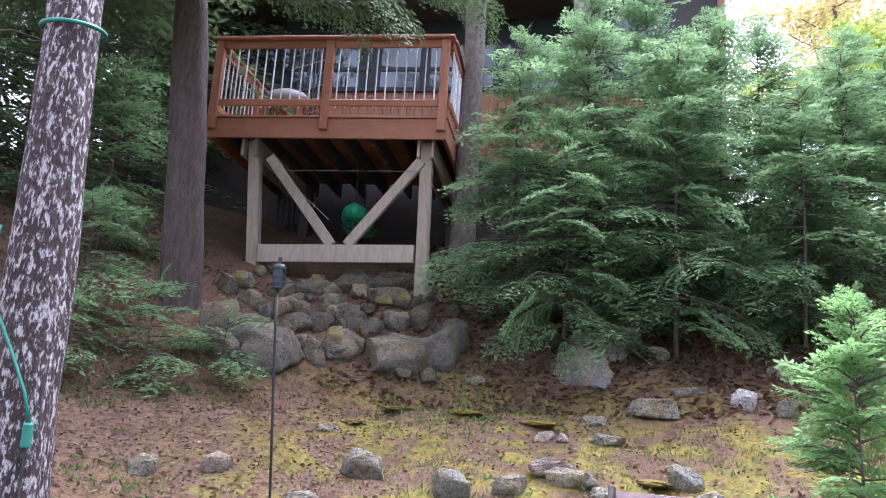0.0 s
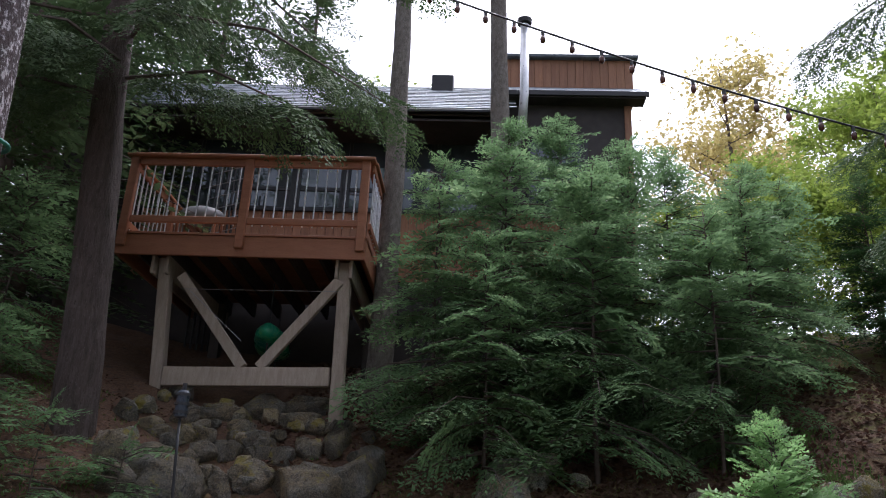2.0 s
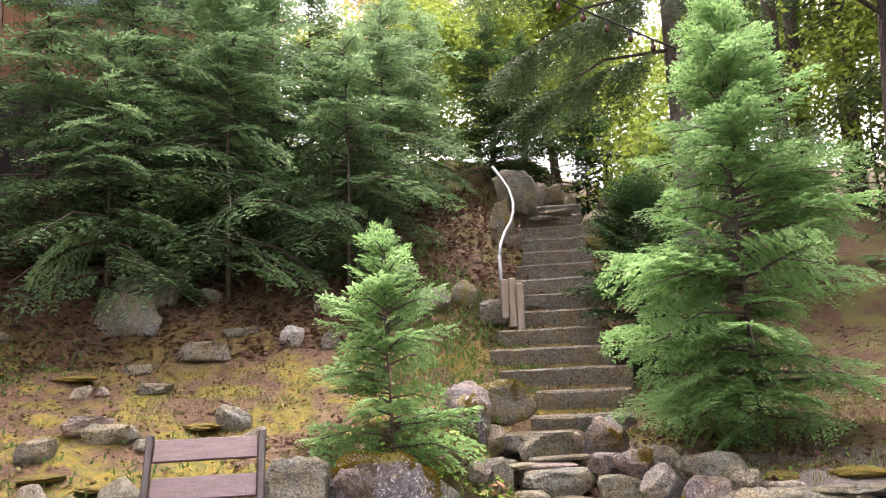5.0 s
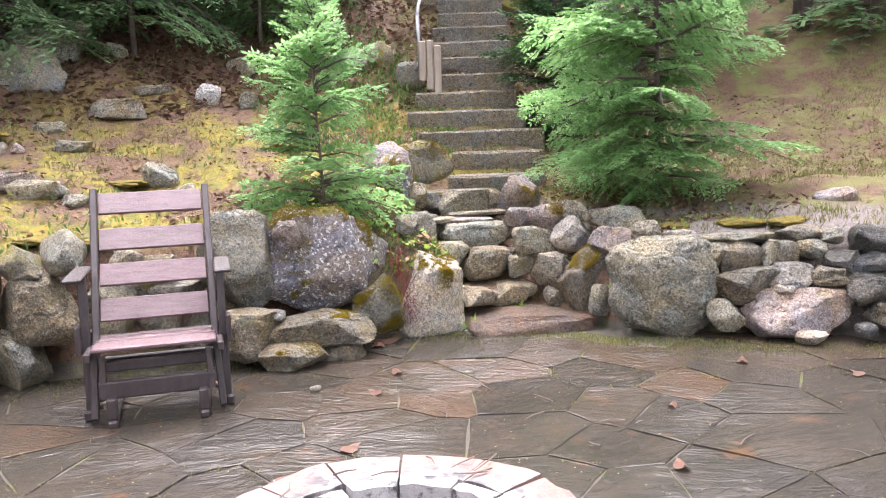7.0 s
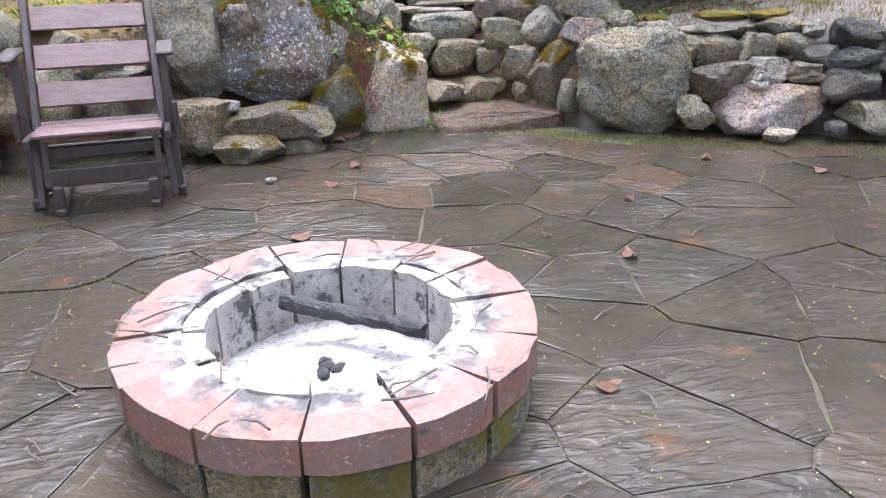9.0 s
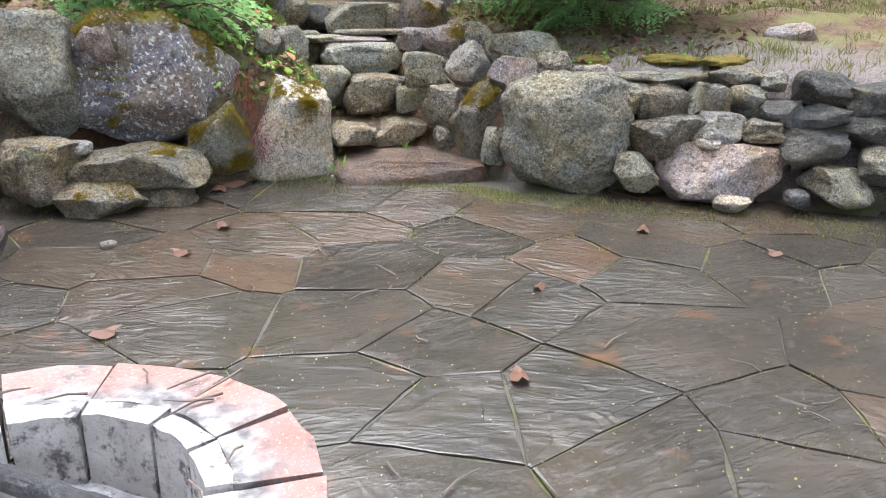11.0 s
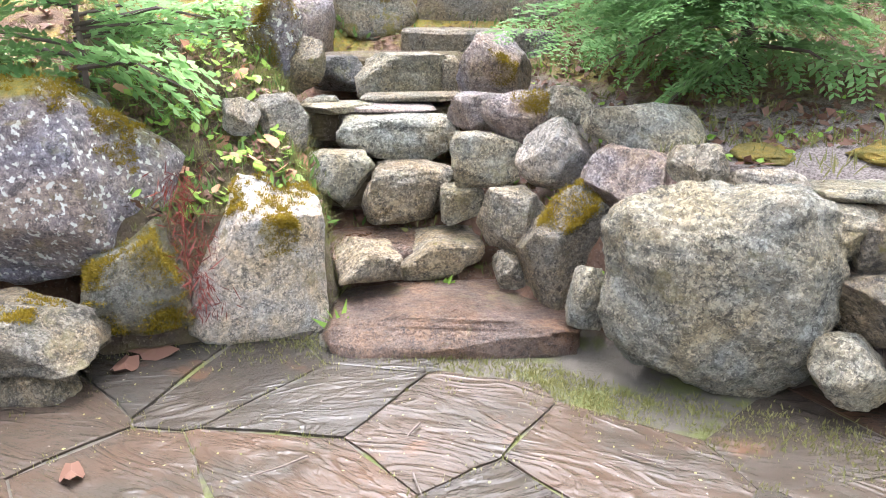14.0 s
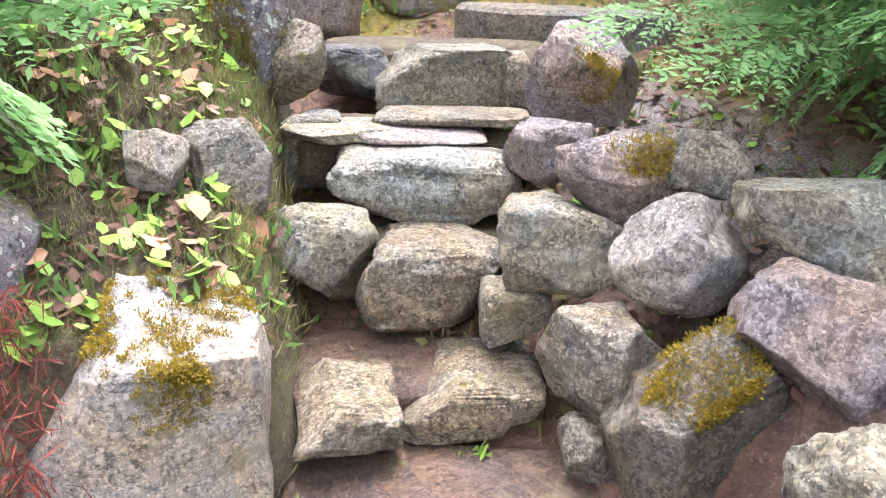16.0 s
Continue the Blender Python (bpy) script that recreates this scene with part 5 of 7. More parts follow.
rock((4.14, 5.92, 0.80), (0.36, 0.29, 0.35), -39, 1125, GRANITE[3], CHEEKSTONE, sub=5, group="stones beside the steps", block=0.6)
# rocks on the other side of the steps
rock((2.82, 5.12, 0.24), (0.50, 0.34, 0.63), -9, 1152, GRANITE[2], LEFTROCK, sub=5, group="rocks at the patio edge", block=0.5, cuts=5, tilt=180)
rock((2.20, 5.37, 0.53), (0.87, 0.61, 0.73), -12, 1153, GRANITE[6], LEFTROCK, sub=5, group="rocks at the patio edge", block=0.55)
rock((1.60, 5.32, 0.59), (0.51, 0.40, 0.65), -5, 1154, GRANITE[0], LEFTROCK, sub=5, group="rocks at the patio edge", block=0.65)
rock((1.89, 5.22, 0.73), (0.20, 0.16, 0.20), -8, 1155, GRANITE[3], LEFTROCK, sub=5, group="rocks at the patio edge", block=0.5)
rock((2.42, 5.09, 0.22), (0.36, 0.29, 0.44), -16, 1156, GRANITE[5], LEFTROCK, sub=5, group="rocks at the patio edge", block=0.5)
rock((1.99, 4.97, 0.18), (0.68, 0.41, 0.19), -10, 1157, GRANITE[1], LEFTROCK, sub=5, group="rocks at the patio edge", block=0.38)
rock((1.56, 5.02, 0.19), (0.40, 0.32, 0.30), -4, 1158, GRANITE[1], LEFTROCK, sub=5, group="rocks at the patio edge", block=0.5)
rock((1.77, 4.86, 0.06), (0.44, 0.31, 0.17), -8, 1159, GRANITE[1], LEFTROCK, sub=5, group="rocks at the patio edge", block=0.6)
rock((2.08, 4.87, 0.04), (0.30, 0.21, 0.11), -12, 1160, GRANITE[1], LEFTROCK, sub=5, group="rocks at the patio edge", block=0.5)
rock((1.73, 5.01, 0.29), (0.11, 0.14, 0.06), -7, 1161, GRANITE[2], LEFTROCK, sub=5, group="rocks at the patio edge", block=0.5)
rock((2.87, 5.49, 0.70), (0.15, 0.14, 0.15), 3, 1162, GRANITE[2], LEFTROCK, sub=5, group="rocks at the patio edge", block=0.5)
rock((3.03, 5.55, 0.65), (0.21, 0.15, 0.25), -2, 1163, GRANITE[1], LEFTROCK, sub=5, group="rocks at the patio edge", block=0.5)
rock((3.03, 4.90, 0.01), (0.10, 0.14, 0.04), -15, 1164, GRANITE[0], LEFTROCK, sub=5, group="rocks at the patio edge", block=0.5)
rock((3.15, 6.22, 0.95), (0.26, 0.30, 0.46), 10, 58, GRANITE[6], BANKSTONE, sub=5)
rock((3.27, 6.13, 0.82), (0.16, 0.22, 0.27), 10, 59, GRANITE[1], BANKSTONE, sub=5)
rock((0.48, 5.50, 0.41), (0.43, 0.50, 0.43), 0, 68, GRANITE[1], LEFTROCK, sub=5, group="rocks at the patio edge")
rock((0.37, 5.47, 0.14), (0.30, 0.50, 0.43), 0, 69, GRANITE[0], LEFTROCK, sub=5, group="rocks at the patio edge")
rock((0.65, 5.49, 0.72), (0.26, 0.40, 0.27), 0, 70, GRANITE[0], LEFTROCK, sub=5, group="rocks at the patio edge")
rock((0.40, 5.45, 0.69), (0.25, 0.30, 0.21), 0, 71, GRANITE[5], LEFTROCK, sub=5, group="rocks at the patio edge")
rock((0.96, 5.37, 0.67), (0.19, 0.14, 0.14), 0, 72, GRANITE[1], LEFTROCK, sub=5, group="rocks at the patio edge")
rock((1.12, 5.38, 0.57), (0.25, 0.18, 0.21), 0, 73, GRANITE[5], LEFTROCK, sub=5, group="rocks at the patio edge")
rock((1.21, 5.43, 0.43), (0.48, 0.34, 0.17), 0, 74, GRANITE[1], LEFTROCK, sub=5, group="rocks at the patio edge")
rock((0.86, 5.38, 0.45), (0.29, 0.21, 0.22), 0, 75, GRANITE[0], LEFTROCK, sub=5, group="rocks at the patio edge")
rock((1.49, 5.38, 0.26), (0.21, 0.25, 0.31), 0, 76, GRANITE[1], LEFTROCK, sub=5, group="rocks at the patio edge")
rock((0.85, 5.40, 0.26), (0.34, 0.30, 0.21), 0, 77, GRANITE[5], LEFTROCK, sub=5, group="rocks at the patio edge")
rock((1.13, 5.40, 0.26), (0.30, 0.30, 0.26), 0, 78, GRANITE[1], LEFTROCK, sub=5, group="rocks at the patio edge")
rock((1.37, 5.39, 0.14), (0.29, 0.30, 0.30), 0, 79, GRANITE[0], LEFTROCK, sub=5, group="rocks at the patio edge")
rock((0.17, 5.52, 0.58), (0.28, 0.50, 0.56), 0, 80, GRANITE[1], LEFTROCK, sub=5, group="rocks at the patio edge")
rock((0.12, 5.48, 0.17), (0.25, 0.50, 0.43), 0, 81, GRANITE[0], LEFTROCK, sub=5, group="rocks at the patio edge")
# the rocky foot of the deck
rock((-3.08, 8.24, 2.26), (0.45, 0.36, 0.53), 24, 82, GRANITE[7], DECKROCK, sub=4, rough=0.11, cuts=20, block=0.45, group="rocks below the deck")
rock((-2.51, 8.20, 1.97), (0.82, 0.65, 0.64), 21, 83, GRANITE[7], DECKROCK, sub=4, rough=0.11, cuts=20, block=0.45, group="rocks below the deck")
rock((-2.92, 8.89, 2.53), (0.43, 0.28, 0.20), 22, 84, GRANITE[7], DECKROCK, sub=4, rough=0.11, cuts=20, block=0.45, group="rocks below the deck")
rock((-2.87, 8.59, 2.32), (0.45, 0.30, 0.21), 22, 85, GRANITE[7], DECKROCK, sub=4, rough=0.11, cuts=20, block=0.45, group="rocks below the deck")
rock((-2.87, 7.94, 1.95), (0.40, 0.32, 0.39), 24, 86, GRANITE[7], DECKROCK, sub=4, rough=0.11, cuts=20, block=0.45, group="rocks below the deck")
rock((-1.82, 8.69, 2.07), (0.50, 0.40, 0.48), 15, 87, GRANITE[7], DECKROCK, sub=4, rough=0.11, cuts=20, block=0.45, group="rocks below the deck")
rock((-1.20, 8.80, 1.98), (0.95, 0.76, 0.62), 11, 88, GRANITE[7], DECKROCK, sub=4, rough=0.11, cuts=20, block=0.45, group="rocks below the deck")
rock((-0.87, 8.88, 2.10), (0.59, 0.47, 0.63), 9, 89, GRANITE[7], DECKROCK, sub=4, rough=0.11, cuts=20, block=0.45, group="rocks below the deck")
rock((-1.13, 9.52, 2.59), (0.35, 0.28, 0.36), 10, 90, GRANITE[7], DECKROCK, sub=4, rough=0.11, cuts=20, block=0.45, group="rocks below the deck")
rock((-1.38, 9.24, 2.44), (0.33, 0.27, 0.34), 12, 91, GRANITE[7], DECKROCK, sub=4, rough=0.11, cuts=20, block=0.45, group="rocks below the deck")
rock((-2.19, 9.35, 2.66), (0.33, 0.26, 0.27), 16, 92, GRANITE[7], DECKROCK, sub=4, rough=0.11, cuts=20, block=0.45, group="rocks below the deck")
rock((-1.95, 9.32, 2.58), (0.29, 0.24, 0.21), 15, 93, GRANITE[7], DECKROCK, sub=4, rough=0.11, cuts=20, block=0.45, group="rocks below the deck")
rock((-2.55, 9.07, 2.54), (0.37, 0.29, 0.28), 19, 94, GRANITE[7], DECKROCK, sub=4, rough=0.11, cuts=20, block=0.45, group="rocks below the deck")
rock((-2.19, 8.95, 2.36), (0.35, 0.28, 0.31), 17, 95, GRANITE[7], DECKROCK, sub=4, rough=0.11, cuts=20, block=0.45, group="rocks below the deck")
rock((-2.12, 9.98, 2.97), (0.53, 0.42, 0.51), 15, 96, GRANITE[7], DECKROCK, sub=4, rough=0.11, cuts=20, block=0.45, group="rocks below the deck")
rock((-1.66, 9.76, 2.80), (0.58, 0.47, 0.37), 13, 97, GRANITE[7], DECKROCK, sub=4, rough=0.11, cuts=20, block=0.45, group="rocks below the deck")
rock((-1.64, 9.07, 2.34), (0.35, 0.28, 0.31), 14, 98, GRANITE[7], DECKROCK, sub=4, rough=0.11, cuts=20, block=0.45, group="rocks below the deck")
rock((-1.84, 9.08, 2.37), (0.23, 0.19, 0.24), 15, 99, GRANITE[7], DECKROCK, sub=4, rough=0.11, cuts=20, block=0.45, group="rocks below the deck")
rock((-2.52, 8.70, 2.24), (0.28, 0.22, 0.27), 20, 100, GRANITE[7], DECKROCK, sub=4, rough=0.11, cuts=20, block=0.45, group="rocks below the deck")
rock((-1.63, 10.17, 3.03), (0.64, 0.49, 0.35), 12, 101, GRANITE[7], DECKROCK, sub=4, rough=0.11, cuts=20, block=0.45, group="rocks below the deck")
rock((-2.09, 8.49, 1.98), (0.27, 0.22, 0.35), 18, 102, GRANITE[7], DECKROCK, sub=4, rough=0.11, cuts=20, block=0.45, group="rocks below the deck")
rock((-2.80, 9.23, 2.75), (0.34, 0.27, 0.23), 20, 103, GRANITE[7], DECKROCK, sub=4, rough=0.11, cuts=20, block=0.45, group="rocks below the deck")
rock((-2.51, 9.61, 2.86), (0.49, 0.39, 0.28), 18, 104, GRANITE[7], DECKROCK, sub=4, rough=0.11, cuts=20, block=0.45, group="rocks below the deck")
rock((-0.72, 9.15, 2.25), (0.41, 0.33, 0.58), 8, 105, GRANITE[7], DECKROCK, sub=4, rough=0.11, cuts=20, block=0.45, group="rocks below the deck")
rubble = random.Random(17)
for k in range(60):
    x, y = rubble.uniform(-3.35, -0.7), rubble.uniform(8.5, 9.95)
    w = rubble.uniform(0.12, 0.30)
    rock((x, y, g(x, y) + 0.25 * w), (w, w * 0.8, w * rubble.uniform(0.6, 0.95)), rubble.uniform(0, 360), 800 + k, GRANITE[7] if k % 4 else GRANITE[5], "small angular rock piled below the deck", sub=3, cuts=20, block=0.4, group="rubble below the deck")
# stones on the mossy lawn
rock((0.73, 8.92, 1.97), (0.66, 0.53, 0.58), -2, 106, GRANITE[2], LAWNSTONE, sub=4, rough=0.11, cuts=20, block=0.45, group="stones on the lawn")
rock((0.94, 9.34, 2.30), (0.82, 0.66, 0.50), -3, 107, GRANITE[0], LAWNSTONE, sub=4, rough=0.11, cuts=20, block=0.45, group="stones on the lawn")
rock((1.56, 9.36, 2.24), (0.24, 0.20, 0.22), -7, 108, GRANITE[0], LAWNSTONE, sub=4, rough=0.11, cuts=20, block=0.45, group="stones on the lawn")
rock((1.37, 8.32, 1.61), (0.51, 0.37, 0.26), -7, 109, GRANITE[1], LAWNSTONE, sub=4, rough=0.11, cuts=20, block=0.45, group="stones on the lawn")
rock((0.91, 7.62, 1.31), (0.32, 0.20, 0.14), -4, 110, GRANITE[0], LAWNSTONE, sub=4, rough=0.11, cuts=20, block=0.45, group="stones on the lawn")
rock((0.36, 7.71, 1.30), (0.19, 0.16, 0.15), 1, 111, GRANITE[2], LAWNSTONE, sub=4, rough=0.11, cuts=20, block=0.45, group="stones on the lawn")
rock((0.52, 7.69, 1.30), (0.11, 0.09, 0.12), -0, 112, GRANITE[3], LAWNSTONE, sub=4, rough=0.11, cuts=20, block=0.45, group="stones on the lawn")
rock((2.21, 8.34, 1.74), (0.25, 0.20, 0.28), -12, 113, GRANITE[2], LAWNSTONE, sub=4, rough=0.11, cuts=20, block=0.45, group="stones on the lawn")
rock((-1.00, 6.54, 1.01), (0.36, 0.29, 0.29), 13, 114, GRANITE[0], LAWNSTONE, sub=4, rough=0.11, cuts=20, block=0.45, group="stones on the lawn")
rock((-2.37, 5.73, 0.95), (0.21, 0.17, 0.20), 28, 115, GRANITE[0], LAWNSTONE, sub=4, rough=0.11, cuts=20, block=0.45, group="stones on the lawn")
rock((-1.91, 5.93, 0.99), (0.24, 0.19, 0.20), 23, 116, GRANITE[3], LAWNSTONE, sub=4, rough=0.11, cuts=20, block=0.45, group="stones on the lawn")
rock((-1.51, 7.28, 1.27), (0.22, 0.16, 0.12), 16, 117, GRANITE[0], LAWNSTONE, sub=4, rough=0.11, cuts=20, block=0.45, group="stones on the lawn")
rock((-0.29, 6.37, 0.92), (0.30, 0.24, 0.28), 7, 118, GRANITE[0], LAWNSTONE, sub=4, rough=0.11, cuts=20, block=0.45, group="stones on the lawn")
rock((0.44, 6.79, 1.08), (0.37, 0.23, 0.17), 0, 119, GRANITE[3], LAWNSTONE, sub=4, rough=0.11, cuts=20, block=0.45, group="stones on the lawn")
rock((0.14, 6.44, 0.94), (0.27, 0.21, 0.21), 3, 120, GRANITE[0], LAWNSTONE, sub=4, rough=0.11, cuts=20, block=0.45, group="stones on the lawn")
rock((2.57, 8.21, 1.69), (0.22, 0.17, 0.21), -15, 121, GRANITE[0], LAWNSTONE, sub=4, rough=0.11, cuts=20, block=0.45, group="stones on the lawn")
rock((1.77, 8.59, 1.82), (0.39, 0.17, 0.12), -9, 122, GRANITE[1], LAWNSTONE, sub=4, rough=0.11, cuts=20, block=0.45, group="stones on the lawn")
rock((-0.40, 8.75, 1.81), (0.26, 0.21, 0.17), 6, 123, GRANITE[0], LAWNSTONE, sub=4, rough=0.11, cuts=20, block=0.45, group="stones on the lawn")
rock((-1.24, 5.80, 0.81), (0.26, 0.19, 0.13), 18, 124, GRANITE[0], LAWNSTONE, sub=4, rough=0.11, cuts=20, block=0.45, group="stones on the lawn")
rock((2.76, 9.07, 2.07), (0.32, 0.26, 0.27), -15, 125, GRANITE[0], LAWNSTONE, sub=4, rough=0.11, cuts=20, block=0.45, group="stones on the lawn")
rock((0.82, 6.60, 0.93), (0.23, 0.17, 0.12), -3, 126, GRANITE[0], LAWNSTONE, sub=4, rough=0.11, cuts=20, block=0.45, group="stones on the lawn")
rock((1.58, 6.61, 0.95), (0.21, 0.17, 0.14), -10, 127, GRANITE[0], LAWNSTONE, sub=4, rough=0.11, cuts=20, block=0.45, group="stones on the lawn")
rock((0.59, 6.69, 1.01), (0.43, 0.28, 0.20), -2, 128, GRANITE[0], LAWNSTONE, sub=4, rough=0.11, cuts=20, block=0.45, group="stones on the lawn")
rock((1.47, 6.86, 1.06), (0.30, 0.24, 0.26), -10, 129, GRANITE[0], LAWNSTONE, sub=4, rough=0.11, cuts=20, block=0.45, group="stones on the lawn")
rock((0.82, 8.23, 1.47), (0.33, 0.20, 0.14), -4, 130, GRANITE[0], LAWNSTONE, sub=4, rough=0.11, cuts=20, block=0.45, group="stones on the lawn")
rock((5.94, 4.25, 0.76), (0.33, 0.22, 0.16), -56, 131, GRANITE[3], LAWNSTONE, sub=4, rough=0.11, cuts=20, block=0.45, group="stones on the lawn")
# rocks up the stairs
rock((4.53, 8.54, 1.93), (0.34, 0.27, 0.43), -26, 132, GRANITE[0], STAIRROCK, sub=4, rough=0.11, cuts=20, block=0.45, group="rocks by the stairs")
rock((3.44, 6.98, 0.97), (0.45, 0.36, 0.61), -24, 133, GRANITE[3], STAIRROCK, sub=4, rough=0.11, cuts=20, block=0.45, group="rocks by the stairs")
rock((4.05, 7.36, 1.02), (0.68, 0.54, 0.50), -27, 134, GRANITE[5], STAIRROCK, sub=4, rough=0.11, cuts=20, block=0.45, group="rocks by the stairs")
rock((4.30, 8.83, 2.18), (0.32, 0.26, 0.44), -24, 135, GRANITE[5], STAIRROCK, sub=4, rough=0.11, cuts=20, block=0.45, group="rocks by the stairs")
rock((3.90, 8.73, 2.10), (0.41, 0.32, 0.39), -22, 136, GRANITE[5], STAIRROCK, sub=4, rough=0.11, cuts=20, block=0.45, group="rocks by the stairs")
rock((5.75, 10.15, 3.79), (0.63, 0.60, 0.73), -30, 137, GRANITE[0], STAIRROCK, sub=4, rough=0.11, cuts=20, block=0.45, group="rocks by the stairs")
rock((6.64, 9.54, 3.25), (0.51, 0.40, 0.40), -30, 138, GRANITE[0], STAIRROCK, sub=4, rough=0.11, cuts=20, block=0.45, group="rocks by the stairs")
rock((5.54, 10.17, 3.31), (0.37, 0.40, 0.72), -30, 139, GRANITE[5], STAIRROCK, sub=4, rough=0.11, cuts=20, block=0.45, group="rocks by the stairs")
rock((5.60, 10.09, 2.99), (0.43, 0.30, 0.37), -30, 140, GRANITE[1], STAIRROCK, sub=4, rough=0.11, cuts=20, block=0.45, group="rocks by the stairs")
rock((5.65, 10.06, 2.75), (0.35, 0.30, 0.30), -30, 141, GRANITE[5], STAIRROCK, sub=4, rough=0.11, cuts=20, block=0.45, group="rocks by the stairs")
rock((5.51, 10.14, 3.36), (0.32, 0.30, 0.25), -30, 142, GRANITE[5], STAIRROCK, sub=4, rough=0.11, cuts=20, block=0.45, group="rocks by the stairs")
rock((6.57, 9.53, 2.98), (0.38, 0.30, 0.26), -30, 143, GRANITE[5], STAIRROCK, sub=4, rough=0.11, cuts=20, block=0.45, group="rocks by the stairs")
rock((6.03, 9.84, 3.37), (0.47, 0.30, 0.10), -30, 144, GRANITE[0], STAIRROCK, sub=4, rough=0.11, cuts=20, block=0.45, group="rocks by the stairs")
rock((6.15, 9.77, 3.42), (0.51, 0.30, 0.09), -30, 145, GRANITE[0], STAIRROCK, sub=4, rough=0.11, cuts=20, block=0.45, group="rocks by the stairs")
rock((6.81, 9.44, 3.52), (0.35, 0.40, 0.24), -30, 146, GRANITE[0], STAIRROCK, sub=4, rough=0.11, cuts=20, block=0.45, group="rocks by the stairs")
rock((6.60, 10.97, 3.95), (0.27, 0.12, 0.47), -30, 147, GRANITE[1], STAIRROCK, sub=4, rough=0.11, cuts=20, block=0.45, group="rocks by the stairs")
rock((6.81, 10.85, 3.91), (0.32, 0.12, 0.43), -30, 148, GRANITE[1], STAIRROCK, sub=4, rough=0.11, cuts=20, block=0.45, group="rocks by the stairs")
rock((6.99, 10.75, 3.82), (0.24, 0.12, 0.26), -30, 149, GRANITE[0], STAIRROCK, sub=4, rough=0.11, cuts=20, block=0.45, group="rocks by the stairs")

# ---- stone steps and long stairs ----
def slab_step(at, w, d, h, turn, seed, mat, label, name="stone_step", rough=0.03, group="steps", block=0.27, cuts=4):
    return rock((at[0], at[1], at[2] - h / 2), (w * 1.06, d, h * 1.06), turn, seed, mat, label, "step", name, 5, block, 0, None, group, rough, cuts)


slab_step((3.45, 4.83, 0.10), 0.86, 0.50, 0.13, -20, 401, M_REDSLAB, "low reddish slab step at the edge of the patio", rough=0.02)
slab_step((3.45, 5.32, 0.215), 0.62, 0.34, 0.16, -6, 420, M_REDSLAB, "sandy reddish tread behind the step blocks", rough=0.02)
slab_step((3.47, 5.68, 0.435), 0.62, 0.40, 0.16, -6, 421, M_BANK, "mossy earth tread between step blocks", rough=0.03)
slab_step((3.62, 6.02, 0.64), 0.74, 0.44, 0.14, -8, 422, M_BANK, "mossy earth tread between step blocks", rough=0.03)
slab_step((3.60, 5.84, 0.668), 0.36, 0.26, 0.03, -12, 407, GRANITE[3], "thin purplish split slab laid across the steps", rough=0.03, block=0.4)
slab_step((3.36, 5.90, 0.675), 0.30, 0.24, 0.04, 12, 423, GRANITE[0], "thin grey split slab laid across the steps", rough=0.03, block=0.4)
slab_step((3.72, 5.92, 0.70), 0.46, 0.26, 0.03, -16, 424, GRANITE[1], "thin brown split slab laid across the steps", rough=0.03, block=0.4)
slab_step((3.85, 6.45, 0.83), 0.86, 0.42, 0.16, -14, 425, M_BANK, "mossy earth tread below the long stairs", rough=0.03)
rock((3.24, 5.16, 0.17), (0.25, 0.30, 0.15), -10, 1101, GRANITE[1], STEPSTONE, "step", "stone_step", sub=5, group="steps", cuts=5, block=0.3)
rock((3.55, 5.20, 0.16), (0.37, 0.33, 0.15), -12, 1102, GRANITE[1], STEPSTONE, "step", "stone_step", sub=5, group="steps", cuts=5, block=0.3)
rock((3.26, 5.58, 0.40), (0.29, 0.23, 0.25), -9, 1103, GRANITE[0], STEPSTONE, "step", "stone_step", sub=5, group="steps", cuts=5, block=0.42)
rock((3.54, 5.47, 0.35), (0.43, 0.30, 0.24), -11, 1104, GRANITE[1], STEPSTONE, "step", "stone_step", sub=5, group="steps", cuts=5, block=0.36)
rock((3.67, 5.23, 0.34), (0.18, 0.15, 0.18), -13, 1105, GRANITE[0], STEPSTONE, "step", "stone_step", sub=5, group="steps", cuts=5, block=0.42)
rock((3.30, 5.98, 0.58), (0.20, 0.16, 0.24), -9, 1106, GRANITE[0], STEPSTONE, "step", "stone_step", sub=5, group="steps", cuts=5, block=0.42)
rock((3.58, 5.73, 0.54), (0.56, 0.34, 0.21), -11, 1107, GRANITE[0], STEPSTONE, "step", "stone_step", sub=5, group="steps", cuts=5, block=0.4)
rock((3.49, 6.36, 0.75), (0.29, 0.23, 0.18), -10, 1108, GRANITE[4], STEPSTONE, "step", "stone_step", sub=5, group="steps", cuts=5, block=0.42)
rock((3.79, 6.21, 0.74), (0.50, 0.30, 0.24), -11, 1109, GRANITE[0], STEPSTONE, "step", "stone_step", sub=5, group="steps", cuts=5, block=0.33)
rock((4.02, 6.12, 0.75), (0.13, 0.14, 0.19), -12, 1110, GRANITE[1], STEPSTONE, "step", "stone_step", sub=5, group="steps", cuts=5, block=0.42)
WIDE = [0.92, 0.9, 1.28, 1.24, 1.1, 0.92, 0.9, 0.95, 0.95, 0.88, 0.86, 0.86, 0.86, 0.86]
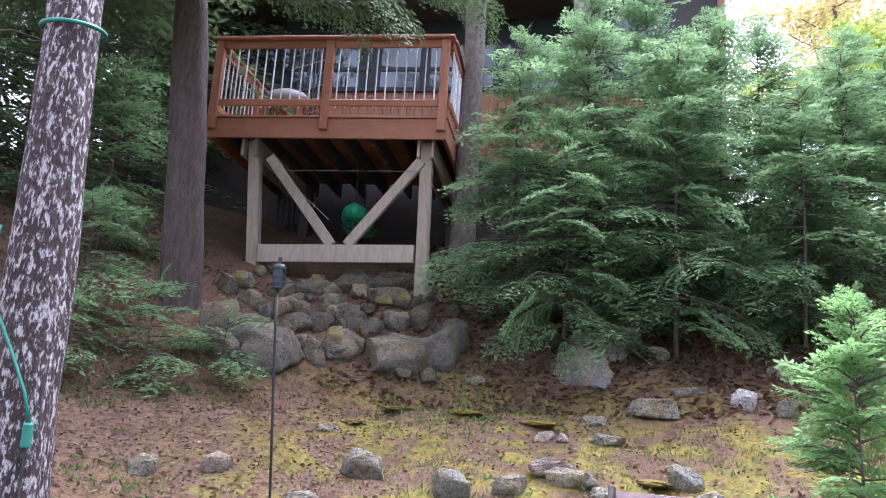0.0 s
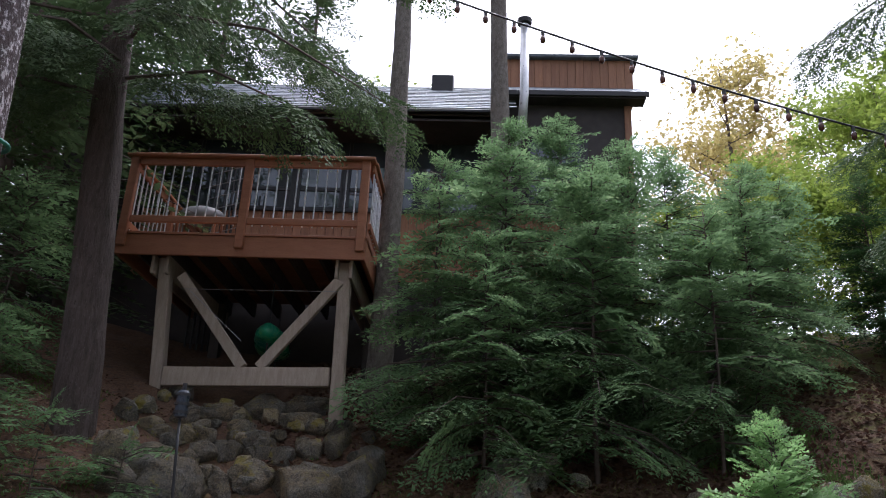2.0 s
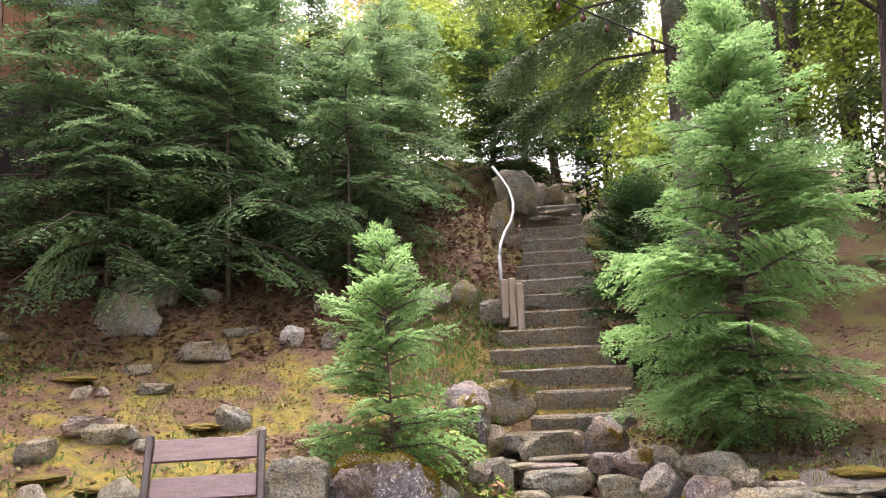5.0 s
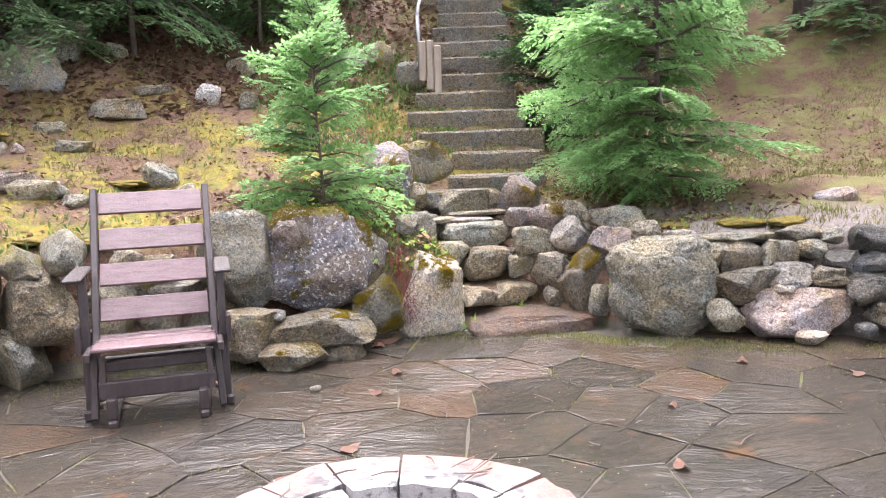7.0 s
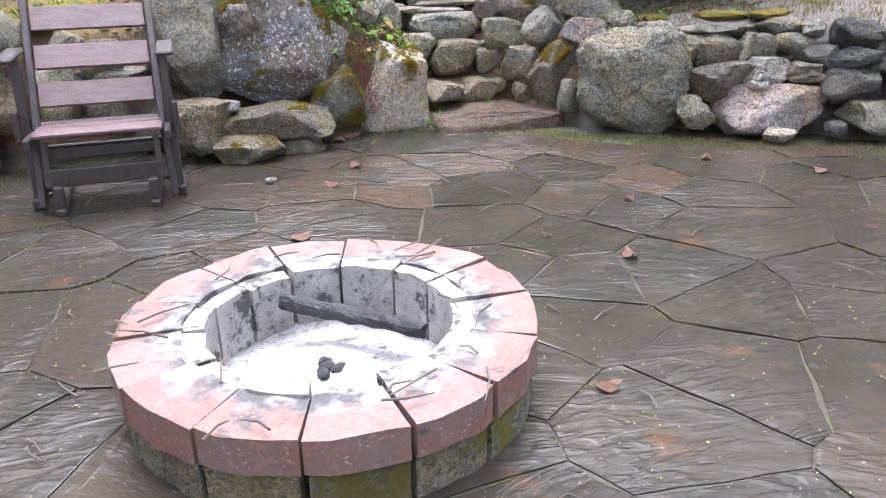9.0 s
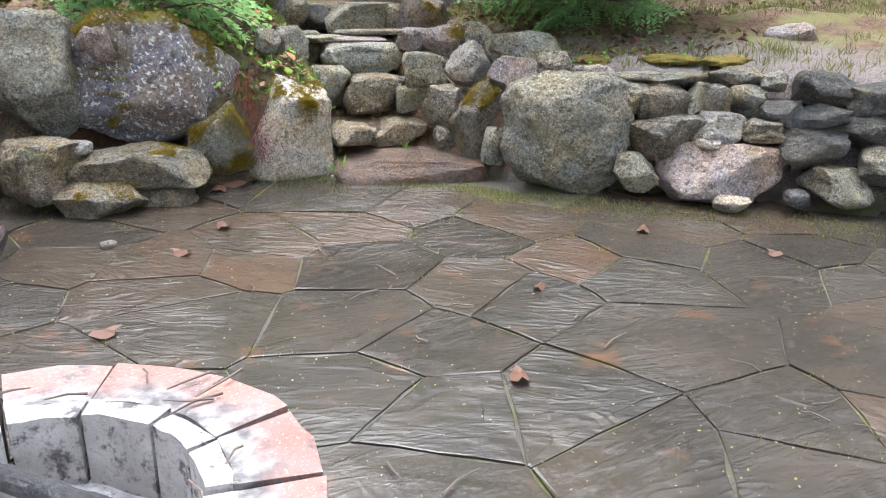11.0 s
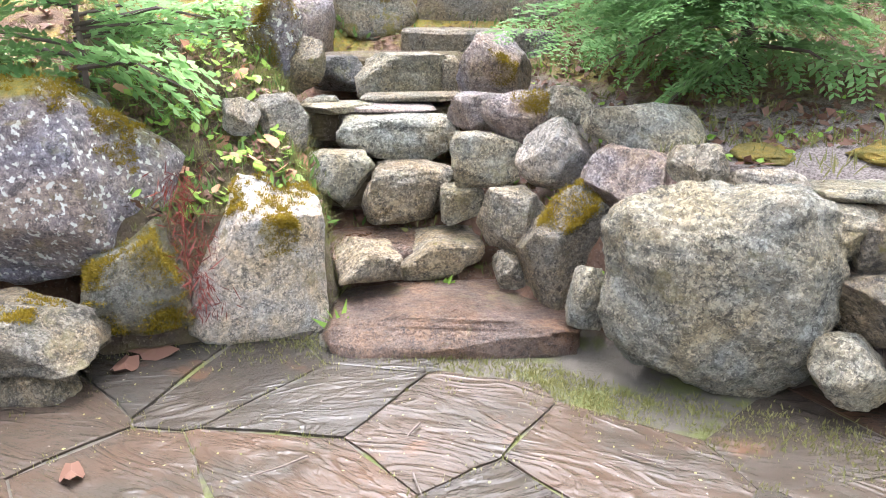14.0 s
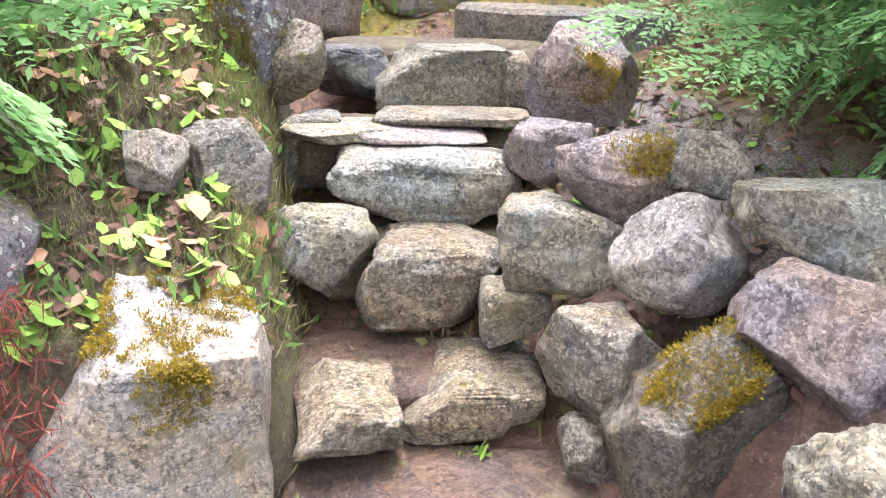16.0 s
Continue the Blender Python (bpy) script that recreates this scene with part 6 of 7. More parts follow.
for n, w in enumerate(WIDE):
    away = 7.2 + 0.315 * n
    az = radians([32.4, 32.6, 31.4, 30.4, 30.4, 31.0, 31.2, 31.0, 31.0, 31.2, 31.0, 31.0, 31.0, 31.0][n])
    cx, cy, cz = 0.584 + away * math.sin(az), 0.618 + away * math.cos(az), 0.93 + 0.21 * n
    bm = box(-w / 2, -0.02, -0.24, w / 2, 0.44, 0, 0.018)
    bmesh.ops.subdivide_edges(bm, edges=bm.edges[:], cuts=3, use_grid_fill=True)
    for v in bm.verts:
        v.co += Vector((0, 1, 0.7)) * 0.018 * noise.noise(Vector((v.co.x * 3 + 7 * n, v.co.y * 4, v.co.z * 5 + n))) + Vector((0, 0, 0.012 * noise.noise(v.co * 9)))
    ob = link_mesh("stair_step", bm, M_CONCRETE, smooth=False)
    ob.matrix_basis = pose(cx, cy, cz, 0, 0, -math.degrees(az) + random.uniform(-2, 2))
    tagged(ob, "worn mossy concrete step of the long stairs", "step", "long stairs")

# ---- patio of wet flagstones ----
def clip(poly, p, n):
    """The part of a polygon on the side of p that n points away from."""
    out = []
    for a, b in zip(poly, poly[1:] + poly[:1]):
        da, db = (a[0] - p[0]) * n[0] + (a[1] - p[1]) * n[1], (b[0] - p[0]) * n[0] + (b[1] - p[1]) * n[1]
        if da <= 0:
            out.append(a)
        if da * db < 0:
            k = da / (da - db)
            out.append((a[0] + (b[0] - a[0]) * k, a[1] + (b[1] - a[1]) * k))
    return out


patio = thing("patio", "wet dark flagstone patio with mossy joints", "patio", (0, 0, 0), kind="structure")


JOINTS = []


def flagstones():
    rng = random.Random(11)
    seeds = []
    for i in range(-10, 19):
        for j in range(-9, 14):
            if rng.random() < 0.93:
                seeds.append((i * 0.47 + 0.22 * (j % 2) + rng.uniform(-0.2, 0.2), j * 0.42 + rng.uniform(-0.2, 0.2)))
    near = sorted((s for s in seeds if float(beyond(*s)) < 0.16 and s[1] > -3.5), key=lambda s: math.hypot(s[0] - 2.2, s[1] - 3.0))
    for s in near[:300]:
        if math.hypot(s[0] - 1.19, s[1] - 2.33) < 0.3:
            continue
        poly = [(s[0] - 1, s[1] - 1), (s[0] + 1, s[1] - 1), (s[0] + 1, s[1] + 1), (s[0] - 1, s[1] + 1)]
        for o in seeds:
            dx, dy = o[0] - s[0], o[1] - s[1]
            d = math.hypot(dx, dy)
            if 0 < d < 2:
                poly = clip(poly, (s[0] + dx / 2 - dx / d * rng.uniform(0.001, 0.0045), s[1] + dy / 2 - dy / d * rng.uniform(0.001, 0.0045)), (dx / d, dy / d))
        if len(poly) < 3:
            continue
        rim = []
        for a, b in zip(poly, poly[1:] + poly[:1]):
            rim.append(a)
            ln = math.hypot(b[0] - a[0], b[1] - a[1])
            for k in range(1, int(ln / 0.13) + 1):
                t = k / (int(ln / 0.13) + 1)
                q = rng.uniform(-0.011, 0.004)
                mx, my = a[0] + (b[0] - a[0]) * t, a[1] + (b[1] - a[1]) * t
                c = math.hypot(mx - s[0], my - s[1])
                rim.append((mx + (mx - s[0]) / c * q, my + (my - s[1]) / c * q))
        top, tx, ty = rng.uniform(-0.002, 0.003), rng.uniform(-0.005, 0.005), rng.uniform(-0.005, 0.005)
        for x, y in rim:
            if (y > 2.7 or x > 2.9) and float(beyond(x, y)) < -0.02 and rng.random() < 0.5 + 0.5 * math.sin(1.7 * x + 2.1 * y):
                JOINTS.append((x, y, -0.004))
        bm = bmesh.new()
        rings = []
        for grow, z in ((1.0, -0.03), (1.0, -0.0005), (0.97, 0.0), (0.6, 0.001)):
            rings.append([bm.verts.new(((x - s[0]) * grow, (y - s[1]) * grow, z + top + (tx * (x - s[0]) + ty * (y - s[1])) * (z > -0.02) + (rng.uniform(-0.002, 0.002) if grow < 1 else 0))) for x, y in rim])
        for r0, r1 in zip(rings, rings[1:]):
            for k in range(len(rim)):
                bm.faces.new((r0[k], r0[(k + 1) % len(rim)], r1[(k + 1) % len(rim)], r1[k]))
        bm.faces.new(rings[-1])
        ob = part("flagstone", bm, M_SLATE, patio)
        ob.location = (s[0], s[1], 0.0)


flagstones()

# ---- fire pit ----
pit = thing("fire_pit", "round brick fire pit full of white ash", "fire pit", (1.205, 2.345, 0.0), 8)


def wedge(r0, r1, a0, a1, z0, z1, seed, jitter=0.006):
    rng = random.Random(seed)
    bm = bmesh.new()
    n = 4
    ring = [(r0, a0 + (a1 - a0) * k / n) for k in range(n + 1)] + [(r1, a1 - (a1 - a0) * k / n) for k in range(n + 1)]
    pts = [(r * math.cos(a) + rng.uniform(-jitter, jitter), r * math.sin(a) + rng.uniform(-jitter, jitter)) for r, a in ring]
    lo = [bm.verts.new((x, y, z0)) for x, y in pts]
    hi = [bm.verts.new((x, y, z1 + rng.uniform(-jitter, jitter))) for x, y in pts]
    bm.faces.new(lo[::-1])
    bm.faces.new(hi)
    for k in range(len(pts)):
        bm.faces.new((lo[k], lo[(k + 1) % len(pts)], hi[(k + 1) % len(pts)], hi[k]))
    bmesh.ops.bevel(bm, geom=[e for e in bm.edges if e.calc_face_angle(0) > 0.9], offset=0.006, segments=2, affect="EDGES")
    return bm


def rim_material():
    """Red brick towards the outside, soot and ash towards the fire."""
    m = M_BLOCK.copy()
    m.name = "sooty_red_rim_brick"
    n, l = m.node_tree.nodes, m.node_tree.links
    b = n["Principled BSDF"]
    src = b.inputs["Base Color"].links[0].from_socket
    co, ln = n.new("ShaderNodeTexCoord"), n.new("ShaderNodeVectorMath")
    flat = n.new("ShaderNodeVectorMath")
    flat.operation, flat.inputs[1].default_value = "MULTIPLY", (1, 1, 0)
    l.new(co.outputs["Object"], flat.inputs[0])
    ln.operation = "LENGTH"
    l.new(flat.outputs[0], ln.inputs[0])
    nz = n.new("ShaderNodeTexNoise")
    nz.inputs["Scale"].default_value, nz.inputs["Detail"].default_value = 9, 8
    l.new(co.outputs["Object"], nz.inputs["Vector"])
    ad = n.new("ShaderNodeMath")
    ad.operation, ad.inputs[1].default_value = "MULTIPLY_ADD", -0.22
    l.new(nz.outputs[0], ad.inputs[0])
    l.new(ln.outputs["Value"], ad.inputs[2])
    r = n.new("ShaderNodeMapRange")
    r.inputs["From Min"].default_value, r.inputs["From Max"].default_value = 0.395, 0.33
    l.new(ad.outputs[0], r.inputs["Value"])
    x = n.new("ShaderNodeMix")
    x.data_type = "RGBA"
    soot = n.new("ShaderNodeMix")
    soot.data_type = "RGBA"
    soot.inputs["A"].default_value, soot.inputs["B"].default_value = (0.055, 0.05, 0.05, 1), (0.24, 0.22, 0.215, 1)
    nz2 = n.new("ShaderNodeTexNoise")
    nz2.inputs["Scale"].default_value, nz2.inputs["Detail"].default_value = 16, 9
    l.new(co.outputs["Object"], nz2.inputs["Vector"])
    r2 = n.new("ShaderNodeMapRange")
    r2.inputs["From Min"].default_value, r2.inputs["From Max"].default_value = 0.42, 0.6
    l.new(nz2.outputs[0], r2.inputs["Value"])
    l.new(r2.outputs[0], soot.inputs["Factor"])
    l.new(r.outputs[0], x.inputs["Factor"])
    l.new(src, x.inputs["A"])
    l.new(soot.outputs["Result"], x.inputs["B"])
    l.new(x.outputs["Result"], b.inputs["Base Color"])
    return m


M_RIM = rim_material()
N_BLOCK = 14
cuts_at = [k * 6.2832 / N_BLOCK + random.uniform(-0.05, 0.05) for k in range(N_BLOCK)]
for k in range(N_BLOCK):
    a0, a1 = cuts_at[k], cuts_at[(k + 1) % N_BLOCK] + (6.2832 if k == N_BLOCK - 1 else 0)
    part("rim_brick", wedge(0.405, 0.585, a0 + 0.008, a1 - 0.008, 0.125, 0.22 + random.uniform(-0.004, 0.006), k), M_RIM, pit, smooth=False)
    part("base_block", wedge(0.42, 0.57, a0 + 0.014, a1 - 0.014, -0.02, 0.122, 40 + k), GRANITE[5], pit)
    part("fire_brick", wedge(0.345, 0.41, a0 + 0.012, a1 - 0.012, -0.01, 0.216 + random.uniform(-0.012, 0.006), 80 + k, 0.005), M_ASHBLOCK, pit)
bm = bmesh.new()
bmesh.ops.create_grid(bm, x_segments=40, y_segments=40, size=0.4)
for v in bm.verts:
    r = math.hypot(v.co.x, v.co.y)
    v.co.z = 0.035 + 0.03 * math.cos(min(1, r / 0.36) * 3.14) * 0.5 + 0.016 * noise.noise(v.co * 9) + 0.02 * noise.noise(v.co * 3.3)
bmesh.ops.delete(bm, geom=[v for v in bm.verts if math.hypot(v.co.x, v.co.y) > 0.385], context="VERTS")
part("ash_bed", bm, M_ASH, pit, "heap of pale grey-white wood ash", smooth=True)


def log_mesh(a, b, r, seed, mat=None):
    pts = [Vector(a).lerp(Vector(b), k / 12) for k in range(13)]
    bm = tube(pts, [r * (0.82 + 0.25 * noise.noise(Vector((k * 0.7 + seed, 0, 0)))) for k in range(13)], 12)
    for v in bm.verts:
        v.co += Vector((noise.noise(v.co * 30), noise.noise(v.co * 30 + Vector((9, 0, 0))), noise.noise(v.co * 30 + Vector((0, 9, 0))))) * r * 0.35
    return bm


log = link_mesh("charred_log", log_mesh((1.16, 2.64, 0.155), (1.47, 2.28, 0.125), 0.032, 2), M_CHAR, smooth=False)
tagged(log, "half-burnt black charred log resting in the ash", "log")
for k, (x, y) in enumerate([(1.19, 2.36), (1.215, 2.34), (1.17, 2.34), (0.93, 2.32), (0.96, 2.28), (0.92, 2.27), (0.98, 2.33), (1.0, 2.22), (1.2, 2.39)]):
    rock((x, y, 0.045), (0.05, 0.04, 0.03), k * 40, 600 + k, M_CHAR, "small lump of black charcoal on the ash", "charcoal", "charcoal", 2, group="charcoal")

# ---- rocking chair ----
chair = thing("wooden_rocking_chair", "worn purple-brown painted slatted wooden chair, wet with rain", "chair", (0.955, 4.52, 0.0), -13)


def slat(x0, x1, y0, z0, y1, z1, thick, warp=0.0):
    """A board across the chair from its lower edge (y0, z0) to its upper edge (y1, z1)."""
    d = Vector((0, y1 - y0, z1 - z0))
    h = d.length
    m = Matrix.Translation((0, (y0 + y1) / 2, (z0 + z1) / 2)) @ Matrix.Rotation(math.atan2(d.z, d.y) - math.pi / 2, 4, "X")
    return box(x0, -thick / 2, -h / 2, x1, thick / 2, h / 2, 0.004, None, m)


SL = (0.44 - 0.02) / (1.11 - 0.36)
for z in (0.455, 0.62, 0.79, 0.97):
    y = 0.045 + (z - 0.36) * SL
    part("back_slat", slat(-0.262, 0.262, y, z, y + 0.105 * SL, z + 0.105, 0.02), M_CHAIR, chair)
for s in (-1, 1):
    part("back_stile", beam((s * 0.283, 0.02, 0.33), (s * 0.283, 0.02 + (1.10 - 0.33) * SL, 1.10), 0.04, 0.036, 0.006, (1, 0, 0)), M_CHAIRDARK, chair)
    part("arm", box(s * 0.34 - 0.042, -0.16, 0.70, s * 0.34 + 0.042, 0.26, 0.722, 0.008), M_CHAIRDARK, chair)
    part("arm_post", beam((s * 0.325, -0.02, 0.02), (s * 0.325, 0.06, 0.695), 0.045, 0.04, 0.005, (1, 0, 0)), M_CHAIRDARK, chair)
    part("leg", beam((s * 0.30, -0.10, 0.02), (s * 0.285, -0.02, 0.36), 0.04, 0.035, 0.005, (1, 0, 0)), M_CHAIRDARK, chair)
    part("rear_leg", beam((s * 0.31, 0.20, 0.02), (s * 0.315, 0.10, 0.42), 0.045, 0.04, 0.005, (1, 0, 0)), M_CHAIRDARK, chair)
    part("side_rail", box(s * 0.305 - 0.016, -0.16, 0.315, s * 0.305 + 0.016, 0.20, 0.36, 0.005), M_CHAIRDARK, chair)
    part("side_plate", box(s * 0.352 - 0.012, -0.06, 0.33, s * 0.352 + 0.012, 0.0, 0.47, 0.005), M_CHAIRDARK, chair)
    part("rocker", beam((s * 0.21, -0.22, 0.02), (s * 0.22, 0.30, 0.045), 0.045, 0.035, 0.008, (0, 0, 1)), M_CHAIRDARK, chair)
    part("rocker_block", box(s * 0.21 - 0.022, -0.20, 0.04, s * 0.21 + 0.022, -0.14, 0.14, 0.006), M_CHAIRDARK, chair)
    part("hanger", beam((s * 0.25, -0.12, 0.12), (s * 0.245, -0.10, 0.33), 0.03, 0.03, 0.004, (1, 0, 0)), M_CHAIRDARK, chair)
    part("foot", box(s * 0.335 - 0.02, -0.06, 0.0, s * 0.335 + 0.02, 0.22, 0.05, 0.008), M_CHAIRDARK, chair)
for k in range(5):
    y = -0.17 + k * 0.062
    part("seat_slat", box(-0.285, y, 0.355 + 0.004 * abs(k - 2), 0.285, y + 0.054, 0.375 + 0.004 * abs(k - 2), 0.005), M_CHAIR, chair)
part("stretcher", box(-0.27, -0.05, 0.235, 0.27, -0.02, 0.285, 0.005), M_CHAIRDARK, chair)
part("stretcher", box(-0.27, -0.13, 0.12, 0.27, -0.095, 0.205, 0.006), M_CHAIRDARK, chair)
part("stretcher", box(-0.27, 0.14, 0.20, 0.27, 0.17, 0.26, 0.005), M_CHAIRDARK, chair)

# ---- handrail and posts by the stairs ----
def polar(px_az, away, z):
    a = radians(px_az)
    return (0.584 + away * math.sin(a), 0.618 + away * math.cos(a), z)


rail = thing("handrail", "bent grey metal pipe handrail beside the stairs", "handrail")
part("rail_pipe", tube([polar(27.1, 8.7, 2.6), polar(27.2, 8.78, 2.73), polar(27.6, 9.0, 2.92), polar(28.05, 9.25, 3.08), polar(28.25, 9.5, 3.24), polar(28.3, 9.75, 3.42), polar(28.0, 10.0, 3.66), polar(27.5, 10.2, 3.85), polar(26.9, 10.4, 4.06)], 0.02, 10), M_METAL, rail, smooth=True)
part("rail_post", tube([polar(27.2, 8.7, 1.85), polar(27.1, 8.7, 2.62)], 0.021, 8), M_METAL, rail, smooth=True)
for az, z0, z1 in ((27.9, 1.8, 2.34), (28.45, 1.7, 2.28), (27.35, 1.9, 2.33)):
    p = polar(az, 8.62, z0)
    ob = link_mesh("wooden_post", box(-0.038, -0.038, 0, 0.038, 0.038, z1 - z0, 0.012), M_POST)
    ob.matrix_basis = pose(*p, random.uniform(-3, 3), random.uniform(-3, 3), -30)
    tagged(ob, "short weathered wooden post at the stair side", "post", "short posts")

# ---- garden torch, cables, string lights, kayak ----
torch = thing("garden_torch", "dark blue canister torch on a thin twisted iron pole", "torch", (-1.22, 5.2, 0.6))
part("pole", tube([(0, 0, 0), (-0.02, 0, 0.3), (-0.06, 0, 0.8), (-0.10, 0, 1.3), (-0.115, 0, 1.56)], 0.009, 8), M_BLACKTRIM, torch, smooth=True)
can = part("canister", tube([(-0.115, 0, 1.55), (-0.115, 0, 1.56), (-0.115, 0, 1.70), (-0.115, 0, 1.715)], [0.02, 0.038, 0.038, 0.03], 14), material("dark_blue_enamel", ((0.02, 0.03, 0.05), (0.035, 0.05, 0.075)), 8, 0.35, 0.05), torch)
for z in (1.585, 1.635, 1.69):
    part("ring", tube([(-0.115, 0, z - 0.008), (-0.115, 0, z + 0.008)], 0.045, 14), M_BLACKTRIM, can)
part("wick_holder", tube([(-0.115, 0, 1.715), (-0.115, 0, 1.76)], 0.014, 8), M_BLACKTRIM, can)
M_TEAL = material("teal_rubber", ((0.02, 0.20, 0.14), (0.03, 0.26, 0.18)), 6, 0.5, 0.1)
hose = thing("garden_hose", "teal green hose wound round the old trunk", "hose", (0, 0, 0))
loop = [(-2.49 + 0.178 * math.cos(a), 4.4 + 0.178 * math.sin(a), 3.55 + 0.02 * math.sin(a)) for a in np.linspace(0, 6.6, 28)]
part("hose_loop", tube(loop, 0.014, 8), M_TEAL, hose, smooth=True)
part("hose_length", tube([(-2.62, 4.26, 2.3), (-2.60, 4.2, 2.05), (-2.5, 4.17, 1.85), (-2.35, 4.17, 1.6), (-2.26, 4.2, 1.4), (-2.22, 4.22, 1.25)], 0.009, 8), M_TEAL, hose, smooth=True)
part("plug", box(-2.245, 4.20, 1.12, -2.195, 4.24, 1.25, 0.01), M_TEAL, hose)
part("cable", tube([(-2.22, 4.22, 1.13), (-2.2, 4.2, 0.95), (-2.14, 4.15, 0.75)], 0.007, 6), M_BLACKTRIM, hose)
part("cable", tube([(-2.23, 4.22, 1.13), (-2.27, 4.18, 0.95), (-2.28, 4.14, 0.74)], 0.007, 6), M_BLACKTRIM, hose)
lights = thing("string_lights", "black outdoor cable with small dark hanging bulbs", "string lights", (0, 0, 0))
A, B = Vector((-0.9, 8.0, 7.86)), Vector((8.9, 8.0, 4.75))
curve_pts = [A.lerp(B, k / 30) + Vector((0, 0, -0.32 * math.sin(math.pi * k / 30))) for k in range(31)]
part("cable", tube(curve_pts, 0.012, 6), M_BLACKTRIM, lights, smooth=True)
M_BULB = material("dark_amber_bulb", ((0.05, 0.02, 0.015), (0.12, 0.04, 0.025)), 5, 0.2, 0.0)
for k in range(2, 30):
    p = curve_pts[k] + Vector((0, 0, -0.012))
    bulb = part("bulb", tube([p + Vector((0, 0, -0.05)), p + Vector((0, 0, -0.09)), p + Vector((0, 0, -0.13)), p + Vector((0, 0, -0.15))], [0.02, 0.032, 0.028, 0.008], 8), M_BULB, lights, smooth=True)
    part("socket", tube([p + Vector((0, 0, 0.01)), p + Vector((0, 0, -0.05))], 0.02, 8), M_BLACKTRIM, bulb)
kayak = thing("kayak", "green and teal plastic kayak stored under the deck", "kayak", (-2.47, 11.0, 4.17), 8)
bm = bmesh.new()
prev = None
for k in range(13):
    t = k / 12
    w = 0.25 * math.sin(math.pi * (0.12 + 0.76 * t)) ** 0.6
    y = -0.2 + 1.5 * t
    ring = [bm.verts.new((w * math.cos(a) * (1 if t else 0.6), y, (0.17 if math.sin(a) < 0 else 0.20) * math.sin(a) * (0.5 + 0.5 * math.sin(math.pi * t)) + 0.05 * (1 - 2 * t) ** 2)) for a in np.linspace(0, 6.2832, 17)[:-1]]
    if prev:
        for j in range(16):
            bm.faces.new((prev[j], prev[(j + 1) % 16], ring[(j + 1) % 16], ring[j]))
    else:
        bm.faces.new(ring[::-1])
    prev = ring
bm.faces.new(prev)
part("hull", bm, material("green_teal_plastic", ((0.03, 0.42, 0.16), (0.02, 0.30, 0.26), (0.10, 0.5, 0.12)), 2.2, 0.3, 0.05), kayak, smooth=True)
for dy in (0.0, 1.1):
    part("hanging_strap", box(-0.02, dy - 0.015, -0.2, 0.0, dy + 0.015, 0.78, 0.002), M_BLACKTRIM, kayak)

# ---- ground cover: grass, weeds, dead leaves, needles ----
def scatter(count, x0, x1, y0, y1, seed, keep=None):
    rng = np.random.default_rng(seed)
    x, y = rng.uniform(x0, x1, count), rng.uniform(y0, y1, count)
    d = beyond(x, y)
    ok = d > 0.42
    if keep is not None:
        ok &= keep(x, y, rng)
    x, y = x[ok], y[ok]
    return np.stack([x, y, ground(x, y)], -1), rng


def patches(scale, level, shift=0.0):
    return lambda x, y, rng: (np.sin(scale * x + 1.3 * np.sin(scale * 0.8 * y + shift)) * np.sin(scale * 0.9 * y + 1.1 * np.sin(scale * 0.7 * x + shift)) + rng.normal(0, 0.25, len(x))) > level


def flat_leaves(name, label, category, mat, pts, rng, size, lift=0.012, up=0.35):
    n = len(pts)
    yaw = rng.uniform(0, 6.2832, n)
    way = np.stack([np.cos(yaw), np.sin(yaw), rng.normal(0, up, n)], -1)
    way /= np.linalg.norm(way, axis=1, keepdims=True)
    ln = size * rng.uniform(0.5, 1.4, n)
    v = leaflets(pts + np.array([0, 0, lift]), way, np.tile([0, 0, 1.0], (n, 1)) + rng.normal(0, 0.3, (n, 3)), ln, ln * rng.uniform(0.45, 0.8, n))
    ob = mesh_of(name, v, quads(n), mat)
    return tagged(ob, label, category, kind="stuff")


def round_leaves(name, label, category, mat, pts, rng, size, lift=0.02, tilt=0.4):
    """Rounded, slightly cupped leaves as six-sided faces."""
    n = len(pts)
    a = rng.uniform(0, 6.2832, (n, 1)) + np.linspace(0, 6.2832, 7)[None, :-1]
    ln = (size * rng.uniform(0.5, 1.3, n))[:, None] * np.array([1.25, 0.9, 0.95, 1.05, 0.95, 0.9]) * 0.5
    nx, ny = rng.normal(0, tilt, (n, 1)), rng.normal(-0.15, tilt, (n, 1))
    x, y = ln * np.cos(a), ln * np.sin(a)
    v = np.stack([x, y, -nx * x - ny * y + 0.06 * size * np.cos(2 * a)], -1) + (pts + np.array([0, 0, 1.0]) * (lift * rng.uniform(0.4, 1.6, (n, 1))))[:, None, :]
    return tagged(mesh_of(name, v.reshape(-1, 3), np.arange(n * 6).reshape(-1, 6), mat), label, category, kind="stuff")


def blades(name, label, mat, pts, rng, height, tuft=7, spread=0.03, thin=0.006):
    base = np.repeat(pts, tuft, 0) + rng.normal(0, spread, (len(pts) * tuft, 3)) * np.array([1, 1, 0])
    n = len(base)
    way = rng.normal(0, 0.45, (n, 3)) + np.array([0, 0, 1.0])
    way /= np.linalg.norm(way, axis=1, keepdims=True)
    v = leaflets(base - np.array([0, 0, 0.01]), way, rng.normal(0, 1, (n, 3)), height * rng.uniform(0.4, 1.3, n), np.full(n, thin))
    return tagged(mesh_of(name, v, quads(n), mat), label, "grass", kind="stuff")


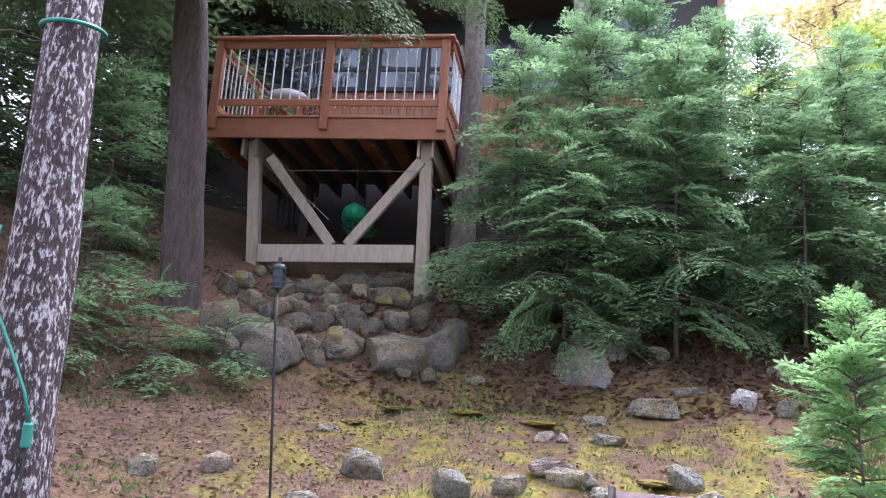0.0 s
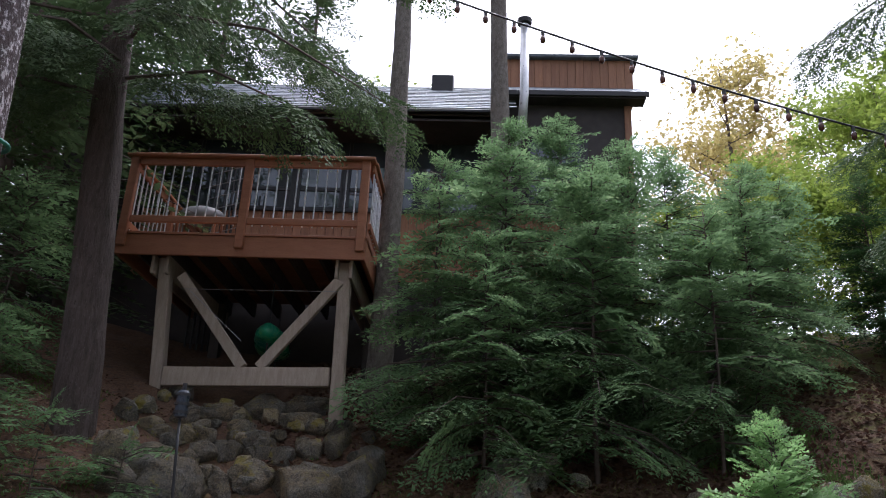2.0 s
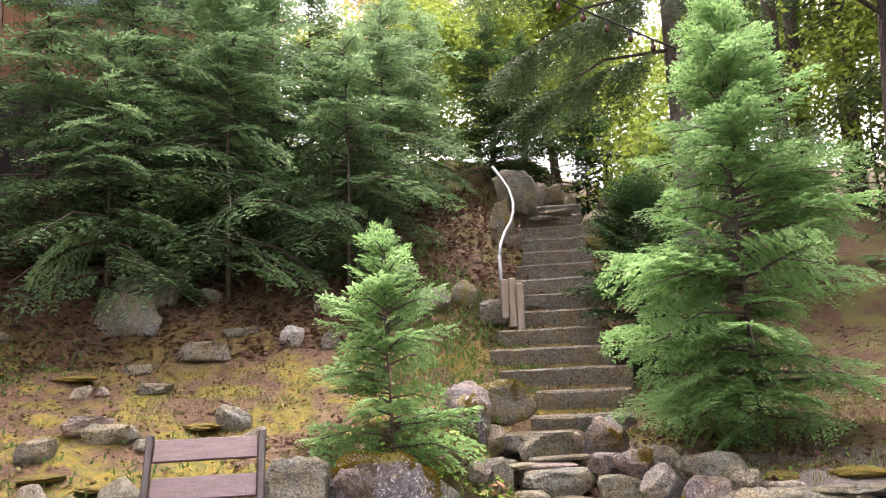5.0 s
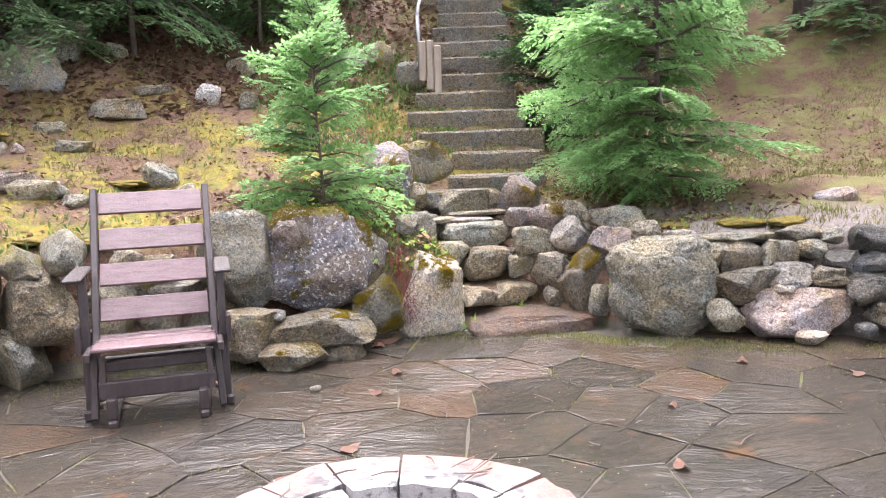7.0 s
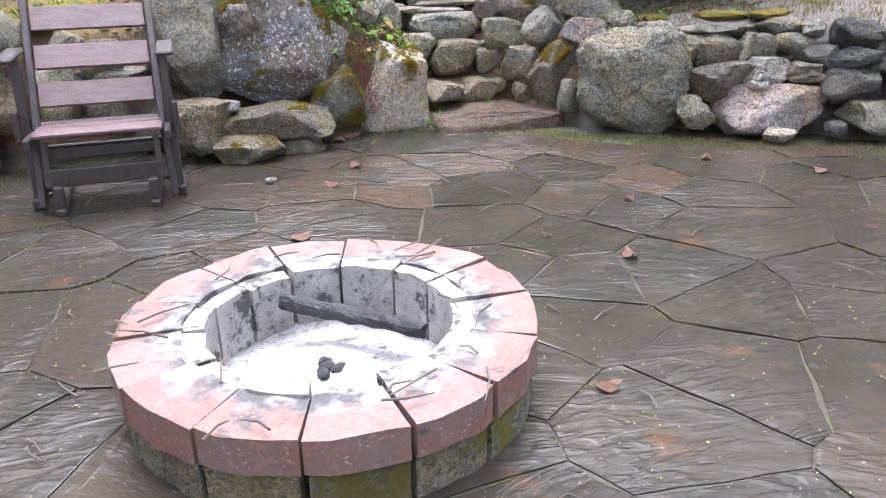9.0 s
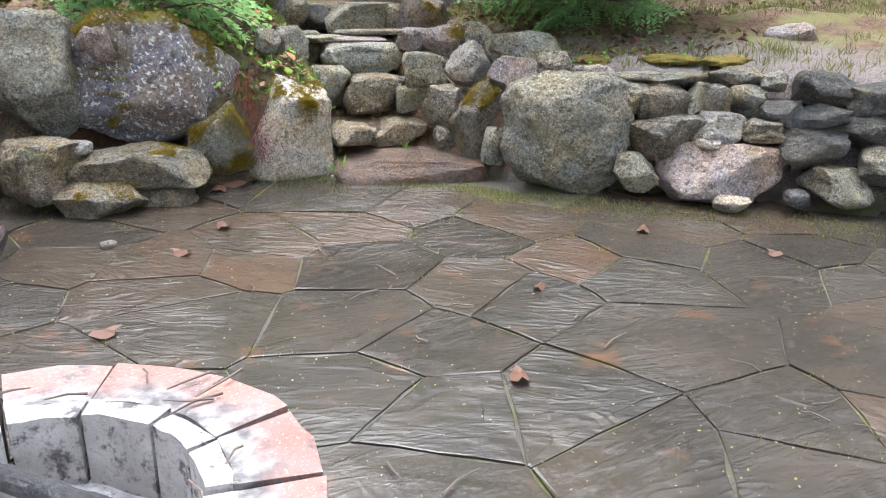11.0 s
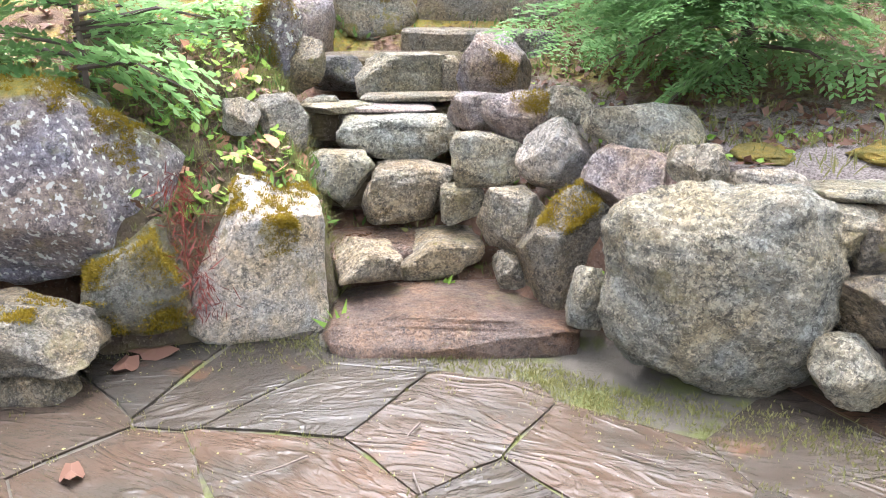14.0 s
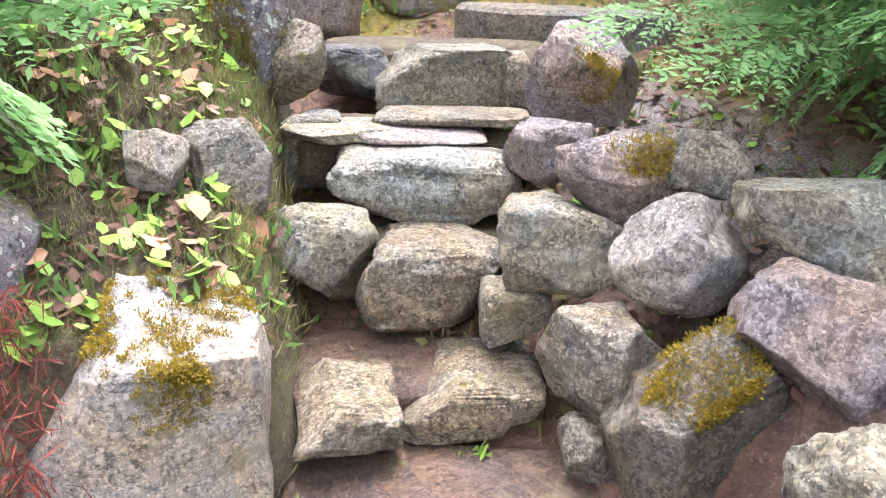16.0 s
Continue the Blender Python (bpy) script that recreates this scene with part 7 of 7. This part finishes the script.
p, r_ = scatter(9000, -6, 9, 4.5, 9.5, 1, patches(1.9, 0.1))
blades("grass", "sparse fine grass growing through the moss", M_GRASS, p, r_, 0.06)
p, r_ = scatter(7000, 4.4, 12, 2.5, 9.5, 2, patches(1.2, -0.2, 2))
blades("grass", "low dry and green grass of the side lawn", M_GRASS, p, r_, 0.07)
p, r_ = scatter(5200, -5, 5, 5.2, 9.3, 3, patches(1.4, 0.3, 1))
blades("weeds", "broad-leaved green weeds in the moss", M_WEED, p, r_, 0.055, 5, 0.04, 0.016)
p, r_ = scatter(26000, -6, 9, 4.8, 9.8, 4)
flat_leaves("dead_leaves", "small rust-brown dead leaves strewn over the moss", "leaf litter", M_DEADLEAF, p, r_, 0.035)
p, r_ = scatter(24000, -2, 8, 8.2, 13, 5)
flat_leaves("dead_leaves", "thick red-brown leaf litter under the hemlocks", "leaf litter", M_DEADLEAF, p, r_, 0.07, 0.015, 0.5)
p, r_ = scatter(16000, -8, -1, 5.0, 9.5, 6)
flat_leaves("fallen_needles", "rust-red fallen needles under the trees", "leaf litter", M_DEADLEAF, p, r_, 0.03)


def cushion(at, w, d, h, seed, label="yellow-green cushion of moss"):
    rock(at, (w, d, h), seed * 37 % 360, 700 + seed, M_MOSS, label, "moss", "moss_cushion", 4, 0.8, 0, None, "moss cushions", 0.16, 0)


for k, (x, y) in enumerate([(0.2, 6.2), (0.55, 6.0), (-0.3, 5.9), (1.2, 6.9), (-1.4, 7.6), (-0.4, 8.1), (1.5, 6.4), (0.9, 5.9), (3.6, 4.9), (4.75, 4.15), (5.0, 3.95), (1.9, 5.6), (-0.1, 5.6), (2.6, 7.3), (0.3, 7.9), (-1.0, 8.1)]):
    cushion((x, y, g(x, y) + 0.01), 0.30 + 0.06 * (k % 4), 0.24, 0.05, k)
p, r_ = scatter(2600, 2.6, 4.6, 7.2, 11.0, 31, patches(1.7, -0.1, 3))
blades("weeds", "ferns and green weeds beside the stairs", M_WEED, p, r_, 0.07, 5, 0.05, 0.022)
# the bank between the boulders and the steps, with its weeds, leaves and red roots
def bank_height(x, y):
    x, y = np.asarray(x, float), np.asarray(y, float)
    z = 0.44 + 0.44 * (y - 5.08) + 0.05 * np.sin(9 * x + 3 * y) * np.sin(7 * y) + 0.025 * np.sin(23 * x) * np.sin(19 * y + 5 * x)
    right = np.interp(y, [4.9, 5.3, 6.0, 6.5], [3.06, 3.2, 3.3, 3.4])
    k = np.clip((right - x) / 0.24, 0, 1) * np.clip((x - 2.26) / 0.10, 0, 1) * np.clip((y - 5.04) / 0.10, 0, 1) * np.clip((6.5 - y) / 0.1, 0, 1)
    return z * k * (2 - k) - 0.05 * (1 - k)


bxs, bys = np.meshgrid(np.linspace(2.22, 3.36, 96), np.linspace(5.0, 6.54, 120))
bi = (np.arange(119)[:, None] * 96 + np.arange(95)[None]).ravel()
lumps = np.array([0.012 * noise.fractal(Vector((px * 22, py * 22, 0)), 0.8, 2.0, 4) for px, py in zip(bxs.ravel(), bys.ravel())]).reshape(bxs.shape)
tagged(mesh_of("earth_bank", np.stack([bxs, bys, bank_height(bxs, bys) + lumps], -1).reshape(-1, 3), np.stack([bi, bi + 1, bi + 97, bi + 96], -1), M_BANK, smooth=True), "earth bank overgrown with moss and weeds", "bank")


def on_bank(count, seed):
    rng = np.random.default_rng(seed)
    x, y = rng.uniform(2.34, 3.14, count), rng.uniform(5.1, 6.4, count)
    z = bank_height(x, y)
    ok = z > 0.25
    return np.stack([x, y, z], -1)[ok], rng


p, r_ = on_bank(330, 7)
round_leaves("weeds", "bright green round-leaved weeds on the bank", "weeds", M_FRESH, p, r_, 0.04, 0.035, 0.4)
p, r_ = on_bank(2600, 8)
blades("grass", "pale dry grass on the bank by the steps", M_GRASS, p, r_, 0.035, 7, 0.025, 0.003)
p, r_ = on_bank(1700, 9)
flat_leaves("dead_leaves", "brown dead leaves caught on the bank", "leaf litter", M_DEADLEAF, p, r_, 0.036, 0.012, 0.5)
p, r_ = on_bank(60, 14)
round_leaves("dead_leaves", "curled tan dead leaves on the bank", "leaf litter", M_TANLEAF, p, r_, 0.06, 0.03, 0.5)
edge_rng = np.random.default_rng(16)
ex, ey = edge_rng.uniform(3.0, 3.3, 900), edge_rng.uniform(5.05, 6.3, 900)
ez = bank_height(ex, ey)
blades("grass", "dry and green grass hanging at the edge of the steps", M_GRASS, np.stack([ex, ey, ez], -1)[ez > 0.02], edge_rng, 0.06, 7, 0.02, 0.003)
for at in ((3.07, 4.93, 0.02), (3.84, 4.40, 0.28), (3.50, 5.02, 0.09)):
    blades("leafy_weed", "fresh green rosette of long leaves between stones", M_FRESH, np.array([at]), edge_rng, 0.11 if at[0] < 3.2 else 0.07, 11, 0.012, 0.02)
p, r_ = on_bank(180, 10)
blades("weeds", "small upright green weeds on the bank", M_WEED, p, r_, 0.07, 5, 0.03, 0.014)
roots_rng = np.random.default_rng(12)
n_ = 420
bz = roots_rng.uniform(0.14, 0.60, n_)
bx = roots_rng.normal(2.61, 0.038, n_) + 0.10 * (0.3 - bz)
base_ = np.stack([bx, 4.98 + 0.45 * np.maximum(bz - 0.30, 0) + roots_rng.normal(0, 0.02, n_), bz], -1)
way_ = roots_rng.normal(0, 0.75, (n_, 3)) + np.array([0, -0.1, -1.0])
way_ /= np.linalg.norm(way_, axis=1, keepdims=True)
tagged(mesh_of("hanging_roots", leaflets(base_, way_, roots_rng.normal(0, 1, (n_, 3)), roots_rng.uniform(0.03, 0.09, n_), np.full(n_, 0.004)), quads(n_), M_REDROOT), "red-brown dry roots hanging over the bank", "roots", kind="stuff")


def moss_on(seed, centre, reach, count, rise=0.3):
    """Short dense moss shoots on the part of a rock that lies within reach of a point, thinning out raggedly."""
    ob = ROCKS[seed]
    m = np.array(ob.matrix_basis)
    co = np.empty(len(ob.data.vertices) * 3, np.float32)
    nr = np.empty_like(co)
    ob.data.vertices.foreach_get("co", co)
    ob.data.vertices.foreach_get("normal", nr)
    co, nr = co.reshape(-1, 3) @ m[:3, :3].T + m[:3, 3], nr.reshape(-1, 3) @ m[:3, :3].T
    rng = np.random.default_rng(seed)
    away = np.linalg.norm((co - np.array(centre)) / np.array(reach), axis=1)
    rag = np.array([noise.fractal(Vector(q) * 11, 0.8, 2.0, 4) for q in co])
    pick = np.nonzero(away + 0.5 * rag < 0.85)[0]
    if not len(pick):
        return
    pick = pick[rng.integers(0, len(pick), count)]
    way = nr[pick] + rng.normal(0, 0.5, (count, 3)) + np.array([0, 0, rise])
    way /= np.linalg.norm(way, axis=1, keepdims=True)
    v = leaflets(co[pick] + rng.normal(0, 0.006, (count, 3)) - 0.003 * nr[pick], way, rng.normal(0, 1, (count, 3)), rng.uniform(0.005, 0.013, count), rng.uniform(0.003, 0.005, count))
    tagged(mesh_of("moss", v, quads(count), M_MOSSLEAF), "golden-green moss growing over a rock", "moss", kind="stuff")


for seed, centre, reach, count in ((1115, (3.80, 4.64, 0.50), (0.17, 0.20, 0.12), 5000), (1153, (1.90, 5.12, 0.66), (0.13, 0.25, 0.34), 6000), (1153, (2.1, 5.3, 0.88), (0.45, 0.3, 0.08), 5000),
                                   (1153, (2.50, 5.15, 0.72), (0.16, 0.2, 0.13), 3000), (1152, (2.88, 4.98, 0.36), (0.10, 0.12, 0.11), 3000), (1152, (2.86, 5.05, 0.52), (0.25, 0.2, 0.08), 3500),
                                   (1156, (2.42, 4.95, 0.25), (0.22, 0.2, 0.24), 8000), (58, (3.10, 6.06, 1.0), (0.16, 0.2, 0.28), 5000), (1159, (1.8, 4.8, 0.12), (0.14, 0.2, 0.05), 1500),
                                   (1125, (4.10, 5.80, 0.80), (0.10, 0.1, 0.08), 1500), (134, (4.0, 7.2, 1.22), (0.4, 0.4, 0.14), 4000), (1119, (3.9, 5.1, 0.76), (0.12, 0.1, 0.05), 1500), (1157, (2.1, 4.9, 0.27), (0.2, 0.1, 0.04), 1500)):
    moss_on(seed, centre, reach, int(count * 1.6))
for k, (x, y) in enumerate([(4.45, 4.45), (4.85, 4.2)]):
    cushion((x, y, g(x, y) + 0.005), 0.34, 0.22, 0.05, 40 + k)
# litter and weeds under the cedar, above the wall
p, r_ = scatter(2200, 3.9, 5.8, 4.3, 6.8, 51)
flat_leaves("dead_leaves", "brown dead leaves lying under the cedar", "leaf litter", M_DEADLEAF, p, r_, 0.05, 0.012, 0.45)
p, r_ = scatter(260, 3.9, 5.6, 4.0, 6.4, 52)
round_leaves("weeds", "fresh round-leaved weeds above the dry wall", "weeds", M_FRESH, p, r_, 0.032, 0.02, 0.4)
p, r_ = scatter(900, 1.2, 3.0, 5.5, 6.6, 53)
flat_leaves("dead_leaves", "rust-brown dead leaves above the boulders", "leaf litter", M_DEADLEAF, p, r_, 0.05, 0.012, 0.45)
# twigs, leaves and moss on the patio
twr = random.Random(5)
for k in range(95):
    x, y = twr.uniform(0.0, 3.6), twr.uniform(1.3, 4.4)
    if k < 62:
        a = twr.uniform(0, 6.28)
        x, y = 1.19 + twr.uniform(0.4, 0.9) * math.cos(a), 2.33 + twr.uniform(0.4, 0.9) * math.sin(a)
    rr_ = math.hypot(x - 1.19, y - 2.33)
    if float(beyond(x, y)) > -0.1:
        continue
    z = 0.235 if 0.38 < rr_ < 0.6 else 0.012
    a, ln = twr.uniform(0, 6.28), twr.uniform(0.05, 0.16)
    z = 0.235 if 0.3 < rr_ < 0.7 else z
    d = Vector((math.cos(a), math.sin(a), 0))
    mid = Vector((x, y, z)) + d * ln * 0.5 + Vector((twr.uniform(-0.015, 0.015), twr.uniform(-0.015, 0.015), 0.004))
    if 0.58 < math.hypot(mid.x - 1.19, mid.y - 2.33) < 0.78:
        continue
    ob = link_mesh("twig", tube([(x, y, z), mid, Vector((x, y, z)) + d * ln], [0.0035, 0.003, 0.0015], 5), M_TWIG)
    tagged(ob, "thin dark fallen twig, wet", "twig", "fallen twigs")
for k, (x, y, s) in enumerate([(1.54, 3.49, 0.06), (2.575, 2.585, 0.05), (1.95, 4.1, 0.05), (3.05, 3.1, 0.035), (2.2, 4.35, 0.05), (1.85, 1.9, 0.045), (3.9, 3.4, 0.05), (4.2, 2.9, 0.045), (2.45, 5.0, 0.09), (2.35, 4.93, 0.07), (3.1, 4.78, 0.05), (1.3, 4.75, 0.05), (1.75, 4.85, 0.06)]):
    bm = bmesh.new()
    ring = [bm.verts.new((s * (0.5 + 0.5 * abs(math.cos(2.5 * a))) * math.cos(a), 0.6 * s * math.sin(a), 0.012 * math.cos(2 * a) + 0.004)) for a in np.linspace(0, 6.2832, 13)[:-1]]
    mid = bm.verts.new((0, 0, 0.012))
    for q in range(12):
        bm.faces.new((ring[q], ring[(q + 1) % 12], mid))
    ob = link_mesh("fallen_leaf", bm, M_DEADLEAF)
    ob.matrix_basis = pose(x, y, 0.012, 0, 0, 67 * k)
    tagged(ob, "curled orange-brown fallen leaf on the wet flagstones", "leaf", "fallen leaves")
rock((1.702, 4.335, 0.018), (0.07, 0.05, 0.035), 20, 690, GRANITE[2], "small white pebble lying on the patio", "stone", "pebble", 2)
# moss and gravel in the joints along the wall
jr = np.random.default_rng(4)
pp = []
for a, b in zip(EDGE[5:], EDGE[6:16]):
    for k in range(120):
        q = a + (b - a) * jr.uniform()
        pp.append((*(q - np.array([0.2, 0.55]) * abs(jr.normal(0, 0.22)) + jr.normal(0, 0.03, 2)), 0.002))
pp = np.array(pp + JOINTS * 2)
blades("moss_fringe", "yellow-green moss and fine grass in the patio joints", M_GRASS, pp, jr, 0.022, 9, 0.02, 0.005)
# pale small leaves and catkins strewn over moss and patio
p, r_ = scatter(5000, -5, 8, 4.8, 9.3, 41)
flat_leaves("pale_leaves", "small pale green and yellowish leaves strewn on the moss", "leaf litter", M_GRASS, p, r_, 0.045, 0.02, 0.3)
pr = np.random.default_rng(42)
q = np.stack([pr.uniform(-0.5, 5.0, 2600), pr.uniform(0.8, 5.0, 2600)], -1)
q = q[(beyond(q[:, 0], q[:, 1]) < -0.02) & (np.hypot(q[:, 0] - 1.19, q[:, 1] - 2.33) > 0.62)]
flat_leaves("blossom_flecks", "tiny pale blossom flecks fallen on the wet patio", "leaf litter", M_GRASS, np.column_stack([q, np.full(len(q), 0.004)]), pr, 0.009, 0.004, 0.1)
